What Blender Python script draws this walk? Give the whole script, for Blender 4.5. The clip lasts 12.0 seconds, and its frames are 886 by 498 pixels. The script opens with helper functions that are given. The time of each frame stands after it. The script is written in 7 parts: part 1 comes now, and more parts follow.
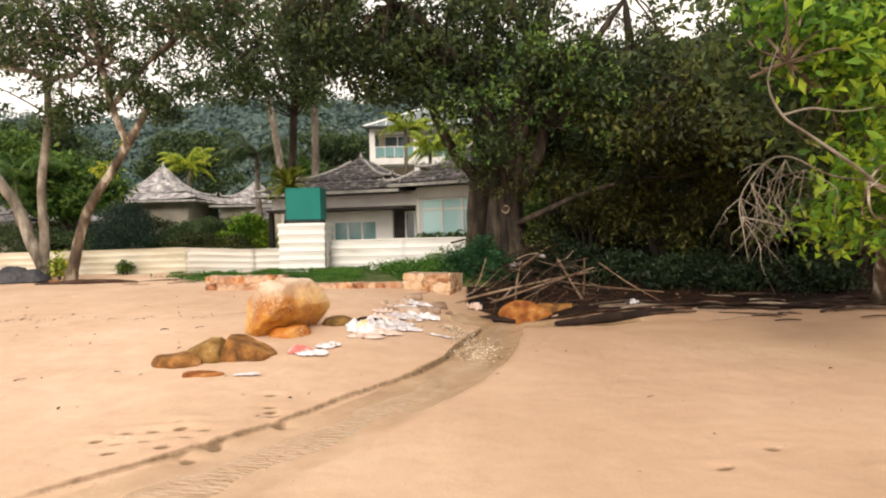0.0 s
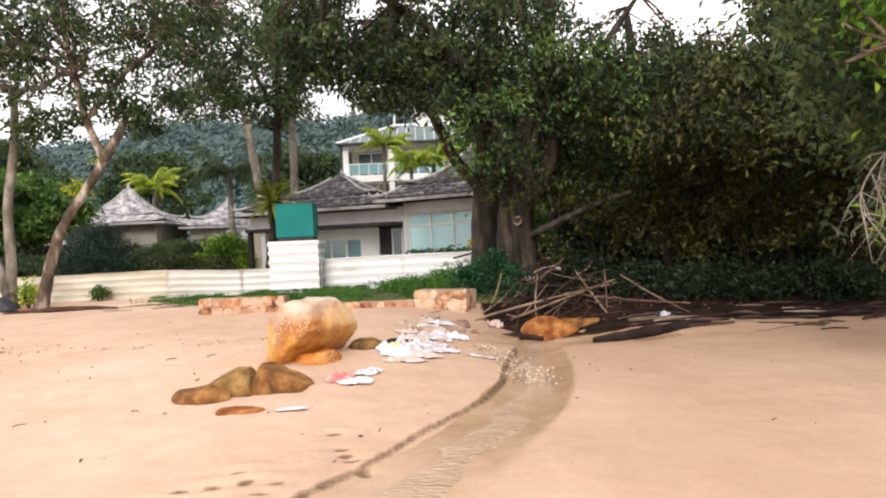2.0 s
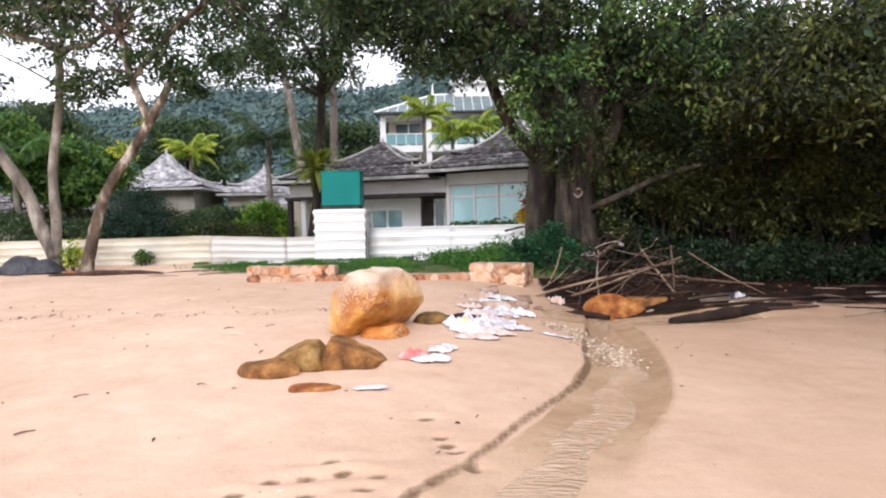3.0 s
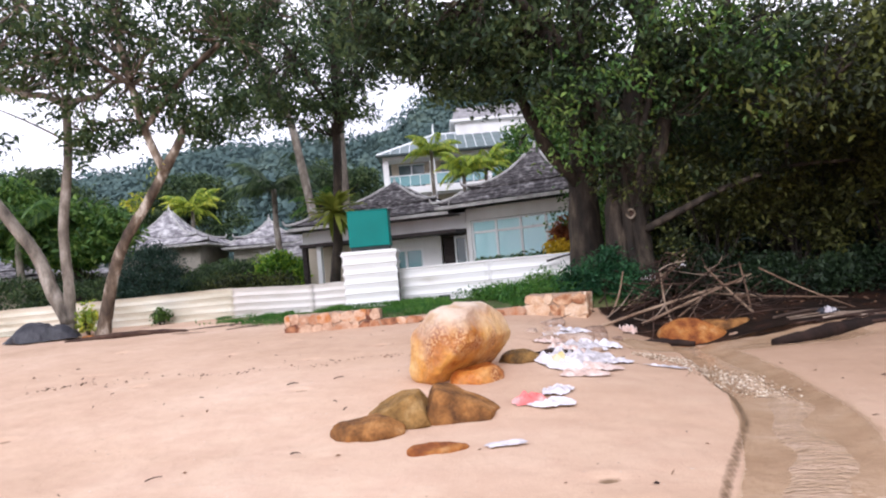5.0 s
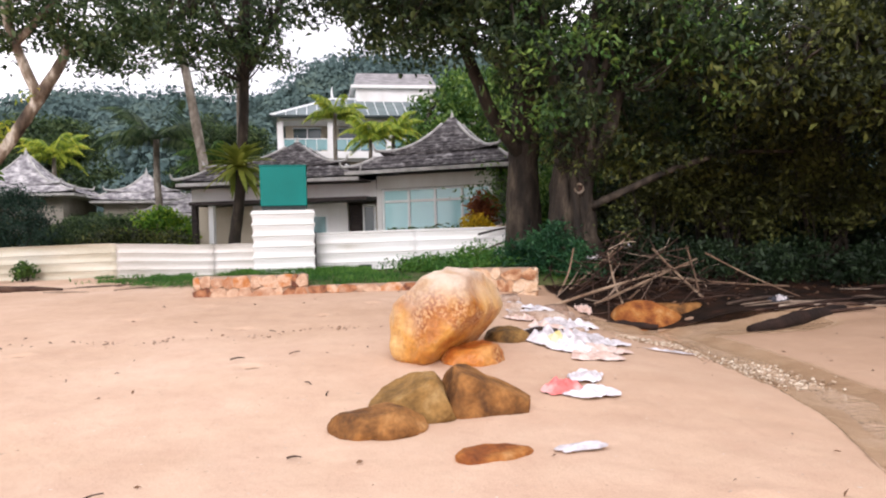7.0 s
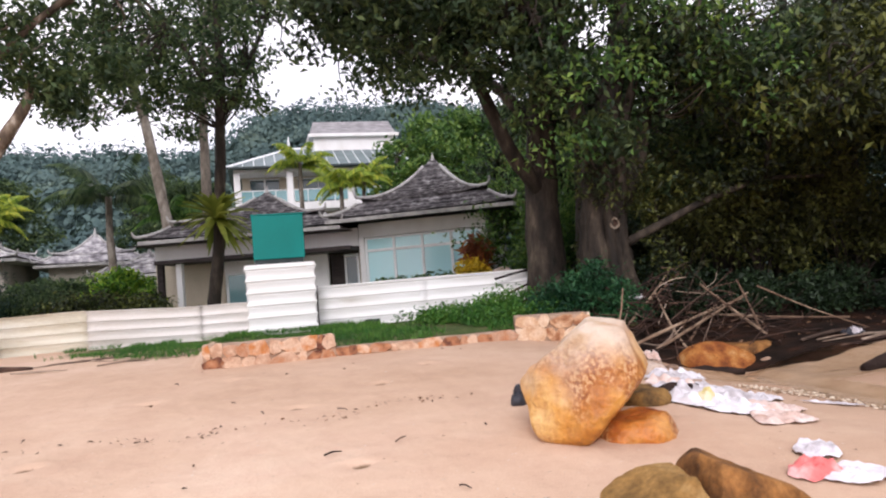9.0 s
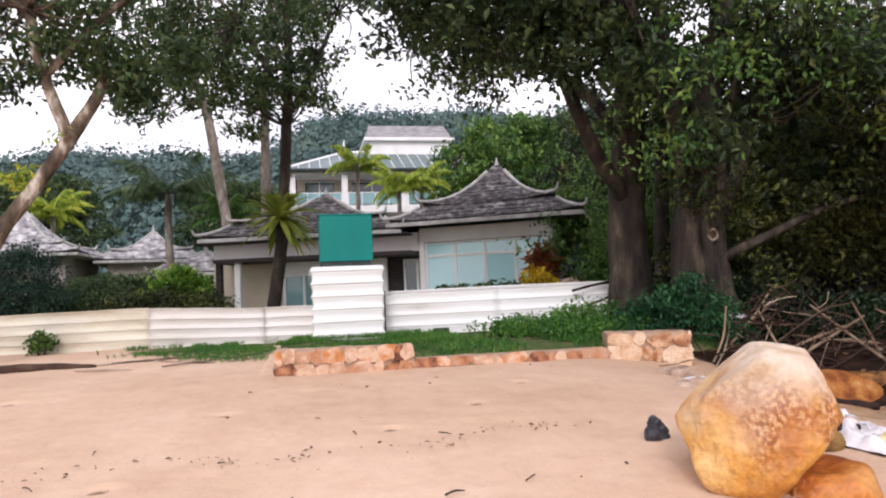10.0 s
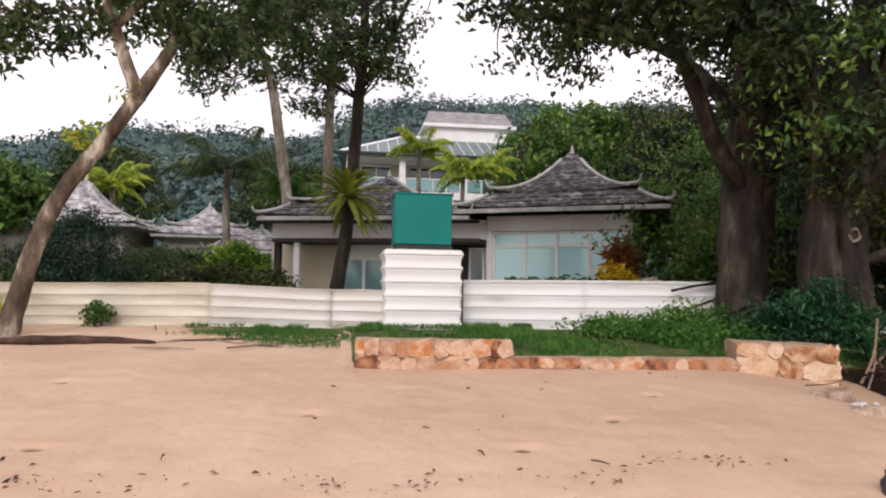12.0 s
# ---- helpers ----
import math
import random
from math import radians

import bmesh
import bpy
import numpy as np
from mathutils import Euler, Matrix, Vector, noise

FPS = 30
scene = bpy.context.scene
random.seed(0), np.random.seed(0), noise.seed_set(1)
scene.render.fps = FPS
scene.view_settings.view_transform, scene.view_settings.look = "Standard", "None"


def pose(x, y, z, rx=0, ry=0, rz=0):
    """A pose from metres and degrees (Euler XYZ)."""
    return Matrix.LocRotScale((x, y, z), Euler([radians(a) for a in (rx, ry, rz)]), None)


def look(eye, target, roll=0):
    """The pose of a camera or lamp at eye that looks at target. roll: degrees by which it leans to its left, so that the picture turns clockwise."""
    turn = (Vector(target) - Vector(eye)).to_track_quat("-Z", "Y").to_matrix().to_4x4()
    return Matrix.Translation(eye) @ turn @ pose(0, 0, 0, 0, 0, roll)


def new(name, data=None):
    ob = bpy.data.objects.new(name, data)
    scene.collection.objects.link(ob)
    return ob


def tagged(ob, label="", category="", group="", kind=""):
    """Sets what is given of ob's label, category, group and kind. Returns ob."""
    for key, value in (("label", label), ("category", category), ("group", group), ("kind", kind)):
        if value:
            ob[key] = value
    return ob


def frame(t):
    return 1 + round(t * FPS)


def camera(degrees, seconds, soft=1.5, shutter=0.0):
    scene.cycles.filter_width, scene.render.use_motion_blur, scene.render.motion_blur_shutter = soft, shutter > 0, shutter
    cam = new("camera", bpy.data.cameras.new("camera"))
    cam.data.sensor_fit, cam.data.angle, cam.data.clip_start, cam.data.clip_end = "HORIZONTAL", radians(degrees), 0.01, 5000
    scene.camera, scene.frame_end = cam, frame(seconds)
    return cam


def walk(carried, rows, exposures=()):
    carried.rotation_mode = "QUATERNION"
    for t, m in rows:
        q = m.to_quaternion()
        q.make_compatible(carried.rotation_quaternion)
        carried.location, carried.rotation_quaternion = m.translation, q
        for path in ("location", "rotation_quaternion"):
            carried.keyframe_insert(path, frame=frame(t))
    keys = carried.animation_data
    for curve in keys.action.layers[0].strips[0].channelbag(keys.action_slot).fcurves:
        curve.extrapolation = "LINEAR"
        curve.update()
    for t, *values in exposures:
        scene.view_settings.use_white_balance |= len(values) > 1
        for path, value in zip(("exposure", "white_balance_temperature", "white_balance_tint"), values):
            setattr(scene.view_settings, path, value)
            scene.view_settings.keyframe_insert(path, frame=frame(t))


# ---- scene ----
cam = camera(66.7, 12.0, soft=2.1)
PATH = [
    (0, (0.389, 0.559, 1.572), (0.339, 2.558, 1.525), -1.3),
    (0.5, (0.188, 0.844, 1.571), (0.076, 2.839, 1.499), -3.1),
    (1, (-0.16, 1.02, 1.53), (-0.276, 3.012, 1.394), -1.4),
    (1.5, (-0.375, 1.282, 1.532), (-0.199, 3.272, 1.44), -1.1),
    (2, (-0.683, 1.44, 1.499), (-0.617, 3.439, 1.505), -2.6),
    (2.5, (-0.854, 1.744, 1.473), (-0.696, 3.736, 1.41), -0.4),
    (3, (-1.263, 2.064, 1.463), (-1.279, 4.063, 1.394), -1.2),
    (5, (-2.289, 3.029, 1.351), (-2.283, 5.028, 1.408), -5.1),
    (5.5, (-2.527, 3.256, 1.347), (-2.554, 5.254, 1.442), -2.8),
    (6, (-2.793, 3.581, 1.336), (-2.379, 5.538, 1.362), -2.1),
    (6.5, (-3.064, 3.915, 1.294), (-2.787, 5.896, 1.296), -3.7),
    (7, (-3.322, 4.351, 1.238), (-2.957, 6.317, 1.206), -1.6),
    (8.8, (-4.374, 5.645, 1.339), (-4.03, 7.615, 1.374), -6.0),
    (9, (-4.448, 5.861, 1.305), (-3.917, 7.787, 1.406), -4.6),
    (9.5, (-4.589, 6.308, 1.332), (-4.177, 8.264, 1.417), -2.8),
    (10, (-4.847, 6.702, 1.347), (-4.439, 8.656, 1.48), -2.5),
    (10.5, (-5.041, 7.065, 1.344), (-4.718, 9.038, 1.403), -2.5),
    (11, (-5.194, 7.374, 1.308), (-4.866, 9.343, 1.432), -2.5),
    (11.5, (-5.304, 7.719, 1.297), (-4.926, 9.68, 1.4), -2.3),
    (12, (-5.335, 7.941, 1.309), (-5.054, 9.918, 1.422), 0.8),
]
walk(cam, [(t, look(eye, target, roll)) for t, eye, target, roll in PATH],
     [(0.0, 0.24, 7000, 10), (0.5, 0.32, 6850, 10), (1.5, 0.37, 6500, 11), (3.0, 0.39, 5700, 13), (5.5, 0.24, 5550, 17), (6.5, 0.31, 5850, 16), (7.0, 0.27, 5950, 16), (9.0, 0.16, 5850, 17), (9.5, 0.22, 5850, 17), (12.0, -0.06, 6150, 16)])

# ---- sky and sun: a bright, thinly overcast evening ----
SUN_EL, SUN_AZ = radians(33), radians(200)
world = bpy.data.worlds.new("sky")
scene.world = world
world.use_nodes = True
wn, wl = world.node_tree.nodes, world.node_tree.links
wn.clear()
w_sky = wn.new("ShaderNodeTexSky")
w_sky.sky_type, w_sky.sun_disc = "NISHITA", False
w_sky.sun_elevation, w_sky.sun_rotation = SUN_EL, SUN_AZ
w_sky.air_density, w_sky.dust_density, w_sky.ozone_density = 1.0, 3.0, 1.0
w_noise = wn.new("ShaderNodeTexNoise")
w_noise.inputs["Scale"].default_value, w_noise.inputs["Detail"].default_value = 2.2, 6
w_ramp = wn.new("ShaderNodeValToRGB")
w_ramp.color_ramp.elements[0].position, w_ramp.color_ramp.elements[0].color = 0.30, (0.62, 0.62, 0.62, 1)
w_ramp.color_ramp.elements[1].position, w_ramp.color_ramp.elements[1].color = 0.62, (0.95, 0.95, 0.95, 1)
w_mix = wn.new("ShaderNodeMix")
w_mix.data_type = "RGBA"
w_mix.inputs["B"].default_value = (16.5, 15.3, 14.6, 1)
w_bg = wn.new("ShaderNodeBackground")
w_bg.inputs["Strength"].default_value = 0.09
w_out = wn.new("ShaderNodeOutputWorld")
wl.new(w_noise.outputs["Fac"], w_ramp.inputs["Fac"])
wl.new(w_ramp.outputs["Color"], w_mix.inputs["Factor"])
wl.new(w_sky.outputs["Color"], w_mix.inputs["A"])
wl.new(w_mix.outputs["Result"], w_bg.inputs["Color"])
wl.new(w_bg.outputs["Background"], w_out.inputs["Surface"])

sun = new("sun", bpy.data.lights.new("sun", "SUN"))
sun.data.energy, sun.data.angle, sun.data.color = 1.5, radians(20), (1.0, 0.93, 0.84)
# the sun stands behind the camera's back, over the sea
sun.matrix_world = look((0, 0, 30), (math.sin(radians(20)) * 20, 25 * math.cos(radians(20)), 30 - 25 * math.tan(SUN_EL)))

# ---- materials ----
def ramp(nodes, stops):
    r = nodes.new("ShaderNodeValToRGB")
    els = r.color_ramp.elements
    while len(els) < len(stops):
        els.new(0.5)
    for e, (p, c) in zip(els, stops):
        e.position, e.color = p, (*c, 1)
    return r


def surface(name, stops, scale=3.0, rough=0.8, fine=40.0, fine_amount=0.25, bump=0.3, bump_scale=25.0, bump_depth=0.01,
            stretch=(1, 1, 1), metal=0.0, vary=0.0, spec=0.3, translucent=0.0, island=False, detail=6):
    """A procedural surface: a ramp over a coarse noise, darkened and lightened by a fine one, with relief."""
    m = bpy.data.materials.new(name)
    m.use_nodes = True
    n, l = m.node_tree.nodes, m.node_tree.links
    b = n["Principled BSDF"]
    tc, mp = n.new("ShaderNodeTexCoord"), n.new("ShaderNodeMapping")
    mp.inputs["Scale"].default_value = stretch
    l.new(tc.outputs["Object"], mp.inputs["Vector"])
    big, small, rel = (n.new("ShaderNodeTexNoise") for _ in range(3))
    for t, s, d in ((big, scale, detail), (small, fine, 4), (rel, bump_scale, 6)):
        t.inputs["Scale"].default_value, t.inputs["Detail"].default_value = s, d
        l.new(mp.outputs["Vector"], t.inputs["Vector"])
    r = ramp(n, stops)
    src = big.outputs["Fac"]
    if vary or island:
        add = n.new("ShaderNodeMath")
        add.operation = "MULTIPLY_ADD"
        info = n.new("ShaderNodeNewGeometry") if island else n.new("ShaderNodeObjectInfo")
        off = n.new("ShaderNodeMath")
        off.operation = "SUBTRACT"
        l.new(info.outputs["Random Per Island" if island else "Random"], off.inputs[0])
        off.inputs[1].default_value = 0.5
        l.new(off.outputs[0], add.inputs[0])
        add.inputs[1].default_value = vary or 0.6
        l.new(src, add.inputs[2])
        src = add.outputs[0]
    l.new(src, r.inputs["Fac"])
    ov = n.new("ShaderNodeMix")
    ov.data_type, ov.blend_type = "RGBA", "OVERLAY"
    ov.inputs["Factor"].default_value = fine_amount
    l.new(r.outputs["Color"], ov.inputs["A"])
    l.new(small.outputs["Fac"], ov.inputs["B"])
    l.new(ov.outputs["Result"], b.inputs["Base Color"])
    b.inputs["Roughness"].default_value, b.inputs["Metallic"].default_value = rough, metal
    b.inputs["Specular IOR Level"].default_value = spec
    if bump:
        bp = n.new("ShaderNodeBump")
        bp.inputs["Strength"].default_value, bp.inputs["Distance"].default_value = bump, bump_depth
        l.new(rel.outputs["Fac"], bp.inputs["Height"])
        l.new(bp.outputs["Normal"], b.inputs["Normal"])
    if translucent:
        tr, mx = n.new("ShaderNodeBsdfTranslucent"), n.new("ShaderNodeMixShader")
        mx.inputs["Fac"].default_value = translucent
        l.new(ov.outputs["Result"], tr.inputs["Color"])
        l.new(b.outputs["BSDF"], mx.inputs[1])
        l.new(tr.outputs["BSDF"], mx.inputs[2])
        l.new(mx.outputs["Shader"], n["Material Output"].inputs["Surface"])
    return m


LEAF_GAIN = 1.65


def leafy(name, dark, mid, light, translucent=0.3, rough=0.55):
    dark, mid, light = (tuple(min(1.0, LEAF_GAIN * v) for v in c) for c in (dark, mid, light))
    return surface(name, [(0.22, dark), (0.5, mid), (0.76, light)], scale=1.0, rough=rough, fine=6, fine_amount=0.2, bump=0.0,
                   island=True, vary=0.5, translucent=translucent, spec=0.35)


WHITE_SHEET = surface("white_sheet_metal", [(0.22, (0.56, 0.52, 0.45)), (0.40, (0.80, 0.79, 0.76)), (0.7, (0.87, 0.87, 0.86))], scale=1.3, rough=0.5, fine=35,
                      fine_amount=0.18, bump=0.15, bump_scale=6, bump_depth=0.01, vary=0.18, stretch=(0.5, 0.5, 2.5))
FADED_SHEET = surface("faded_sheet_metal", [(0.2, (0.46, 0.41, 0.33)), (0.42, (0.66, 0.62, 0.57)), (0.75, (0.76, 0.73, 0.70))], scale=1.2, rough=0.55, fine=32, fine_amount=0.22, bump=0.15, bump_scale=6, bump_depth=0.01, vary=0.25,
                      stretch=(0.5, 0.5, 2.5))
CREAM_SHEET = surface("cream_sheet_metal", [(0.2, (0.44, 0.39, 0.28)), (0.45, (0.68, 0.64, 0.52)), (0.75, (0.78, 0.76, 0.68))], scale=1.1, rough=0.55, fine=30,
                      fine_amount=0.2, bump=0.15, bump_scale=6, bump_depth=0.01, vary=0.3, stretch=(0.5, 0.5, 2.5))
TEAL = surface("teal_paint", [(0.3, (0.0, 0.165, 0.145)), (0.7, (0.0, 0.205, 0.18))], scale=1.2, rough=0.55, fine=40, fine_amount=0.12, bump=0.12, bump_scale=4)
DARK_EDGE = surface("dark_edge", [(0.3, (0.02, 0.03, 0.03)), (0.7, (0.05, 0.06, 0.06))], rough=0.7)
STONE = surface("rubble_stone", [(0.10, (0.13, 0.05, 0.03)), (0.30, (0.42, 0.19, 0.09)), (0.50, (0.46, 0.28, 0.18)), (0.70, (0.62, 0.44, 0.31)), (0.92, (0.48, 0.19, 0.06))],
                scale=7, vary=0.8, fine=60, fine_amount=0.4, bump=0.6, bump_scale=22, bump_depth=0.02, rough=0.85)
ROCK_PALE = surface("pale_rubble", [(0.25, (0.17, 0.105, 0.07)), (0.5, (0.37, 0.255, 0.185)), (0.75, (0.52, 0.41, 0.33))], scale=6, vary=0.4, fine=50, fine_amount=0.45, bump=0.9, bump_scale=18, bump_depth=0.03)
STONE_PALE = surface("pale_wall_stone", [(0.18, (0.30, 0.13, 0.06)), (0.36, (0.54, 0.33, 0.19)), (0.6, (0.64, 0.46, 0.31)), (0.85, (0.70, 0.56, 0.42))], scale=8, vary=0.5, fine=50, fine_amount=0.5, bump=0.9, bump_scale=18, bump_depth=0.025, rough=0.85)
MORTAR = surface("mortar", [(0.3, (0.30, 0.19, 0.125)), (0.7, (0.47, 0.33, 0.23))], scale=6, fine=90, bump=0.7, bump_scale=40, bump_depth=0.01)
PLASTER = surface("white_plaster", [(0.25, (0.66, 0.64, 0.61)), (0.55, (0.80, 0.79, 0.78)), (0.8, (0.84, 0.84, 0.83))], scale=0.9, fine=20, fine_amount=0.15, bump=0.15,
                  stretch=(1, 1, 0.5))
BEIGE = surface("beige_plaster", [(0.25, (0.42, 0.36, 0.27)), (0.6, (0.56, 0.49, 0.38))], scale=0.8, fine=20, fine_amount=0.15, bump=0.15)
GREY_WALL = surface("grey_weathered_wall", [(0.25, (0.20, 0.185, 0.15)), (0.6, (0.36, 0.33, 0.28))], scale=0.8, fine=14, fine_amount=0.3, bump=0.2)
TILE_GREY = surface("grey_roof_tile", [(0.28, (0.030, 0.027, 0.029)), (0.48, (0.085, 0.078, 0.080)), (0.60, (0.17, 0.16, 0.16)), (0.74, (0.42, 0.41, 0.40))], scale=4.5, fine=13, fine_amount=0.5, rough=0.8,
                    bump=0.7, bump_scale=11, bump_depth=0.04, spec=0.25)
TILE_PALE = surface("pale_roof_tile", [(0.28, (0.10, 0.09, 0.10)), (0.46, (0.30, 0.285, 0.30)), (0.66, (0.62, 0.60, 0.60))], scale=3.0, fine=7, fine_amount=0.5, rough=0.8,
                    bump=0.7, bump_scale=9, bump_depth=0.05)
RIDGE = surface("pale_ridge_cap", [(0.25, (0.24, 0.23, 0.22)), (0.6, (0.48, 0.47, 0.45))], scale=3, fine=20, fine_amount=0.35, bump=0.4, bump_scale=15)
TOWER_ROOF = surface("grey_sheet_roof", [(0.3, (0.17, 0.16, 0.165)), (0.5, (0.27, 0.26, 0.265)), (0.7, (0.36, 0.345, 0.35))], scale=1.5, fine=9, fine_amount=0.3, bump=0.4, bump_scale=5, bump_depth=0.04, stretch=(1, 1, 5))
ROOF_TEAL = surface("pale_metal_roof", [(0.3, (0.07, 0.10, 0.105)), (0.7, (0.15, 0.20, 0.20))], scale=1.2, fine=8, rough=0.4, bump=0.2, bump_scale=4)
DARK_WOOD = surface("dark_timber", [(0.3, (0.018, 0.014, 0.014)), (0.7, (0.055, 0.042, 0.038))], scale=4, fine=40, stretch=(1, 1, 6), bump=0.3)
FRAME_WHITE = surface("white_frame_paint", [(0.3, (0.74, 0.76, 0.76)), (0.7, (0.84, 0.86, 0.86))], scale=4, fine=30, fine_amount=0.1, rough=0.4, bump=0.05)
BARK = surface("dark_bark", [(0.28, (0.010, 0.008, 0.006)), (0.48, (0.028, 0.021, 0.015)), (0.62, (0.062, 0.048, 0.034)), (0.78, (0.15, 0.12, 0.085))], scale=5.0, fine=30, fine_amount=0.5, stretch=(1, 1, 0.35),
               bump=1.0, bump_scale=14, bump_depth=0.05)
BARK_BROWN = surface("brown_bark", [(0.30, (0.035, 0.025, 0.018)), (0.48, (0.11, 0.080, 0.055)), (0.58, (0.21, 0.165, 0.12)), (0.66, (0.50, 0.45, 0.38))], scale=4.5, fine=30, fine_amount=0.5, stretch=(1, 1, 0.4),
                     bump=0.9, bump_scale=16, bump_depth=0.04)
BARK_PALE = surface("pale_bark", [(0.30, (0.07, 0.058, 0.046)), (0.5, (0.19, 0.163, 0.13)), (0.72, (0.38, 0.345, 0.295))], scale=4, fine=30, fine_amount=0.45, stretch=(1, 1, 0.4),
                    bump=0.7, bump_scale=16, bump_depth=0.03)
DRIFT = surface("driftwood", [(0.2, (0.055, 0.035, 0.025)), (0.5, (0.18, 0.125, 0.09)), (0.85, (0.42, 0.33, 0.25))], scale=2.5, vary=0.8, fine=40, fine_amount=0.4, stretch=(1, 1, 1), bump=0.6,
                bump_scale=30, bump_depth=0.01)
BAMBOO = surface("weathered_bamboo", [(0.2, (0.07, 0.040, 0.026)), (0.5, (0.17, 0.105, 0.066)), (0.8, (0.36, 0.26, 0.175))], scale=2.5, vary=0.5, fine=40, fine_amount=0.4, bump=0.5, bump_scale=30, bump_depth=0.01)
DARK_DRIFT = surface("dark_driftwood", [(0.25, (0.02, 0.014, 0.012)), (0.6, (0.052, 0.031, 0.024)), (0.85, (0.14, 0.088, 0.062))], scale=3, vary=0.5, fine=40, fine_amount=0.4, bump=0.7, spec=0.1,
                     bump_scale=20, bump_depth=0.02)
CLOTH = surface("white_rag", [(0.3, (0.44, 0.40, 0.40)), (0.46, (0.66, 0.62, 0.64)), (0.7, (0.79, 0.77, 0.79))], scale=7, vary=0.3, fine=60, fine_amount=0.2, bump=0.5, bump_scale=18, bump_depth=0.02)
PINK_CLOTH = surface("pink_rag", [(0.3, (0.68, 0.13, 0.12)), (0.5, (0.74, 0.23, 0.21)), (0.7, (0.78, 0.50, 0.47))], scale=7, fine=60, bump=0.5, bump_scale=18, bump_depth=0.02)
TAN_CLOTH = surface("pinkish_rag", [(0.3, (0.50, 0.33, 0.26)), (0.5, (0.68, 0.52, 0.45)), (0.7, (0.78, 0.68, 0.62))], scale=7, fine=60, bump=0.5, bump_scale=18, bump_depth=0.02)
YELLOW_CLOTH = surface("yellow_rag", [(0.3, (0.62, 0.50, 0.16)), (0.6, (0.72, 0.66, 0.45))], scale=7, fine=60, bump=0.5, bump_scale=18, bump_depth=0.02)
TARP = surface("black_tarpaulin", [(0.3, (0.018, 0.018, 0.024)), (0.7, (0.05, 0.05, 0.06))], scale=4, rough=0.4, fine=30, bump=0.8, bump_scale=8, bump_depth=0.05)
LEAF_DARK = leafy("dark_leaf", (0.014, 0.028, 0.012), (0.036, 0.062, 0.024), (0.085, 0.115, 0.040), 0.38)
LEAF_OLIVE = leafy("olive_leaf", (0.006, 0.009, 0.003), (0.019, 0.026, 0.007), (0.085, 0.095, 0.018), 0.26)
# Darker crown leaf: the wood's shade is put into its colour.
LEAF_SHADE = leafy("shaded_crown_leaf", (0.009, 0.018, 0.008), (0.025, 0.044, 0.017), (0.072, 0.098, 0.032), 0.32)
LEAF_KHAKI = leafy("khaki_leaf", (0.020, 0.022, 0.008), (0.052, 0.058, 0.016), (0.115, 0.122, 0.030), 0.38)
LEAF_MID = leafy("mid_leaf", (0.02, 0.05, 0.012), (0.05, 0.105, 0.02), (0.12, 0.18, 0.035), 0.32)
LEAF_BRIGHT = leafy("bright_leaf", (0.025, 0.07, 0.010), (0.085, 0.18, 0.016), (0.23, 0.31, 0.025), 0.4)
LEAF_PALM = leafy("palm_leaf", (0.08, 0.13, 0.02), (0.20, 0.26, 0.03), (0.42, 0.40, 0.05), 0.4)
# Pale blue-green: the haze of distance is put into this leaf colour.
LEAF_FAR_HAZED = surface("hazed_far_leaf", [(0.28, (0.060, 0.095, 0.098)), (0.42, (0.088, 0.135, 0.132)), (0.56, (0.112, 0.165, 0.152)), (0.72, (0.150, 0.200, 0.155))], scale=0.11, rough=0.9, fine=1.2, fine_amount=0.3,
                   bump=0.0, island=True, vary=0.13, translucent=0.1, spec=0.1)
# Near-black leaf: the hollow's deep shade is put into its colour.
LEAF_DEEP_SHADE = leafy("deep_shade_leaf", (0.005, 0.011, 0.005), (0.010, 0.021, 0.008), (0.022, 0.04, 0.014), 0.2)
LEAF_GRASS = leafy("grass_blade", (0.016, 0.058, 0.009), (0.036, 0.108, 0.015), (0.085, 0.165, 0.025), 0.3)
LEAF_FERN = leafy("deep_green_fern", (0.007, 0.030, 0.013), (0.016, 0.062, 0.025), (0.04, 0.115, 0.04), 0.3)
LEAF_NEST = leafy("nest_fern_leaf", (0.045, 0.065, 0.012), (0.12, 0.15, 0.024), (0.26, 0.27, 0.05), 0.35)
LEAF_CLIPPED = leafy("clipped_bush_leaf", (0.008, 0.020, 0.013), (0.017, 0.038, 0.026), (0.034, 0.066, 0.042), 0.2)
LEAF_DRY = leafy("dry_leaf", (0.02, 0.010, 0.007), (0.055, 0.028, 0.014), (0.13, 0.07, 0.034), 0.1)
LEAF_YELLOW = leafy("yellow_leaf", (0.30, 0.20, 0.01), (0.50, 0.36, 0.02), (0.60, 0.48, 0.04), 0.35)
LEAF_RED = leafy("red_leaf", (0.10, 0.03, 0.015), (0.20, 0.06, 0.02), (0.34, 0.16, 0.03), 0.3)


def glass(name, tint, through_it=0.35):
    m = bpy.data.materials.new(name)
    m.use_nodes = True
    n, l = m.node_tree.nodes, m.node_tree.links
    b = n["Principled BSDF"]
    b.inputs["Base Color"].default_value = (*tint, 1)
    b.inputs["Roughness"].default_value = 0.06
    b.inputs["Specular IOR Level"].default_value = 0.9
    b.inputs["Transmission Weight"].default_value = through_it
    noise_t, bp = n.new("ShaderNodeTexNoise"), n.new("ShaderNodeBump")
    noise_t.inputs["Scale"].default_value = 1.2
    bp.inputs["Strength"].default_value, bp.inputs["Distance"].default_value = 0.06, 0.02
    l.new(noise_t.outputs["Fac"], bp.inputs["Height"])
    l.new(bp.outputs["Normal"], b.inputs["Normal"])
    return m


GLASS_TEAL = glass("teal_glass", (0.28, 0.50, 0.52))
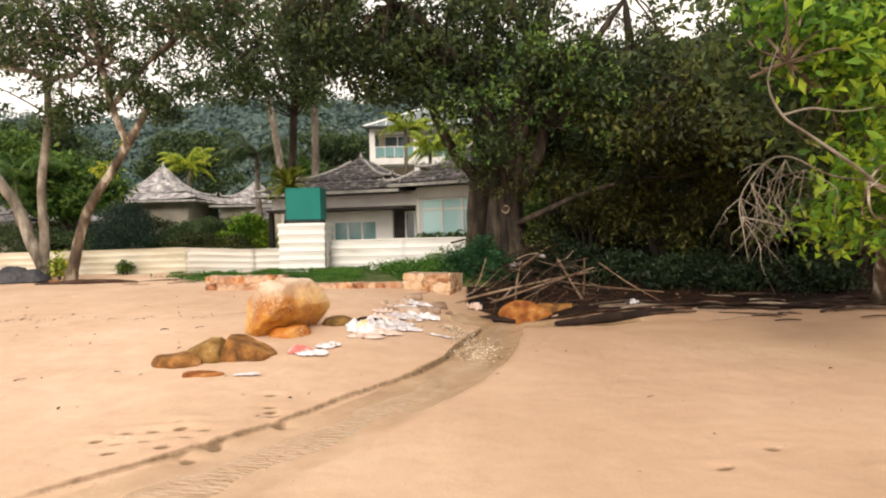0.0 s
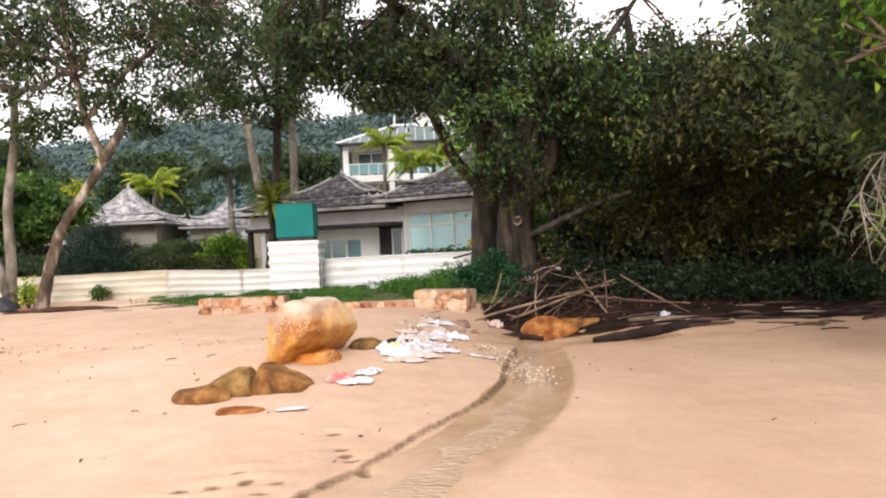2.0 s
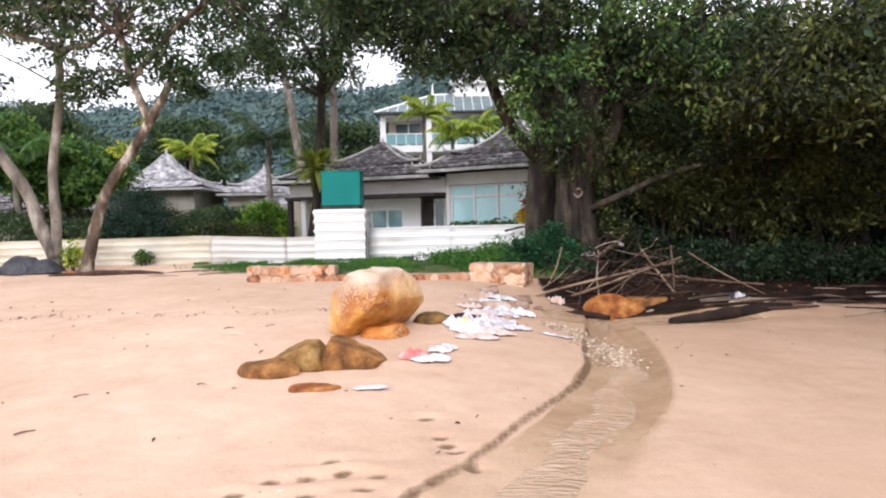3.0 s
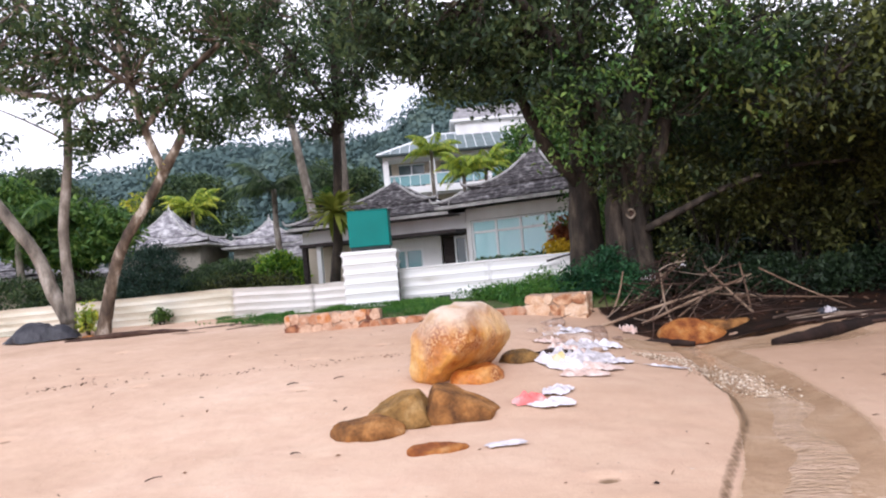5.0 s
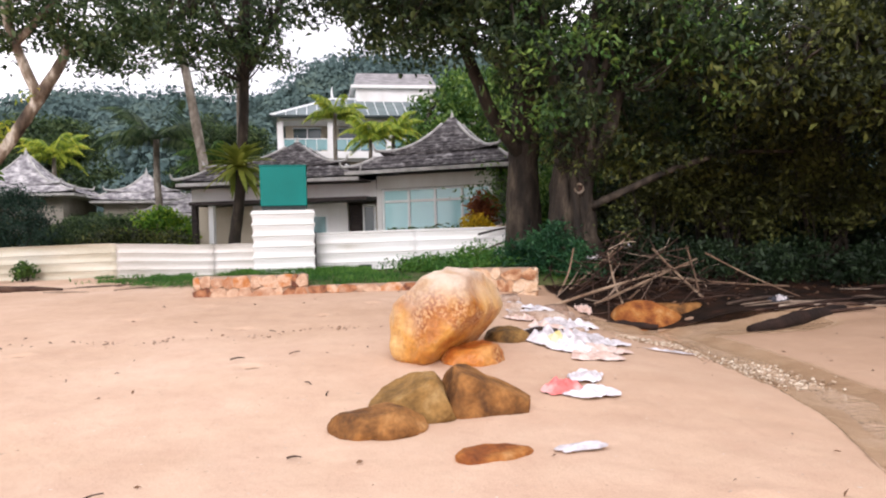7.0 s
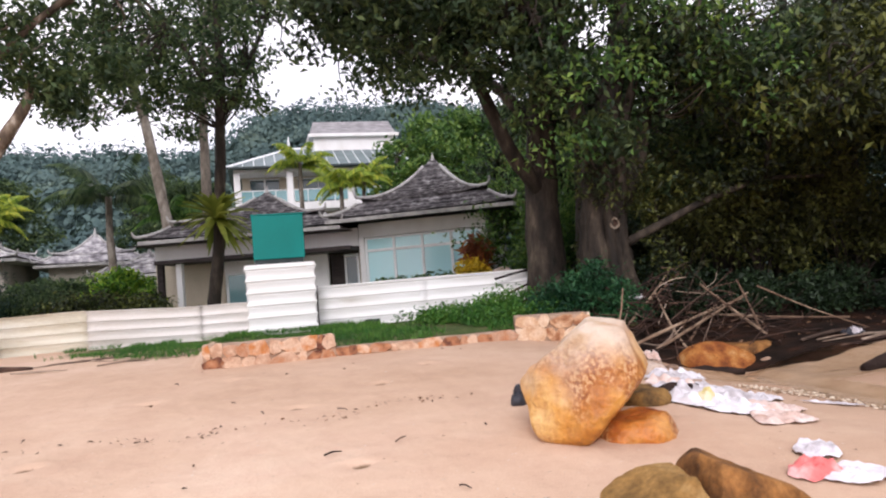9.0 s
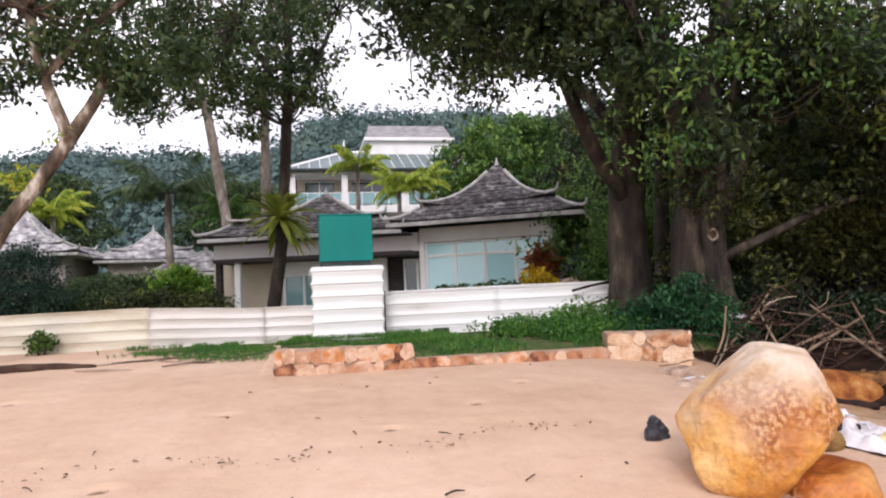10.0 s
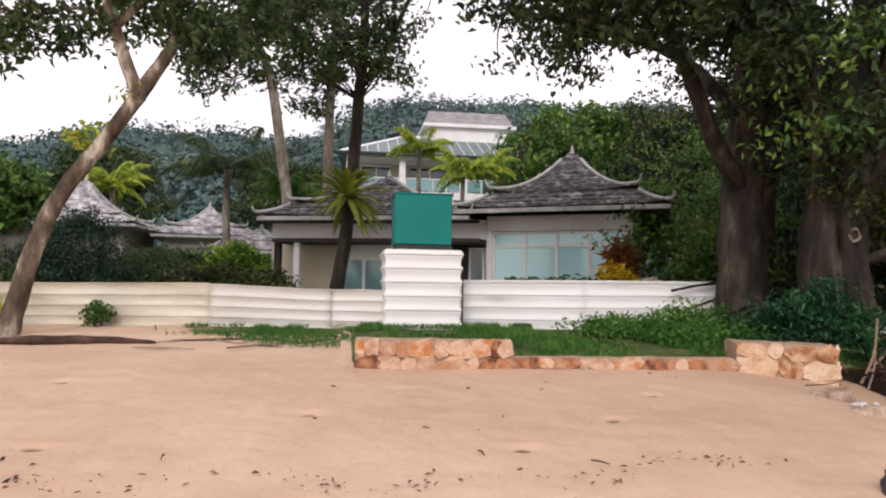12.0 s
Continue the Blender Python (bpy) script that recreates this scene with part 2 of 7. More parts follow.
GLASS_PALE = glass("pale_curtained_glass", (0.50, 0.80, 0.83), 0.05)
GLASS_DARK = glass("dark_glass", (0.10, 0.15, 0.16))


def boulder_stuff(name, stops, crown, crown_lo, crown_hi, lean):
    """Granite stained rust-orange with patches of pale crystal specks, bleached on its weathered crown."""
    m = surface(name, stops, scale=2.2, fine=26, fine_amount=0.45, bump=0.9, bump_scale=13, bump_depth=0.04, rough=0.55, spec=0.45)
    n, l = m.node_tree.nodes, m.node_tree.links
    b = n["Principled BSDF"]
    col = b.inputs["Base Color"].links[0].from_socket
    tc, sep = n.new("ShaderNodeTexCoord"), n.new("ShaderNodeSeparateXYZ")
    l.new(tc.outputs["Object"], sep.inputs[0])

    def wave(scale, detail, offset):
        mp, t = n.new("ShaderNodeMapping"), n.new("ShaderNodeTexNoise")
        mp.inputs["Location"].default_value = (offset, offset * 0.7, 0)
        t.inputs["Scale"].default_value, t.inputs["Detail"].default_value = scale, detail
        l.new(tc.outputs["Object"], mp.inputs["Vector"])
        l.new(mp.outputs["Vector"], t.inputs["Vector"])
        return t.outputs["Fac"]

    def sums(op, a, k, c=None):
        o = n.new("ShaderNodeMath")
        o.operation = op
        l.new(a, o.inputs[0])
        if isinstance(k, float):
            o.inputs[1].default_value = k
        else:
            l.new(k, o.inputs[1])
        if c is not None:
            l.new(c, o.inputs[2])
        return o.outputs[0]

    def steps(a, lo, hi):
        r = ramp(n, [(lo, (0, 0, 0)), (hi, (1, 1, 1))])
        l.new(a, r.inputs["Fac"])
        return r.outputs["Color"]

    def lay(fac, under, colour):
        x = n.new("ShaderNodeMix")
        x.data_type = "RGBA"
        l.new(fac, x.inputs["Factor"])
        l.new(under, x.inputs["A"])
        if isinstance(colour, tuple):
            x.inputs["B"].default_value = (*colour, 1)
        else:
            l.new(colour, x.inputs["B"])
        return x.outputs["Result"]
    grain = ramp(n, [(0.40, (0.24, 0.07, 0.015)), (0.50, (0.42, 0.16, 0.035)), (0.60, (0.56, 0.34, 0.16))])
    l.new(wave(38, 4, 1.0), grain.inputs["Fac"])
    patch = steps(wave(2.3, 6, 7.9), 0.52, 0.62)
    col = lay(patch, col, grain.outputs["Color"])
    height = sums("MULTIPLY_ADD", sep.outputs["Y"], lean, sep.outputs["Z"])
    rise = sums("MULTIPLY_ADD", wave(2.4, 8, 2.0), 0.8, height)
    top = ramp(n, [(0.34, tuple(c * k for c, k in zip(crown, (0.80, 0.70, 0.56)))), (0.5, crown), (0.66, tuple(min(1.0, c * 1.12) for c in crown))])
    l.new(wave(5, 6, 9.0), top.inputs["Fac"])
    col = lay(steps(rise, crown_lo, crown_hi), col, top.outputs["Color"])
    l.new(col, b.inputs["Base Color"])
    rr = n.new("ShaderNodeMapRange")
    rr.inputs["To Min"].default_value, rr.inputs["To Max"].default_value = 0.42, 0.85
    l.new(steps(rise, crown_lo - 0.1, crown_hi), rr.inputs["Value"])
    l.new(rr.outputs["Result"], b.inputs["Roughness"])
    return m


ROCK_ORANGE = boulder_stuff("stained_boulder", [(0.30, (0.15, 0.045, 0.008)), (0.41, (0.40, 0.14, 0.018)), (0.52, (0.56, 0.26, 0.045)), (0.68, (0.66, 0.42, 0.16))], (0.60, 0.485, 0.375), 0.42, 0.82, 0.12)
SLAB_ORANGE = boulder_stuff("stained_slab", [(0.30, (0.11, 0.025, 0.006)), (0.42, (0.34, 0.09, 0.012)), (0.55, (0.52, 0.19, 0.03)), (0.72, (0.58, 0.30, 0.08))], (0.58, 0.40, 0.24), 0.75, 0.95, 0.0)
ROCK_RUST = surface("rust_rock", [(0.28, (0.07, 0.020, 0.007)), (0.42, (0.22, 0.065, 0.013)), (0.58, (0.36, 0.14, 0.030)), (0.75, (0.50, 0.29, 0.12))], scale=5, fine=40, fine_amount=0.4, bump=0.9, bump_scale=18, bump_depth=0.03)
ROCK_BROWN = surface("brown_rock", [(0.28, (0.05, 0.028, 0.010)), (0.46, (0.17, 0.092, 0.024)), (0.60, (0.27, 0.15, 0.042)), (0.75, (0.38, 0.25, 0.10))], scale=5, vary=0.3, fine=40, fine_amount=0.4, bump=0.8, bump_scale=16, bump_depth=0.03)
ROCK_RED = surface("reddish_rock", [(0.28, (0.05, 0.022, 0.009)), (0.46, (0.18, 0.078, 0.020)), (0.60, (0.30, 0.135, 0.036)), (0.75, (0.42, 0.23, 0.085))], scale=5, fine=40, fine_amount=0.4, bump=0.8, bump_scale=16, bump_depth=0.03)

# ---- mesh tools ----
RNG = np.random.default_rng(7)


def mesh_of(name, verts, faces, smooth=False):
    me = bpy.data.meshes.new(name)
    me.from_pydata([tuple(map(float, v)) for v in verts], [], [tuple(map(int, f)) for f in faces])
    me.update()
    if smooth:
        me.shade_smooth()
    return me


def part(name, me, material, parent=None, label=""):
    ob = new(name, me)
    if material is not None and not me.materials:
        me.materials.append(material)
    if parent is not None:
        ob.parent = parent
    return tagged(ob, label)


def base(name, label, category, m=None, group="", kind=""):
    """An Empty at a thing's base, which carries its parts."""
    ob = new(name)
    ob.empty_display_size = 0.1
    if m is not None:
        ob.matrix_world = m
    return tagged(ob, label, category, group, kind)


def box(x0, x1, y0, y1, z0, z1, bevel=0.0, name="box"):
    bm = bmesh.new()
    bmesh.ops.create_cube(bm, size=1.0)
    for v in bm.verts:
        v.co = Vector((x0 + (v.co.x + 0.5) * (x1 - x0), y0 + (v.co.y + 0.5) * (y1 - y0), z0 + (v.co.z + 0.5) * (z1 - z0)))
    if bevel:
        bmesh.ops.bevel(bm, geom=bm.edges[:], offset=bevel, segments=2, profile=0.5, affect="EDGES")
    me = bpy.data.meshes.new(name)
    bm.to_mesh(me)
    bm.free()
    return me


def tube(points, radii, seg=9, rough=0.06, cap=True, data=None):
    """Verts and faces of a tapered, slightly knobbly limb along points, smoothed with a spline."""
    pts = [Vector(p) for p in points]
    fine, rad = [], []
    n = len(pts)
    for i in range(n - 1):
        p0, p1, p2, p3 = pts[max(i - 1, 0)], pts[i], pts[i + 1], pts[min(i + 2, n - 1)]
        for s in range(4):
            t = s / 4
            fine.append(0.5 * (2 * p1 + (p2 - p0) * t + (2 * p0 - 5 * p1 + 4 * p2 - p3) * t * t + (3 * p1 - p0 - 3 * p2 + p3) * t ** 3))
            rad.append(radii[i] + (radii[i + 1] - radii[i]) * t)
    fine.append(pts[-1])
    rad.append(radii[-1])
    verts, faces = data if data is not None else ([], [])
    start = len(verts)
    side = Vector((1, 0, 0))
    for i, p in enumerate(fine):
        d = (fine[min(i + 1, len(fine) - 1)] - fine[max(i - 1, 0)]).normalized()
        side = (side - d * side.dot(d))
        side = side.normalized() if side.length > 1e-4 else d.orthogonal().normalized()
        other = d.cross(side)
        for k in range(seg):
            a = 2 * math.pi * k / seg
            q = p + (side * math.cos(a) + other * math.sin(a)) * rad[i]
            w = 1 + rough * 2 * noise.noise(q * (0.55 / max(rad[i], 0.03)))
            verts.append(p + (q - p) * w)
    for i in range(len(fine) - 1):
        for k in range(seg):
            a, b = start + i * seg + k, start + i * seg + (k + 1) % seg
            faces.append((a, b, b + seg, a + seg))
    if cap:
        faces.append(tuple(start + k for k in reversed(range(seg))))
        faces.append(tuple(start + (len(fine) - 1) * seg + k for k in range(seg)))
    return verts, faces


def tube_mesh(name, points, radii, seg=9, rough=0.06):
    return mesh_of(name, *tube(points, radii, seg, rough), smooth=True)


def leaves(name, centres, size, aim=None, aspect=0.45, droop=0.0, jitter=0.35, fold=0.18, facing=None):
    """A mesh of many single pointed leaves, two bent halves each, at the centres."""
    c = np.asarray(centres, float)
    n = len(c)
    d = RNG.normal(size=(n, 3)) if aim is None else np.asarray(aim, float) + 0.45 * RNG.normal(size=(n, 3))
    d[:, 2] -= droop
    if facing is not None:
        d -= facing * (d * facing).sum(1)[:, None]
    d /= np.linalg.norm(d, axis=1)[:, None] + 1e-9
    up = RNG.normal(size=(n, 3)) * (0.7 if facing is None else 0.2) + ((0, 0, 1) if facing is None else facing)
    s = np.cross(d, up)
    s /= np.linalg.norm(s, axis=1)[:, None] + 1e-9
    w = np.cross(s, d)
    ln = (size * (1 + jitter * RNG.uniform(-1, 1, n)))[:, None]
    v = np.empty((n, 4, 3))
    v[:, 0] = c - d * ln * 0.5
    v[:, 1] = c + s * ln * aspect * 0.5 + w * ln * fold
    v[:, 2] = c + d * ln * 0.5
    v[:, 3] = c - s * ln * aspect * 0.5 + w * ln * fold
    me = bpy.data.meshes.new(name)
    me.vertices.add(n * 4)
    me.vertices.foreach_set("co", v.reshape(-1))
    idx = (np.arange(n)[:, None] * 4 + np.array([0, 1, 2, 0, 2, 3])).reshape(-1).astype(np.int32)
    me.loops.add(n * 6)
    me.loops.foreach_set("vertex_index", idx)
    me.polygons.add(n * 2)
    me.polygons.foreach_set("loop_start", np.arange(0, n * 6, 3, dtype=np.int32))
    me.polygons.foreach_set("loop_total", np.full(n * 2, 3, dtype=np.int32))
    me.update(calc_edges=True)
    return me


def crown_points(blobs, clusters, per, spread, shell=0.55):
    """Leaf centres: clusters thrown into the outer part of ellipsoids (x, y, z, rx, ry, rz), then leaves about each cluster."""
    vol = np.array([b[3] * b[4] * b[5] for b in blobs]) ** 0.6
    pick = RNG.choice(len(blobs), clusters, p=vol / vol.sum())
    bl = np.asarray(blobs, float)[pick]
    d = RNG.normal(size=(clusters, 3))
    d /= np.linalg.norm(d, axis=1)[:, None]
    r = (shell + (1 - shell) * RNG.random(clusters) ** 0.7)[:, None]
    cc = bl[:, :3] + d * r * bl[:, 3:]
    flat = np.array([1.0, 1.0, 0.6])
    p = np.repeat(cc, per, axis=0) + RNG.normal(size=(clusters * per, 3)) * spread * flat
    return p, cc


def smooth(a, b, x):
    t = np.clip((x - a) / (b - a), 0, 1)
    return t * t * (3 - 2 * t)


# ---- the lie of the land ----
STREAM = [(1.35, 13.9), (1.15, 12.6), (0.95, 11.2), (0.72, 9.9), (0.55, 9.0), (0.20, 7.95), (-0.20, 7.0), (-0.62, 6.1), (-1.25, 5.0), (-2.0, 3.9), (-3.2, 2.4), (-5.0, 0.4), (-7.0, -2.0)]
STREAM_HALF = [0.25, 0.30, 0.36, 0.40, 0.40, 0.40, 0.44, 0.50, 0.58, 0.70, 0.85, 1.0, 1.2]


def stream_distance(x, y):
    """How far (x, y) lies from the stream's middle line, in half-widths: minus on the bank where the channel cuts in steeply."""
    best, sign = np.full(np.shape(x), 99.0), np.ones(np.shape(x))
    for (x0, y0), (x1, y1), h0, h1 in zip(STREAM, STREAM[1:], STREAM_HALF, STREAM_HALF[1:]):
        dx, dy = x1 - x0, y1 - y0
        t = np.clip(((x - x0) * dx + (y - y0) * dy) / (dx * dx + dy * dy), 0, 1)
        d = np.hypot(x - x0 - t * dx, y - y0 - t * dy) / (h0 + (h1 - h0) * t)
        sign = np.where(d < best, np.sign(dx * (y - y0) - dy * (x - x0)), sign)
        best = np.minimum(best, d)
    return best, sign


def hill(x, y):
    """The wooded ridge behind the houses, climbing to the right."""
    top = np.interp(x, [-420, -110, -74, -50, -20, 0, 45, 75, 420], [17, 25.2, 25.8, 27.6, 29.2, 34.0, 37, 37, 37]) + 1.2 * np.sin(x * 0.11) + 0.8 * np.sin(x * 0.23 + 1)
    right = smooth(14, 46, x - 0.05 * y) * smooth(22, 60, y) * 5 * (1 - smooth(62, 140, y))
    return smooth(62, 160, y) * top + right


def land(x, y):
    x, y = np.asarray(x, float), np.asarray(y, float)
    left = np.interp(y, [-40, 0, 3, 8.4, 10.2, 15.2, 18, 20.5, 26], [-1.4, -0.05, 0.0, 0.09, 0.20, 0.42, 0.50, 0.57, 0.68])
    right = np.interp(y, [-40, 0, 4, 9, 12.4, 13.0, 14.0, 15.2, 17.0, 22, 30], [-1.4, -0.05, 0.0, -0.02, -0.05, 0.05, 0.12, 0.26, 0.52, 0.75, 1.3])
    m = smooth(-1.6, 1.0, x)
    z = left * (1 - m) + right * m
    behind = smooth(15.3, 16.2, y)
    z = z * (1 - behind) + np.where(x > 1.6, np.maximum(z, 0.30 + 0.02 * (y - 15)), 0.55 + 0.012 * (y - 16)) * behind
    z = np.where((y > 15.5) & (x < -5.4), left, z)
    z -= 0.30 * np.exp(-(((x - 1.55) / 1.0) ** 2 + ((y - 13.75) / 0.9) ** 2))
    sd, side = stream_distance(x, y)
    wob = 0.05 * np.sin(x * 2.1 + y * 1.3) + 0.02 * np.sin(x * 4.7 - y * 3.9)
    cut = np.where(side < 0, smooth(1.06 + wob, 0.84 + wob, sd), smooth(1.3 + wob, 0.55 + wob, sd))
    z -= 0.055 * cut * (y < 14)
    return z + hill(x, y)

# ---- ground: one sheet from the sea's edge to the ridge ----
def ground_material():
    """Dry sand, wet sand, shade painted on the cut edge, dark soil, turf and forest floor, told apart by where they
    lie, with broken borders.
    """
    m = bpy.data.materials.new("ground")
    m.use_nodes = True
    n, l = m.node_tree.nodes, m.node_tree.links
    b = n["Principled BSDF"]
    tc = n.new("ShaderNodeTexCoord")

    def noise_of(scale, detail=6, rough=0.6):
        t = n.new("ShaderNodeTexNoise")
        t.inputs["Scale"].default_value, t.inputs["Detail"].default_value, t.inputs["Roughness"].default_value = scale, detail, rough
        l.new(tc.outputs["Object"], t.inputs["Vector"])
        return t.outputs["Fac"]

    def mix(fac, a, c, blend="MIX"):
        x = n.new("ShaderNodeMix")
        x.data_type, x.blend_type = "RGBA", blend
        if isinstance(fac, float):
            x.inputs["Factor"].default_value = fac
        else:
            l.new(fac, x.inputs["Factor"])
        l.new(a, x.inputs["A"])
        l.new(c, x.inputs["B"])
        return x.outputs["Result"]

    def coloured(fac, stops):
        r = ramp(n, stops)
        l.new(fac, r.inputs["Fac"])
        return r.outputs["Color"]

    def mask(name, ragged, scale):
        at = n.new("ShaderNodeAttribute")
        at.attribute_name = name
        o = n.new("ShaderNodeMath")
        o.operation = "MULTIPLY_ADD"
        l.new(noise_of(scale), o.inputs[0])
        o.inputs[1].default_value = ragged
        l.new(at.outputs["Fac"], o.inputs[2])
        return coloured(o.outputs[0], [(0.38 + ragged * 0.5, (0, 0, 0)), (0.62 + ragged * 0.5, (1, 1, 1))])
    dry = coloured(noise_of(0.35), [(0.28, (0.50, 0.335, 0.225)), (0.5, (0.585, 0.405, 0.285)), (0.72, (0.68, 0.50, 0.37))])
    dry = mix(0.35, dry, coloured(noise_of(2.6, 8, 0.7), [(0.3, (0.36, 0.36, 0.36)), (0.7, (0.64, 0.64, 0.64))]), "OVERLAY")
    dry = mix(0.28, dry, noise_of(150, 3), "OVERLAY")
    specks = coloured(noise_of(26, 2, 0.5), [(0.70, (0, 0, 0)), (0.745, (0.75, 0.75, 0.75))])
    dry = mix(specks, dry, coloured(noise_of(9), [(0.4, (0.16, 0.09, 0.055)), (0.6, (0.75, 0.68, 0.58))]))
    wet = coloured(noise_of(1.6), [(0.3, (0.34, 0.215, 0.125)), (0.52, (0.44, 0.295, 0.18)), (0.75, (0.54, 0.385, 0.26))])
    # Brown that paints shade along the stream's cut edge and in footprints.
    painted_shade = coloured(noise_of(12), [(0.3, (0.13, 0.08, 0.045)), (0.7, (0.26, 0.17, 0.10))])
    # Soil is near black: the wood's shade is added to its own dark colour.
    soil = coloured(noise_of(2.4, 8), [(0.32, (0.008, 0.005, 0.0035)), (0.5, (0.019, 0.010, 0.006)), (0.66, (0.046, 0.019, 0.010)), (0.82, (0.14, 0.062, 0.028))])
    turf = coloured(noise_of(2.2, 8), [(0.3, (0.035, 0.055, 0.015)), (0.5, (0.07, 0.10, 0.028)), (0.68, (0.20, 0.17, 0.085)), (0.8, (0.42, 0.31, 0.20))])
    wood = coloured(noise_of(0.12), [(0.3, (0.018, 0.034, 0.024)), (0.7, (0.04, 0.07, 0.045))])
    wet_m = mask("wet", 0.25, 5)
    # Darker sand to the right: tree shade put into colour, plus moist sand.
    moist_and_shade = n.new("ShaderNodeAttribute")
    moist_and_shade.attribute_name = "moist_and_shade"
    c = mix(wet_m, mix(moist_and_shade.outputs["Fac"], dry, coloured(noise_of(0.8), [(0.3, (0.385, 0.245, 0.155)), (0.7, (0.48, 0.32, 0.215))])), wet)
    c = mix(mask("painted_shade", 0.35, 9), c, painted_shade)
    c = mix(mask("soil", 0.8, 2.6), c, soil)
    c = mix(mask("turf", 0.8, 2.8), c, turf)
    c = mix(mask("wood", 0.3, 0.5), c, wood)
    l.new(c, b.inputs["Base Color"])
    rr = n.new("ShaderNodeMapRange")
    rr.inputs["To Min"].default_value, rr.inputs["To Max"].default_value = 0.92, 0.20
    l.new(wet_m, rr.inputs["Value"])
    l.new(rr.outputs["Result"], b.inputs["Roughness"])
    b.inputs["Specular IOR Level"].default_value = 0.16
    hgt = n.new("ShaderNodeMath")
    hgt.operation = "MULTIPLY_ADD"
    l.new(noise_of(60, 4), hgt.inputs[0])
    hgt.inputs[1].default_value = 0.3
    l.new(noise_of(9, 8, 0.65), hgt.inputs[2])
    bp = n.new("ShaderNodeBump")
    bp.inputs["Strength"].default_value, bp.inputs["Distance"].default_value = 0.55, 0.03
    l.new(hgt.outputs[0], bp.inputs["Height"])
    l.new(bp.outputs["Normal"], b.inputs["Normal"])
    return m


def axis(lo, hi, step, far, grow=1.16):
    mid = list(np.arange(lo, hi + 1e-6, step))
    out, s, v = [], step, hi
    while v < far[1]:
        s = min(s * grow, 9.0)
        v += s
        out.append(v)
    pre, s, v = [], step, lo
    while v > far[0]:
        s = min(s * grow, 9.0)
        v -= s
        pre.append(v)
    return np.array(pre[::-1] + mid + out)


FOOTPRINTS = ((-1.9, 5.9), (-2.05, 5.6), (-1.75, 5.65), (-1.6, 5.3), (-2.2, 5.35), (-2.3, 5.8), (-2.0, 6.1), (-1.35, 6.5), (-1.15, 6.1), (-1.45, 6.9), (2.1, 5.0), (2.6, 5.4), (3.2, 4.9), (2.3, 4.2), (-6.4, 9.2), (-4.2, 12.2), (-3.3, 12.9),
                   (-5.6, 13.2), (-7.2, 12.4), (-3.9, 10.2), (-6.1, 11.2), (-8.4, 11.8), (-4.8, 14.2), (-7.9, 14.6), (-2.6, 13.7),
              (-2.25, 5.55), (-1.85, 5.45), (-2.45, 5.65), (-2.1, 5.85), (-1.7, 5.85), (-1.5, 5.55), (-1.3, 6.35), (-1.25, 6.25))


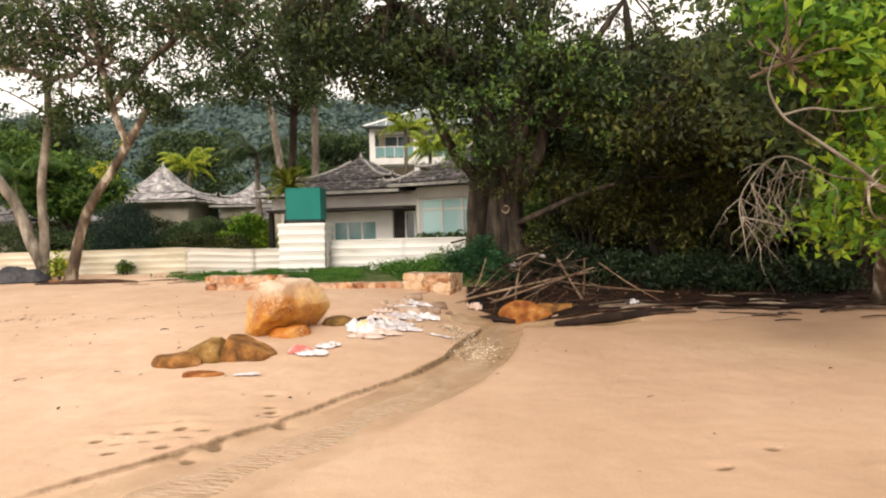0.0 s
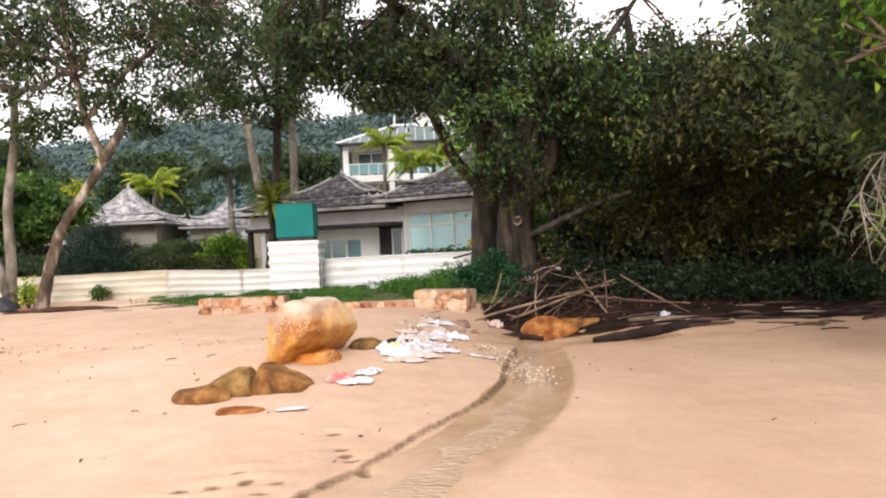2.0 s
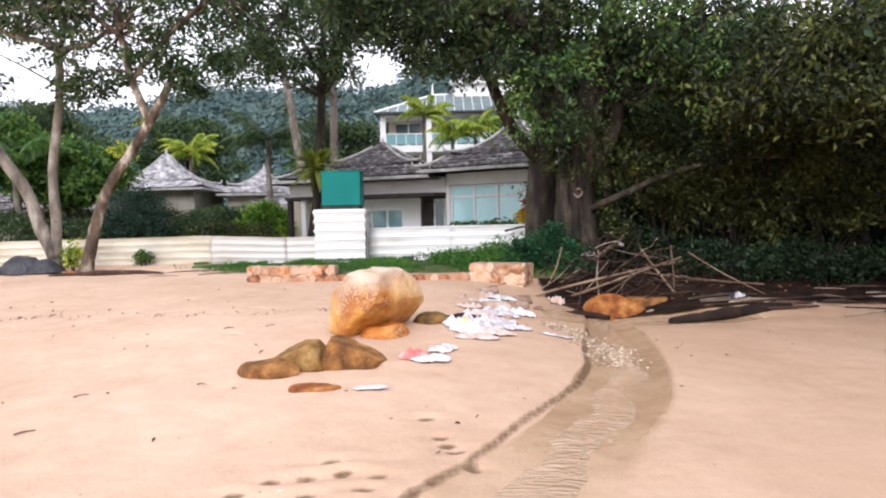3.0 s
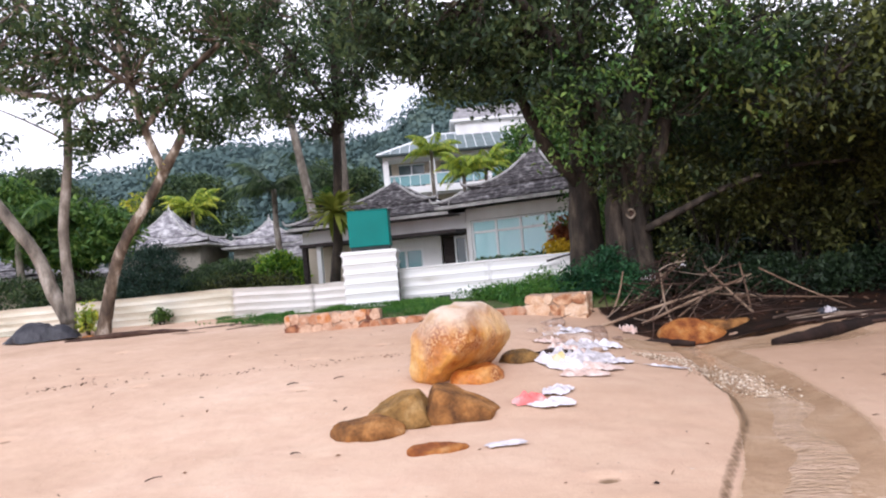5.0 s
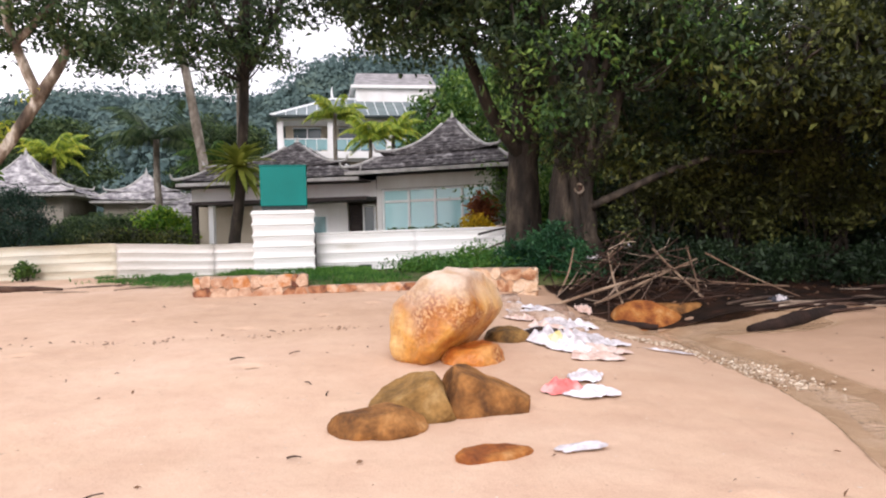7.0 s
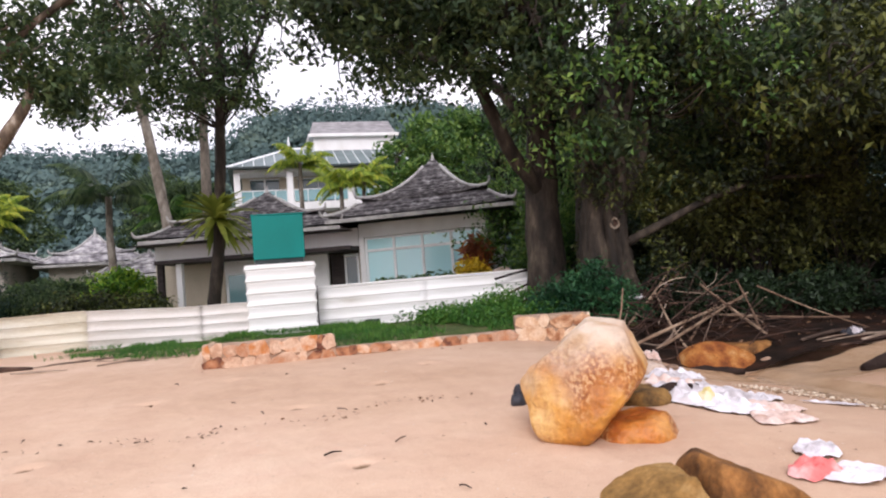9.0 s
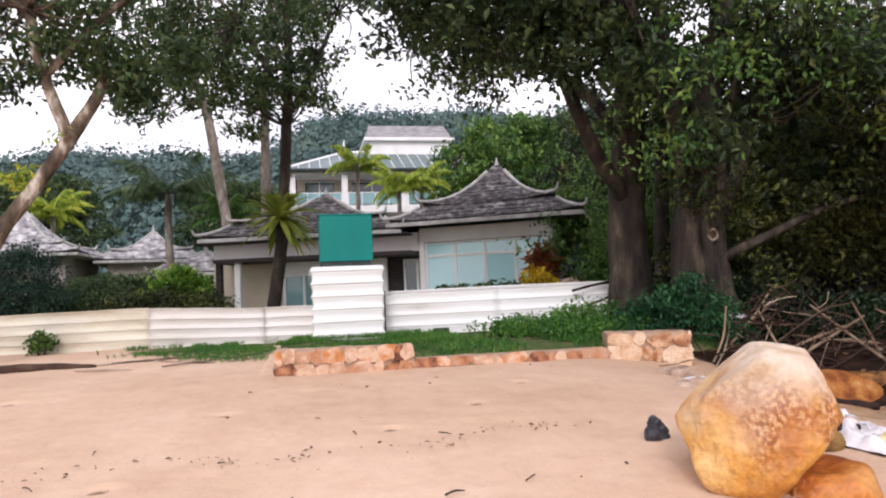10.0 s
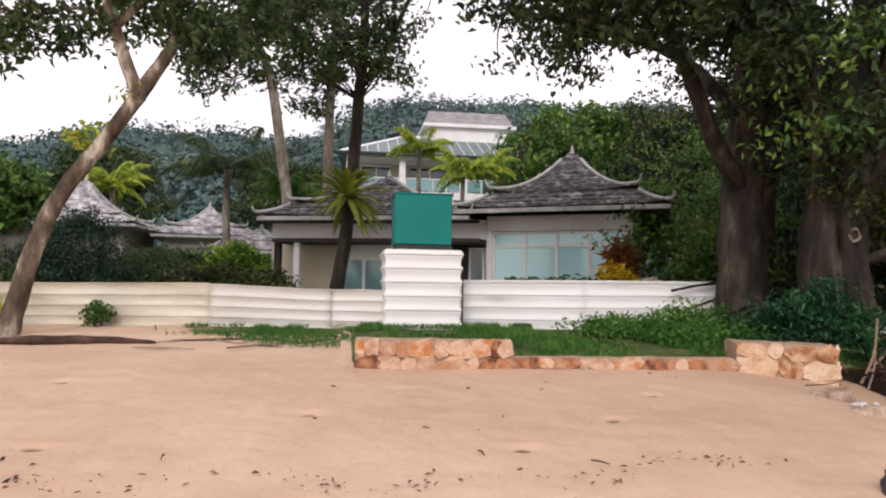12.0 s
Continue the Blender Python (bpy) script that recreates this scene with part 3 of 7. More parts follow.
def make_ground():
    xs, ys = axis(-11, 7.5, 0.043, (-420, 420)), axis(2.0, 20.5, 0.043, (-260, 420))
    X, Y = np.meshgrid(xs, ys)
    Z = land(X, Y)
    near = (np.abs(X) < 14) & (Y < 24) & (Y > -2)
    flat = np.stack([X[near], Y[near]], 1)
    sd, _ = stream_distance(flat[:, 0], flat[:, 1])
    bump = np.array([0.020 * noise.noise((a * 0.9, b * 0.9, 0)) + 0.009 * noise.noise((a * 3.7, b * 3.7, 3)) + 0.006 * noise.noise((a * 8, b * 8, 5)) for a, b in flat])
    ripples = np.array([0.0007 * math.sin(b * 34 + a * 12 + 5 * noise.noise((a * 2, b * 2, 1))) * noise.noise((a * 1.3, b * 1.3, 8)) for a, b in flat])
    rough_bank = np.array([0.07 * noise.noise((a * 2.1, b * 2.1, 9)) for a, b in flat]) * ((flat[:, 0] > 1.2) & (flat[:, 1] > 14.2))
    Z[near] += np.where(sd < 0.95, bump * 0.35 + ripples, bump) + rough_bank
    # trampled hollows and old footprints in the dry sand
    for fx, fy in FOOTPRINTS:
        Z -= 0.034 * np.exp(-(((X - fx) / 0.10) ** 2 + ((Y - fy) / 0.06) ** 2)) - 0.014 * np.exp(-(((X - fx) / 0.2) ** 2 + ((Y - fy - 0.1) / 0.07) ** 2))
    nx, ny = len(xs), len(ys)
    v = np.stack([X, Y, Z], 2).reshape(-1, 3)
    i = np.arange((ny - 1) * nx).reshape(ny - 1, nx)[:, :-1].reshape(-1)
    quads = np.stack([i, i + 1, i + nx + 1, i + nx], 1)
    me = bpy.data.meshes.new("ground")
    me.vertices.add(len(v))
    me.vertices.foreach_set("co", v.reshape(-1))
    me.loops.add(len(quads) * 4)
    me.loops.foreach_set("vertex_index", quads.reshape(-1).astype(np.int32))
    me.polygons.add(len(quads))
    me.polygons.foreach_set("loop_start", np.arange(0, len(quads) * 4, 4, dtype=np.int32))
    me.polygons.foreach_set("loop_total", np.full(len(quads), 4, dtype=np.int32))
    x, y = v[:, 0], v[:, 1]
    sd, side = stream_distance(x, y)
    wob = 0.05 * np.sin(x * 2.1 + y * 1.3) + 0.02 * np.sin(x * 4.7 - y * 3.9)
    wet = np.where(side < 0, smooth(1.05, 0.92, sd + wob), smooth(1.65, 0.65, sd + wob)) * smooth(14.4, 13.6, y) * (0.50 + 0.50 * smooth(5.8, 8.4, y))
    wide = 0.046 / np.interp(y, [-2, 0.4, 2.4, 3.9, 5, 6.1, 7, 8, 14], [1.2, 1, 0.85, 0.7, 0.58, 0.5, 0.44, 0.4, 0.3])
    # Shade painted as a dark line under the cut bank, then in footprints.
    painted_shade = np.where(side < 0, (0.62 + 0.26 * smooth(7.5, 9.5, y)) * np.exp(-((sd - 0.965 - wob) / wide) ** 2), 0.0) * smooth(13, 11, y) * smooth(3.2, 5.2, y)
    for fx, fy in FOOTPRINTS:
        painted_shade = np.maximum(painted_shade, 0.80 * np.exp(-(((x - fx) / 0.09) ** 2 + ((y - fy) / 0.05) ** 2)))
    pool = np.exp(-((((x - 1.9) / 2.0) ** 2 + ((y - 12.65) / 1.0) ** 2) ** 2))
    wet = np.maximum(wet, pool * smooth(13.9, 13.3, y))
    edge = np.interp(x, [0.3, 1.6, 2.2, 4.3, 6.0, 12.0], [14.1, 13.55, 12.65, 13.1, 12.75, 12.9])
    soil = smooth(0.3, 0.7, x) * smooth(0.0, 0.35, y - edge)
    turf = smooth(1.8, 0.8, x) * np.where(x > -5.25, smooth(15.5, 15.62, y), smooth(18.4, 19.4, y) * smooth(-9.0, -6.5, x) + smooth(20.5, 21, y))
    wood = np.maximum(smooth(44, 52, y), smooth(12, 15, x) * smooth(15, 18, y))
    # First term paints tree shade over the right-hand sand; second is moist sand.
    moist_and_shade = smooth(-2.8, 1.8, x + 0.12 * (y - 8)) * 0.62 + 0.38 * smooth(9, 12, y) * smooth(-0.6, 1.0, x)
    for name, vals in (("moist_and_shade", moist_and_shade), ("wet", wet), ("painted_shade", painted_shade), ("soil", soil), ("turf", turf), ("wood", wood)):
        at = me.attributes.new(name, "FLOAT", "POINT")
        at.data.foreach_set("value", np.clip(vals, 0, 1).astype(np.float32))
    me.materials.append(ground_material())
    me.update(calc_edges=True)
    me.shade_smooth()
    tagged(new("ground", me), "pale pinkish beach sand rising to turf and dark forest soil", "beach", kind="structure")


make_ground()


def water_material():
    m = surface("stream_water", [(0.3, (0.40, 0.265, 0.15)), (0.6, (0.52, 0.36, 0.235))], scale=3, rough=0.07, fine=50, fine_amount=0.1, bump=1.0, bump_scale=13, bump_depth=0.05,
                stretch=(0.8, 2.2, 1), spec=1.0)
    return m


WATER = water_material()


def make_stream():
    """A thin sheet of running water along the middle of the wet channel, rippled across its flow."""
    pts = [Vector((x, y, 0)) for x, y in STREAM]
    rows, verts, faces = [], [], []
    for i in range(len(pts) - 1):
        for s in range(22):
            t = s / 22
            p0, p1, p2, p3 = pts[max(i - 1, 0)], pts[i], pts[i + 1], pts[min(i + 2, len(pts) - 1)]
            p = 0.5 * (2 * p1 + (p2 - p0) * t + (2 * p0 - 5 * p1 + 4 * p2 - p3) * t * t + (3 * p1 - p0 - 3 * p2 + p3) * t ** 3)
            rows.append((p, STREAM_HALF[i] + (STREAM_HALF[i + 1] - STREAM_HALF[i]) * t))
    n = 13
    for i, (p, h) in enumerate(rows):
        d = (rows[min(i + 1, len(rows) - 1)][0] - rows[max(i - 1, 0)][0]).normalized()
        side = Vector((d.y, -d.x, 0))
        shift, wid = 0.3 * h * noise.noise((i * 0.06, 1, 2)), h * (0.42 + 0.28 * noise.noise((i * 0.09, 4, 4)) + 0.10 * noise.noise((i * 0.4, 2, 4)))
        for k in range(n):
            f = 2 * k / (n - 1) - 1
            q = p + side * (shift + wid * f)
            z = float(land(q.x, q.y)) + 0.012 - 0.022 * abs(f) ** 3 + 0.0007 * math.sin(q.y * 40 + q.x * 13 + 5 * noise.noise((q.x * 2, q.y * 2, 1))) * noise.noise((q.x * 2, q.y * 2, 6))
            verts.append((q.x, q.y, z))
    for i in range(len(rows) - 1):
        for k in range(n - 1):
            a = i * n + k
            faces.append((a, a + 1, a + n + 1, a + n))
    tagged(part("water", mesh_of("water", verts, faces, True), WATER), "shallow clear rivulet running over wet sand", "stream", kind="structure")


make_stream()

# ---- corrugated sheet fence ----
PITCH = 0.237
RIB = [(0.0, 0.016), (0.007, 0.058), (0.034, 0.060), (0.078, 0.026), (0.150, 0.022), (0.205, 0.034), (0.232, 0.044)]


def rib_profile(height):
    out, z = [], 0.0
    while z < height:
        for dz, off in RIB:
            if z + dz <= height:
                out.append((z + dz, off))
        z += PITCH
    out.append((height, out[-1][1]))
    return out


def fence_sheet(p0, p1, h0, h1, material, parent, wave=0.012, seed=0.0):
    """One long sheet laid with its ribs level, from p0 to p1 (x, y, z of its foot), with its own sag and dents."""
    p0, p1 = Vector(p0), Vector(p1)
    d = p1 - p0
    flat = Vector((d.x, d.y, 0)).normalized()
    out = Vector((flat.y, -flat.x, 0))
    n = max(4, int(d.length / 0.16))
    prof = rib_profile(1.0)
    verts, faces = [], []
    for layer in (0, 1):
        for i in range(n + 1):
            t = i / n
            p = p0 + d * t
            h = h0 + (h1 - h0) * t + 0.012 * noise.noise((t * 3.1, seed, 2))
            for z, off in prof:
                w = wave * noise.noise((p.x * 1.3, z * 1.7, seed)) + 0.004 * noise.noise((p.x * 6, z * 6, seed + 4))
                verts.append(p + out * (off + w - 0.007 * layer) + Vector((0, 0, z * h)))
    m, k = len(prof), (n + 1) * len(prof)
    for i in range(n):
        for j in range(m - 1):
            a = i * m + j
            faces.append((a, a + m, a + m + 1, a + 1))
            faces.append((k + a, k + a + 1, k + a + m + 1, k + a + m))
    for i in range(n):
        for j in (0, m - 1):
            a = i * m + j
            faces.append((a, k + a, k + a + m, a + m))
    for j in range(m - 1):
        for i in (0, n):
            a = i * m + j
            faces.append((a, a + 1, k + a + 1, k + a))
    return part("sheet", mesh_of("sheet", verts, faces, True), material, parent)


left_fence = base("sheet_metal_fence", "weathered cream corrugated sheet fence standing on the beach sand", "fence", kind="structure")
for (a, b, h0, h1, mt) in (((-5.66, 20.06, 0.50), (-4.60, 19.93, 0.48), 0.75, 0.76, FADED_SHEET), ((-7.78, 20.40, 0.53), (-5.60, 20.02, 0.50), 0.79, 0.74, FADED_SHEET),
                           ((-11.0, 20.62, 0.53), (-7.72, 20.38, 0.53), 0.76, 0.80, CREAM_SHEET), ((-14.6, 21.0, 0.50), (-10.95, 20.66, 0.53), 0.78, 0.76, CREAM_SHEET),
                           ((-19.5, 21.5, 0.48), (-14.55, 20.97, 0.50), 0.78, 0.78, CREAM_SHEET), ((-25.5, 22.2, 0.48), (-19.45, 21.47, 0.48), 0.78, 0.78, CREAM_SHEET)):
    fence_sheet(a, b, h0, h1, mt, left_fence, seed=a[0])
for px, py in ((-5.62, 20.13), (-7.75, 20.50), (-10.97, 20.74), (-14.57, 21.1), (-19.48, 21.6)):
    part("post", tube_mesh("post", [(px, py, 0.3), (px, py, 0.8), (px, py, 1.26)], [0.035, 0.035, 0.033], 8, 0.02), DARK_WOOD, left_fence)
right_fence = base("sheet_metal_fence", "white corrugated sheet fence above the grassy bank", "fence", kind="structure")
fence_sheet((-3.42, 20.05, 0.50), (-1.15, 19.38, 0.52), 0.93, 0.92, WHITE_SHEET, right_fence, seed=31)
fence_sheet((-1.20, 19.41, 0.52), (1.02, 18.76, 0.58), 0.925, 0.86, WHITE_SHEET, right_fence, seed=37)
part("capping", tube_mesh("capping", [(-3.42, 20.03, 1.425), (-1.2, 19.38, 1.445), (1.0, 18.74, 1.445)], [0.018, 0.018, 0.018], 6, 0.05), WHITE_SHEET, right_fence)
for px, py in ((-3.3, 20.12), (-1.2, 19.5), (0.98, 18.86)):
    part("post", tube_mesh("post", [(px, py, 0.3), (px, py, 0.8), (px, py, 1.38)], [0.035, 0.035, 0.033], 8, 0.02), DARK_WOOD, right_fence)


def sheet_pillar():
    """A square pillar clad in the same ribbed sheet, mitred at its corners."""
    x0, x1, y0, y1, z0, h = -4.655, -3.435, 19.375, 20.55, 0.42, 1.52
    th = base("sheet_clad_pillar", "white corrugated-metal-clad square pillar in the beach fence", "pillar", pose(0, 0, 0), kind="")
    prof = rib_profile(h)
    corners = [((x0, y0), (-1, -1)), ((x1, y0), (1, -1)), ((x1, y1), (1, 1)), ((x0, y1), (-1, 1))]
    for s in range(4):
        (a, da), (b, db) = corners[s], corners[(s + 1) % 4]
        verts, faces, n = [], [], 8
        for i in range(n + 1):
            t = i / n
            for z, off in prof:
                off += 0.006 * noise.noise((t * 3, z * 2.5, s * 7.0))
                lean = 0.02 * (z / h) ** 4
                ax, ay, bx, by = a[0] + da[0] * (off + lean), a[1] + da[1] * (off + lean), b[0] + db[0] * (off + lean), b[1] + db[1] * (off + lean)
                verts.append((ax + (bx - ax) * t, ay + (by - ay) * t, z0 + z))
        m = len(prof)
        for i in range(n):
            for j in range(m - 1):
                q = i * m + j
                faces.append((q, q + m, q + m + 1, q + 1))
        part("sheet", mesh_of("sheet", verts, faces, True), WHITE_SHEET, th)
    part("top_plate", box(x0 - 0.03, x1 + 0.03, y0 - 0.03, y1 + 0.03, z0 + h - 0.02, z0 + h + 0.004, 0.003), WHITE_SHEET, th)
    part("corner_pole", tube_mesh("corner_pole", [(-3.37, 19.33, 0.4), (-3.37, 19.33, 1.0), (-3.365, 19.33, 1.45)], [0.014, 0.014, 0.014], 6, 0.02), DARK_WOOD, th, "thin dark corner pole")


sheet_pillar()


def teal_box():
    th = base("utility_box", "plain teal-green painted box standing on the white pillar", "box", pose(0, 0, 0))
    # Black block put in for the shaded gap under the box.
    part("plinth", box(-4.50, -3.56, 19.62, 20.4, 1.944, 2.05, 0.006), DARK_EDGE, th, "black block standing for the shaded gap")
    part("body", box(-4.53, -3.53, 19.58, 20.42, 2.05, 2.925, 0.015), TEAL, th)
    part("lid", box(-4.545, -3.515, 19.565, 20.435, 2.925, 2.95, 0.006), TEAL, th)


teal_box()

# ---- houses behind the fence ----
def pagoda_roof(cx, cy, hx, hy, tiers, parent, tile, cap, lip=0.05):
    """A tiled roof in tiers. Each tier runs from z0, half-sizes (sx, sy), to z1, (ex, ey), sagging as temple roofs do; its courses step like tiles."""
    for z0, sx, sy, z1, ex, ey, sag, horn in tiers:
        n = max(4, int((z1 - z0) / 0.105))
        rings = []
        for i in range(n + 1):
            t = i / n
            zz = z0 + (z1 - z0) * (t + sag * (t * t - t))
            rings.append((sx + (ex - sx) * t, sy + (ey - sy) * t, zz))
        verts, faces = [], []
        seg = max(24, min(84, int(2 * sx / 0.075)))

        def ring(ax, ay, z, up, row):
            """One course: ribs of barrel tiles run up the slope, each tile a little out of line."""
            k = len(verts)
            for s in range(4):
                for j in range(seg):
                    f = 2 * j / seg - 1
                    c = [(f * ax, -ay), (ax, f * ay), (-f * ax, ay), (-ax, -f * ay)][s]
                    along = f * (ax if s % 2 == 0 else ay)
                    wave = 0.030 * abs(math.sin(math.pi * along / 0.30)) + 0.020 * noise.noise((round(along / 0.30) * 1.7, row * 2.3, s * 5.0))
                    verts.append((cx + c[0], cy + c[1], z + up * abs(f) ** 5 + wave * (1 - abs(f) ** 8)))
            return k
        rows = []
        for i, (ax, ay, z) in enumerate(rings):
            lift = horn * (1 - i / n) ** 2
            rows.append(ring(ax, ay, z + lip, lift, i))
            if i < n:
                bx, by, bz = rings[i + 1]
                rows.append(ring(bx + 0.005, by + 0.005, bz, horn * (1 - (i + 1) / n) ** 2, i))
        tot = 4 * seg
        for r0, r1 in zip(rows, rows[1:]):
            for j in range(tot):
                faces.append((r0 + j, r0 + (j + 1) % tot, r1 + (j + 1) % tot, r1 + j))
        faces.append(tuple(rows[-1] + j for j in range(tot)))
        faces.append(tuple(rows[0] + j for j in reversed(range(tot))))
        part("roof", mesh_of("roof", verts, faces), tile, parent)
        fas = box(cx - sx - 0.02, cx + sx + 0.02, cy - sy - 0.02, cy + sy + 0.02, z0 - 0.10, z0 + 0.02, 0.01)
        if horn < 0.2 or sx > 2.2:
            part("fascia", fas, cap, parent)
        for qx, qy in ((-1, -1), (1, -1), (1, 1), (-1, 1)):
            pts, rad = [], []
            for i in range(0, n + 1, max(1, n // 5)):
                ax, ay, z = rings[i]
                pts.append((cx + qx * ax, cy + qy * ay, z + 0.05 + horn * (1 - i / n) ** 2))
                rad.append(0.055)
            first = pts[0]
            pts.insert(0, (first[0] + qx * 0.09, first[1] + qy * 0.09, first[2] + 0.01 + horn * 0.3))
            pts.insert(0, (first[0] + qx * 0.13, first[1] + qy * 0.13, first[2] + 0.10 + horn * 0.8))
            rad = [0.022, 0.045] + rad
            part("hip_ridge", tube_mesh("hip_ridge", pts, rad, 7, 0.08), cap, parent)


def finial(x, y, z, s, parent, material):
    verts, faces, seg = [], [], 10
    prof = [(0.16, -0.1), (0.17, 0.02), (0.10, 0.06), (0.13, 0.13), (0.07, 0.19), (0.09, 0.26), (0.04, 0.33), (0.012, 0.50)]
    for r, h in prof:
        for k in range(seg):
            a = 2 * math.pi * k / seg
            verts.append((x + r * s * math.cos(a), y + r * s * math.sin(a), z + h * s))
    for i in range(len(prof) - 1):
        for k in range(seg):
            a, b = i * seg + k, i * seg + (k + 1) % seg
            faces.append((a, b, b + seg, a + seg))
    faces.append(tuple((len(prof) - 1) * seg + k for k in range(seg)))
    part("finial", mesh_of("finial", verts, faces, True), material, parent)


HOUSE = pose(-1.0, 27.2, 0, 0, 0, -18)


def glazed_front(th, u0, u1, z0, z1, v, cols, transom, pane_mat, name="window"):
    """A framed glass front: frame, mullions, a transom and each pane."""
    f = 0.06
    win = part(name, box(u0 - f, u1 + f, v - 0.05, v + 0.05, z1, z1 + f, 0.008), FRAME_WHITE, th)
    part("sill", box(u0 - f, u1 + f, v - 0.08, v + 0.06, z0 - 0.07, z0, 0.008), FRAME_WHITE, win)
    step = (u1 - u0) / cols
    for i in range(cols + 1):
        x = u0 + i * step
        part("mullion", box(x - 0.046, x + 0.046, v - 0.05, v + 0.05, z0, z1, 0.006), FRAME_WHITE, win)
    if transom:
        part("transom", box(u0, u1, v - 0.042, v + 0.042, transom - 0.045, transom + 0.045, 0.005), FRAME_WHITE, win)
    for i in range(cols):
        a, b = u0 + i * step + 0.047, u0 + (i + 1) * step - 0.047
        part("pane", box(a, b, v - 0.006, v + 0.006, z0 + 0.002, (transom - 0.046) if transom else z1 - 0.002), pane_mat, win)
        if transom:
            part("pane", box(a, b, v - 0.006, v + 0.006, transom + 0.046, z1 - 0.002), pane_mat, win)
    return win


def pavilion():
    th = base("pavilion_house", "white garden pavilion with glazed front and tiered grey tiled roof", "house", pose(-1.0, 27.2, 0, 0, 0, -28))
    part("plinth", box(-0.45, 4.0, -0.35, 4.6, 0.2, 0.72, 0.02), PLASTER, th)
    part("front_wall", box(-0.30, 3.85, -0.06, 0.16, 2.96, 3.52, 0.01), PLASTER, th, "white wall band over the windows")
    for a, b in ((-0.30, -0.13), (3.66, 3.85)):
        part("pier", box(a, b, -0.10, 0.2, 0.72, 2.96, 0.01), PLASTER, th)
    part("side_wall", box(-0.30, -0.13, 0.2, 4.4, 0.72, 3.52), PLASTER, th)
    part("side_wall", box(3.66, 3.85, 0.2, 4.4, 0.72, 3.52), PLASTER, th)
    part("back_wall", box(-0.13, 3.66, 4.2, 4.4, 0.72, 3.52), BEIGE, th)
    part("ceiling", box(-0.13, 3.66, 0.2, 4.2, 3.40, 3.5), PLASTER, th)
    part("curtain", box(-0.08, 3.62, 0.35, 0.37, 0.75, 2.9), PLASTER, th, "pale drawn curtain")
    glazed_front(th, -0.10, 3.62, 0.80, 2.88, 0.02, 4, 2.52, GLASS_PALE)
    pagoda_roof(1.9, 1.75, 2.9, 2.9, [(3.50, 2.92, 2.75, 3.98, 2.12, 2.0, 0.35, 0.10), (4.02, 2.06, 1.92, 5.42, 0.14, 0.12, 0.85, 0.16)], th, TILE_GREY, RIDGE)
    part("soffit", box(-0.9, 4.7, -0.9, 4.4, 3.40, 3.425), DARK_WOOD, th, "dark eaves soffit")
    finial(1.9, 1.75, 5.46, 0.62, th, RIDGE)
    part("step", box(-0.1, 3.6, -0.9, -0.37, 0.3, 0.6, 0.02), PLASTER, th)


pavilion()


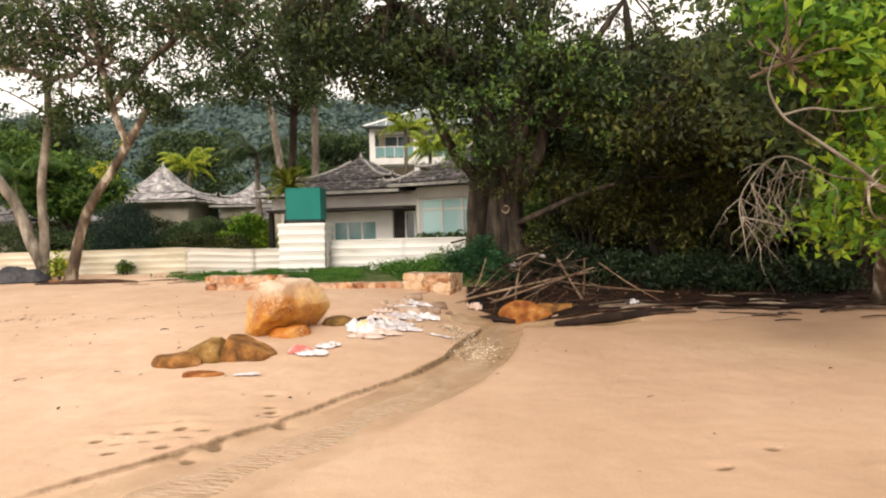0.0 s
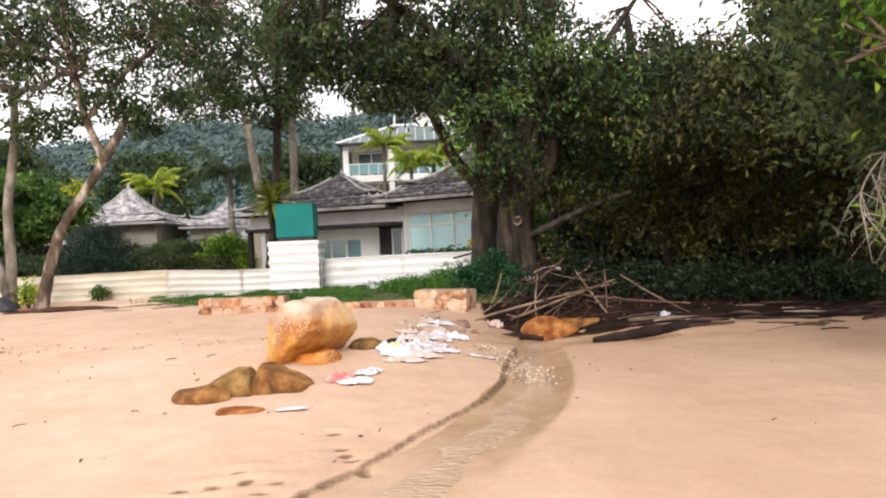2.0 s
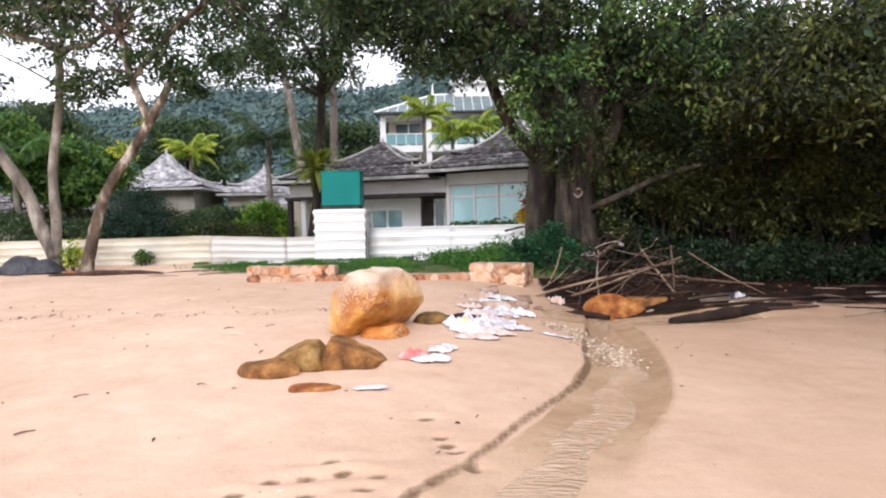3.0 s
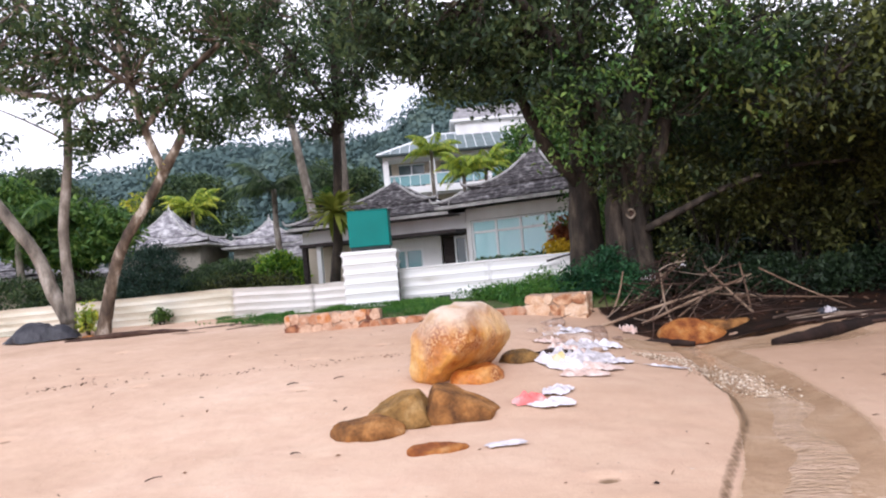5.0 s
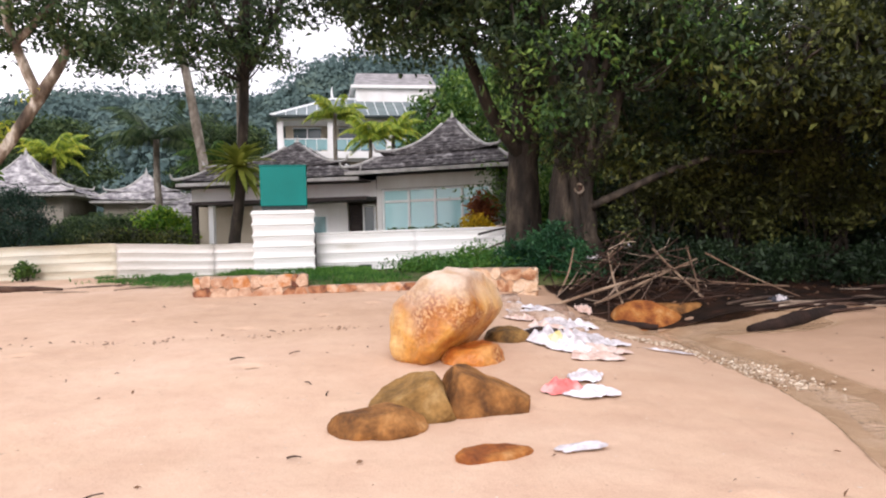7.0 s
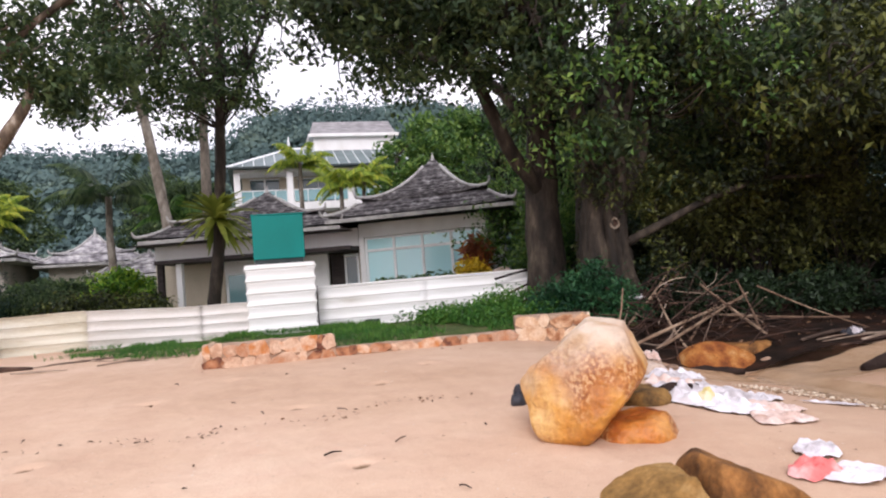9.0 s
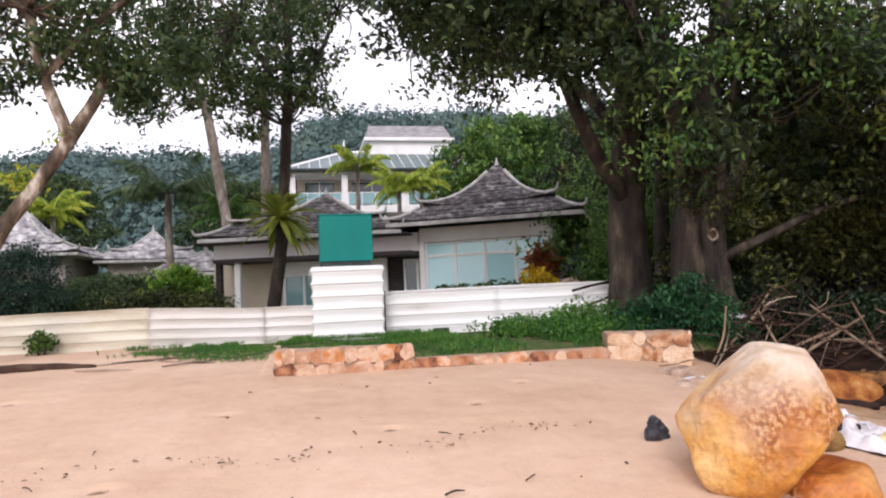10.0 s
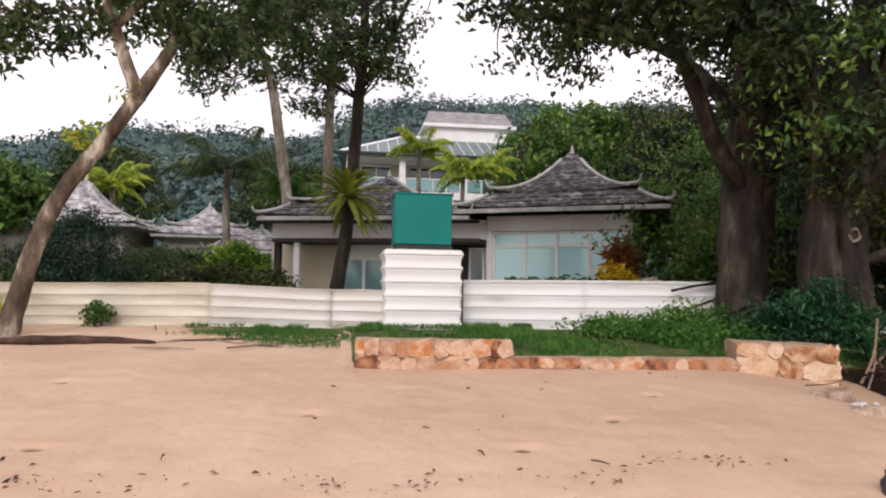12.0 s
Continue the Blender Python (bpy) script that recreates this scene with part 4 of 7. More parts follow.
def porch_house():
    th = base("porch_house", "white low house with dark flat porch and grey tiled roof", "house", HOUSE)
    part("plinth", box(-7.2, -0.47, -1.1, 5.8, 0.2, 0.72, 0.02), PLASTER, th)
    part("upper_wall", box(-7.0, -0.33, 0.0, 0.2, 2.72, 3.30, 0.01), PLASTER, th)
    part("wall", box(-2.05, -1.35, 0.0, 0.2, 0.72, 2.72, 0.01), PLASTER, th)
    part("wall", box(-7.0, -4.75, 0.0, 0.2, 0.72, 2.72, 0.01), BEIGE, th)
    part("low_wall", box(-4.75, -2.05, 0.0, 0.2, 0.72, 0.95, 0.01), PLASTER, th)
    part("lintel", box(-4.75, -2.05, 0.0, 0.2, 2.16, 2.72, 0.01), PLASTER, th)
    part("lintel", box(-1.35, -0.33, 0.0, 0.2, 2.50, 2.72, 0.01), DARK_WOOD, th)
    part("side_wall", box(-7.0, -6.8, 0.2, 5.6, 0.72, 3.3), PLASTER, th)
    part("back_wall", box(-6.8, -0.5, 5.4, 5.6, 0.72, 3.3), BEIGE, th)
    part("side_wall", box(-0.52, -0.33, 0.2, 5.6, 0.72, 3.3), BEIGE, th)
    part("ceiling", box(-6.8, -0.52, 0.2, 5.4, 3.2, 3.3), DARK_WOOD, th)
    glazed_front(th, -4.70, -2.10, 1.0, 2.10, 0.1, 4, 0, GLASS_TEAL)
    part("curtain", box(-4.6, -3.0, 0.4, 0.42, 0.95, 2.1), PLASTER, th, "pale curtain behind the glass")
    door = part("door", box(-1.28, -0.86, 0.08, 0.12, 0.74, 2.48, 0.005), DARK_WOOD, th, "dark open doorway leaf")
    part("door_frame", box(-0.84, -0.78, 0.05, 0.13, 0.74, 2.48, 0.005), FRAME_WHITE, door)
    part("door_frame", box(-0.44, -0.38, 0.05, 0.13, 0.74, 2.48, 0.005), FRAME_WHITE, door)
    part("door_frame", box(-0.78, -0.44, 0.05, 0.13, 2.40, 2.48, 0.005), FRAME_WHITE, door)
    part("pane", box(-0.775, -0.445, 0.085, 0.095, 0.8, 2.39), GLASS_DARK, door)
    part("porch_roof", box(-6.45, -0.36, -1.25, -0.02, 2.55, 2.67, 0.01), DARK_WOOD, th, "flat dark porch roof")
    for u in (-6.35, -5.75):
        part("porch_post", box(u - 0.09, u + 0.09, -1.1, -0.92, 0.72, 2.548, 0.01), PLASTER if u > -6 else DARK_WOOD, th)
    pagoda_roof(-3.95, 2.55, 3.6, 3.6, [(3.34, 3.2, 3.3, 3.80, 2.55, 2.4, 0.25, 0.10), (3.84, 2.50, 2.35, 5.0, 0.12, 0.10, 0.8, 0.12)], th, TILE_GREY, RIDGE)
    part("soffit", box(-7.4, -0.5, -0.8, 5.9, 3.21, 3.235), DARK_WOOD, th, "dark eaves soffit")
    finial(-3.95, 2.55, 5.02, 0.62, th, RIDGE)


porch_house()


def hut(name, cx, cy, half, z_eave, z_apex, wall_mat, turn=0.0, label=""):
    th = base(name, label or "small garden hut with pale sagging tiled roof", "house", pose(cx, cy, 0, 0, 0, turn))
    w = half * 0.78
    for x0, x1, y0, y1 in ((-w, w, -w, -w + 0.18), (-w, w, w - 0.18, w), (-w, -w + 0.18, -w + 0.18, w - 0.18), (w - 0.18, w, -w + 0.18, w - 0.18)):
        part("wall", box(x0, x1, y0, y1, 0.3, z_eave), wall_mat, th)
    glazed_front(th, -w * 0.5, w * 0.1, 1.2, 2.4, -w - 0.02, 2, 0, GLASS_DARK)
    pagoda_roof(0, 0, half, half, [(z_eave, half, half, z_eave + 0.38, half * 0.74, half * 0.74, 0.25, 0.12), (z_eave + 0.42, half * 0.72, half * 0.72, z_apex, 0.12, 0.12, 0.95, 0.10)], th, TILE_PALE, RIDGE)
    finial(0, 0, z_apex + 0.02, 0.85, th, RIDGE)


hut("garden_hut", -17.06, 40.1, 3.05, 3.72, 5.75, GREY_WALL, 0, "grey-walled hut with pale pyramid tile roof behind the hedge")
hut("garden_hut", -11.9, 41.3, 2.3, 3.45, 4.85, GREY_WALL, 8, "hut with pale curved tile roof beside the palms")
hut("garden_hut", -9.0, 37.6, 1.7, 2.65, 3.6, PLASTER, -14, "low white hut with pale tile roof")
hut("garden_hut", -24.5, 39.0, 3.6, 2.65, 4.2, BEIGE, -10, "beige hut with low pale roof among trees")


def upper_building():
    """A white three-storey building on the slope, with columned balconies and a pale hipped roof."""
    th = base("hillside_building", "white three-storey building with columned balconies and pale roof", "house", pose(-0.6, 45.6, 0.27) @ Matrix.Scale(0.8, 4))
    part("core", box(-5.6, 9.5, 2.2, 9.5, 0.6, 10.4), BEIGE, th)
    for z in (4.6, 8.0):
        part("balcony_slab", box(-6.1, 10.0, -0.15, 2.2, z - 0.55, z, 0.03), PLASTER, th)
    part("eaves_beam", box(-6.1, 10.0, -0.1, 2.2, 10.25, 10.5, 0.03), PLASTER, th)
    for x in (-5.9, -2.2, 2.2, 6.85, 9.7):
        for z0, z1 in ((0.6, 4.05), (4.6, 7.45), (8.0, 10.25)):
            part("column", box(x - 0.22, x + 0.22, -0.05, 0.4, z0, z1, 0.03), PLASTER, th)
    for z in (4.6, 8.0):
        for a, b in ((-5.65, -2.45), (-1.95, 1.95), (2.45, 6.6), (7.1, 9.45)):
            rail = part("railing", box(a, b, 0.06, 0.12, z + 0.92, z + 0.98, 0.01), FRAME_WHITE, th)
            part("pane", box(a, b, 0.085, 0.095, z + 0.12, z + 0.9), GLASS_TEAL, rail)
            for k in range(5):
                x = a + (b - a) * k / 4
                part("baluster", box(x - 0.025, x + 0.025, 0.06, 0.12, z, z + 0.92), FRAME_WHITE, rail)
    for a, b in ((-5.0, -2.9), (-1.5, 1.5), (2.8, 6.0)):
        for z in (4.7, 8.05):
            w = part("window", box(a - 0.08, b + 0.08, 2.14, 2.2, z + 2.0, z + 2.1), FRAME_WHITE, th)
            part("pane", box(a, b, 2.16, 2.19, z, z + 2.0), GLASS_DARK, w)
            part("frame", box((a + b) / 2 - 0.05, (a + b) / 2 + 0.05, 2.12, 2.155, z, z + 2.0), FRAME_WHITE, w)
    # hipped metal roof with standing seams
    e = [(-6.5, -0.6, 10.6), (10.4, -0.6, 10.6), (10.4, 10.0, 10.6), (-6.5, 10.0, 10.6)]
    r = [(-1.9, 4.0, 12.75), (6.0, 4.0, 12.75)]
    v = e + r + [(x, y, z - 0.12) for x, y, z in e]
    part("roof", mesh_of("roof", v, [(0, 1, 5, 4), (1, 2, 5), (2, 3, 4, 5), (3, 0, 4), (0, 6, 7, 1), (1, 7, 8, 2), (2, 8, 9, 3), (3, 9, 6, 0), (6, 9, 8, 7)]), ROOF_TEAL, th)
    for i in range(22):
        x = -6.2 + i * 0.76
        if x > 10.2:
            break
        t = min(1.0, max(0.05, (x + 6.5) / 4.6)) if x < -1.9 else (1.0 if x < 6 else max(0.05, (10.4 - x) / 4.4))
        part("roof_seam", tube_mesh("roof_seam", [(x, -0.6, 10.63), (x, -0.6 + 2.3 * t, 10.63 + 1.075 * t), (x, -0.6 + 4.6 * t, 10.63 + 2.15 * t)], [0.03, 0.03, 0.03], 5, 0.0), FRAME_WHITE, th)
    for a, b in ((e[0], r[0]), (e[1], r[1]), (r[0], r[1])):
        part("ridge", tube_mesh("ridge", [a, tuple((p + q) / 2 for p, q in zip(a, b)), b], [0.11, 0.11, 0.11], 6, 0.02), FRAME_WHITE, th)
    part("spire", tube_mesh("spire", [(-1.9, 4.0, 12.7), (-1.92, 4.0, 13.2), (-1.9, 4.0, 13.75)], [0.12, 0.09, 0.02], 6, 0.02), FRAME_WHITE, th)
    # Dark strip that paints the shadow line under the eaves.
    part("eaves_shadow", box(-6.6, 10.5, -0.72, -0.60, 10.44, 10.60, 0.02), DARK_EDGE, th, "dark strip standing for the shadow along the eaves")
    part("roof_tower", box(0.0, 6.4, 3.4, 9.2, 12.0, 13.5, 0.04), PLASTER, th)
    part("tower_band", box(-0.4, 6.8, 3.0, 9.6, 13.5, 13.75, 0.03), PLASTER, th)
    tv = [(-0.2, 3.2, 13.75), (6.6, 3.2, 13.75), (6.6, 9.4, 13.75), (-0.2, 9.4, 13.75), (0.1, 4.2, 14.95), (6.2, 4.2, 14.95), (6.2, 8.2, 14.95), (0.1, 8.2, 14.95)]
    part("tower_roof", mesh_of("tower_roof", tv, [(0, 1, 5, 4), (1, 2, 6, 5), (2, 3, 7, 6), (3, 0, 4, 7), (4, 5, 6, 7), (3, 2, 1, 0)]), TOWER_ROOF, th)


upper_building()

# ---- rocks ----
def rock(name, x, y, z, size, seed, material, label, cuts=(), sub=4, rough=0.09, turn=0.0, category="rock", group=""):
    """A worn rock: a ball cut by flat faces, then roughened. size: half lengths; cuts: (normal, distance) in units of the half lengths. (x, y, z) is its foot."""
    bm = bmesh.new()
    bmesh.ops.create_icosphere(bm, subdivisions=sub, radius=1.0)
    planes = [(Vector(n).normalized(), d) for n, d in cuts]
    for v in bm.verts:
        p = v.co.copy()
        for n, d in planes:
            over = p.dot(n) - d
            if over > 0:
                p -= n * over * 0.93
        q = Vector((p.x * size[0], p.y * size[1], p.z * size[2]))
        s = sum(size) / 3
        k = noise.noise(q / s * 1.1 + Vector((seed, 0, 0))) * 1.6 + noise.noise(q / s * 2.7 + Vector((0, seed, 0))) * 0.7 + noise.noise(q / s * 7 + Vector((0, 0, seed))) * 0.28
        v.co = q + v.co.normalized() * k * rough * s
    me = bpy.data.meshes.new(name)
    bm.to_mesh(me)
    bm.free()
    me.shade_smooth()
    ob = part(name, me, material)
    ob.matrix_world = pose(x, y, z, 0, 0, turn)
    return tagged(ob, label, category, group)


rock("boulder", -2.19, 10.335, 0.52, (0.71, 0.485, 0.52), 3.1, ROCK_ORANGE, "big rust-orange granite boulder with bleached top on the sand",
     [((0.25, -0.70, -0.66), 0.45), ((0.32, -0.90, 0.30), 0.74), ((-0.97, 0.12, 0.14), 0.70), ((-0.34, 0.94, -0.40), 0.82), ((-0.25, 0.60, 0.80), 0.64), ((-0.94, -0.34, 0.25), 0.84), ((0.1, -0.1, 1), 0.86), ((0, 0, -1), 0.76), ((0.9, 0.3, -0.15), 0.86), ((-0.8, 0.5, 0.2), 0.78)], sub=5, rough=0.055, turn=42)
rock("slab_rock", -2.04, 10.02, 0.20, (0.30, 0.26, 0.15), 8.2, SLAB_ORANGE, "flat rust-orange rock slab wedged under the boulder", [((0, 0, 1), 0.7), ((1, -0.6, 0.2), 0.8)], rough=0.10)
rock("dark_rock", -1.50, 10.8, 0.20, (0.26, 0.22, 0.17), 5.5, ROCK_BROWN, "dark brown rock lying behind the boulder", [((0, 0, 1), 0.7)], rough=0.12)
rock("brown_rock", -3.0, 8.40, 0.12, (0.30, 0.19, 0.125), 1.7, ROCK_RED, "low brown stone half buried in sand", [((0, 0, 1), 0.75), ((-1, -0.5, 0.3), 0.78), ((1, -0.4, 0.5), 0.8)], rough=0.09, group="three brown stones")
rock("brown_rock", -2.71, 8.70, 0.17, (0.32, 0.27, 0.21), 4.4, ROCK_BROWN, "rounded grey-brown stone on the sand", [((1, -0.1, 0.32), 0.58), ((-0.7, -0.2, 0.9), 0.60), ((0, -1, 0.3), 0.75), ((0.1, 0, 1), 0.84)], sub=5, rough=0.07, group="three brown stones")
rock("brown_rock", -2.25, 8.74, 0.17, (0.38, 0.28, 0.24), 9.3, ROCK_RED, "wedge-shaped reddish brown stone leaning on its neighbour", [((0.60, -0.1, 0.8), 0.38), ((-1, -0.1, 0.30), 0.74), ((0.1, -1, 0.2), 0.66), ((1, -0.3, 0), 0.8)], sub=5, rough=0.06, group="three brown stones")
rock("flat_stone", -2.44, 7.78, 0.085, (0.23, 0.11, 0.055), 6.6, ROCK_RUST, "flat yellow-brown stone chip sunk in sand", [((0, 0, 1), 0.6)], sub=3, rough=0.14, turn=14)
rock("orange_rock", 1.72, 14.15, -0.15, (0.60, 0.42, 0.34), 6.3, ROCK_RUST, "smooth rust-orange rock under the driftwood", [((0, -1, 0.6), 0.75), ((0.8, 0, 0.8), 0.75)], rough=0.045)
rock("orange_rock", 2.35, 14.35, -0.04, (0.50, 0.34, 0.20), 4.1, ROCK_RED, "flat tan rock beside the driftwood", [((0, 0, 1), 0.65)], rough=0.06)
rock("pebble", 2.28, 13.78, -0.13, (0.13, 0.09, 0.06), 3.6, MORTAR, "small pale stone at the stream", [], sub=3)
rock("broken_brick", -10.0, 17.55, 0.50, (0.17, 0.13, 0.12), 2.2, ROCK_RUST, "broken reddish brick lying on the sand", [((0, 0, 1), 0.7), ((1, 0, 0), 0.8), ((-1, 0, 0), 0.8), ((0, -1, 0), 0.8)], sub=3, rough=0.05)
for i, (sx, sy, s) in enumerate(((-0.55, 12.4, 0.34), (-0.2, 12.8, 0.28), (-0.9, 12.3, 0.24), (-0.05, 13.5, 0.28), (-0.6, 14.0, 0.26), (-0.3, 12.75, 0.16), (-0.85, 12.7, 0.17), (-0.1, 12.3, 0.13), (-0.7, 13.3, 0.19), (-0.2, 13.4, 0.15), (-1.05, 13.1, 0.14), (0.15, 12.9, 0.12), (-0.45, 11.6, 0.12))):
    rock("rubble_stone", sx, sy, float(land(sx, sy)) + s * 0.06, (s * 0.85, s * 0.7, s * 0.42), 11 + i * 1.7, ROCK_PALE, "pale broken rubble stone among rags", [((0.2, 0, 1), 0.55), ((1, 0.3, 0.2), 0.6), ((-0.7, -0.6, 0.2), 0.65), ((0, -1, 0.3), 0.7)], sub=4, rough=0.09,
         turn=i * 47.0, group="rubble by the stream")


# ---- the low rubble wall, stone by stone ----
def rubble_wall(p0, p1, z0a, z0b, z1a, z1b, thick, name, label, seed, course=0.16, stuff=None):
    th = base(name, label, "wall", kind="structure")
    p0, p1 = Vector((*p0, 0)), Vector((*p1, 0))
    d = p1 - p0
    u = d.normalized()
    out = Vector((u.y, -u.x, 0))
    verts, n = [], 14
    core_f = []
    for i in range(n + 1):
        t = i / n
        p, lo, hi = p0 + d * t, z0a + (z0b - z0a) * t - 0.25, z1a + (z1b - z1a) * t
        hi += 0.015 * noise.noise((t * 9, seed, 0))
        for off, z in ((-0.0, lo), (0.0, hi - 0.02), (-0.06, hi), (-thick + 0.06, hi), (-thick, hi - 0.02), (-thick, lo)):
            q = p + out * (off - 0.012)
            verts.append((q.x, q.y, z))
    for i in range(n):
        for j in range(6):
            a, b = i * 6 + j, i * 6 + (j + 1) % 6
            core_f.append((a, a + 6, b + 6, b))
    core_f += [tuple(range(6)), tuple(n * 6 + j for j in reversed(range(6)))]
    part("mortar_core", mesh_of("mortar_core", verts, core_f), MORTAR, th)
    rnd = random.Random(seed)
    ln = d.length

    def stone(cs, cz, w, h, face, normal, dep):
        """One irregular stone: a jittered six-cornered face, rounded towards the joint."""
        k = 7
        ring = []
        for a in range(k):
            ang = 2 * math.pi * (a + rnd.uniform(-0.42, 0.42)) / k
            sq = 1 / max(abs(math.cos(ang)), abs(math.sin(ang))) ** 0.95
            ring.append((math.cos(ang) * w * 0.5 * sq * rnd.uniform(0.84, 1.10), math.sin(ang) * h * 0.5 * sq * rnd.uniform(0.84, 1.10)))
        vs, fs = [], []
        for sc, o in ((1.02, -0.02), (1.0, dep * 0.7), (0.945, dep)):
            for a, b in ring:
                q = face + u * (cs + a * sc) + normal * (o + rnd.uniform(-0.004, 0.004)) + Vector((0, 0, cz + b * sc))
                vs.append(q)
        for r in (0, 1):
            for j in range(k):
                fs.append((r * k + j, r * k + (j + 1) % k, (r + 1) * k + (j + 1) % k, (r + 1) * k + j))
        fs.append(tuple(2 * k + j for j in range(k)))
        me = mesh_of("stone", vs, fs)
        part("stone", me, stuff or STONE, th)
    height = max(z1a - z0a, z1b - z0b) + 0.05
    rows = max(1, round(height / course))
    edges = [0.0] + [k / rows + rnd.uniform(-0.10, 0.10) / rows for k in range(1, rows)] + [1.0]
    for f0, f1 in zip(edges, edges[1:]):
        s = rnd.uniform(-0.12, 0.0)
        while s < ln:
            w = course * rnd.uniform(0.55, 2.1)
            mid = min(max(s + w / 2, w / 2), ln - w / 2)
            t = mid / ln
            lo, hi = z0a + (z0b - z0a) * t - 0.05, z1a + (z1b - z1a) * t + rnd.uniform(-0.01, 0.02)
            a, b = lo + (hi - lo) * f0, lo + (hi - lo) * f1
            stone(mid, (a + b) / 2, w * 1.13, (b - a) * 1.10, p0, out, rnd.uniform(0.010, 0.026))
            s += w
    return th


rubble_wall((-5.23, 15.27), (-3.50, 15.24), 0.42, 0.37, 0.735, 0.715, 0.42, "stone_wall_1", "low rubble stone wall of orange and pink stones", 5)
rubble_wall((-3.50, 15.27), (-0.86, 15.16), 0.36, 0.28, 0.53, 0.525, 0.36, "stone_wall_2", "lower run of rubble stone wall with pale capping", 9)
rubble_wall((-0.86, 15.20), (0.16, 14.86), 0.26, 0.16, 0.715, 0.70, 0.62, "stone_wall_3", "raised rubble stone block at the wall's end", 13, 0.17, STONE_PALE)
rubble_wall((0.16, 14.86), (0.42, 15.60), 0.10, 0.22, 0.70, 0.66, 0.5, "stone_wall_4", "return of the rubble stone block into the bank", 17, 0.18, STONE_PALE)

# ---- trees and shrubs ----
def tree(name, label, stems, blobs, clusters, per, spread, size, bark, leaf, twigs=40, twig_r=0.012, twig_len=1.2, droop=0.15, shell=0.5, extra=()):
    """stems: (points, radii) of the trunk first and then its limbs; blobs: ellipsoids that its foliage fills. Twigs reach from the limbs' ends into the leaf clusters."""
    th = base(name, label, "tree", pose(*stems[0][0][0]))
    inv = Matrix.Translation(-Vector(stems[0][0][0]))
    for i, (pts, rad) in enumerate(stems):
        me = tube_mesh("trunk" if i == 0 else "limb", pts, rad, 12 if rad[0] > 0.15 else 8, 0.09)
        me.transform(inv)
        part("trunk" if i == 0 else "limb", me, bark, th)
    p, cc = crown_points(blobs, clusters, per, spread, shell)
    ends = [Vector(s[0][k]) for s in stems for k in range(len(s[0]) // 2, len(s[0]))]
    data = ([], [])
    for c in cc[RNG.choice(len(cc), min(twigs, len(cc)), replace=False)]:
        c = Vector(c)
        e = min(ends, key=lambda q: (q - c).length)
        if (c - e).length > twig_len * 2.3:
            continue
        mid = (c + e) / 2 + Vector(RNG.normal(size=3)) * 0.18
        tube([e, mid, c], [twig_r * 2.6, twig_r * 1.5, twig_r * 0.6], 5, 0.05, True, data)
    if data[0]:
        me = mesh_of("branchwork", *data, smooth=True)
        me.transform(inv)
        tagged(part("branchwork", me, bark, th), kind="stuff")
    me = leaves("crown", p, size, droop=droop)
    me.transform(inv)
    tagged(part("crown", me, leaf, th), kind="stuff")
    for nm, pts, sz, mt in extra:
        me = leaves(nm, pts, sz, droop=droop)
        me.transform(inv)
        tagged(part(nm, me, mt, th), kind="stuff")
    return th


def shrub(name, label, blobs, clusters, per, spread, size, leaf, shell=0.6, droop=0.0, stems=6, aspect=0.45, category="shrub"):
    x, y = blobs[0][0], blobs[0][1]
    z = float(land(x, y))
    th = base(name, label, category, pose(x, y, z))
    inv = Matrix.Translation(-Vector((x, y, z)))
    p, cc = crown_points(blobs, clusters, per, spread, shell)
    keep = p[:, 2] > land(p[:, 0], p[:, 1]) + 0.02
    me = leaves("foliage", p[keep], size, droop=droop, aspect=aspect)
    me.transform(inv)
    tagged(part("foliage", me, leaf, th), kind="stuff")
    data = ([], [])
    for c in cc[:stems]:
        c = Vector(c)
        tube([(x, y, z - 0.05), Vector((x, y, z)).lerp(c, 0.5) + Vector(RNG.normal(size=3)) * 0.06, c], [0.03, 0.02, 0.008], 5, 0.05, True, data)
    if data[0]:
        me = mesh_of("branchwork", *data, smooth=True)
        me.transform(inv)
        tagged(part("branchwork", me, BARK, th), kind="stuff")
    return th


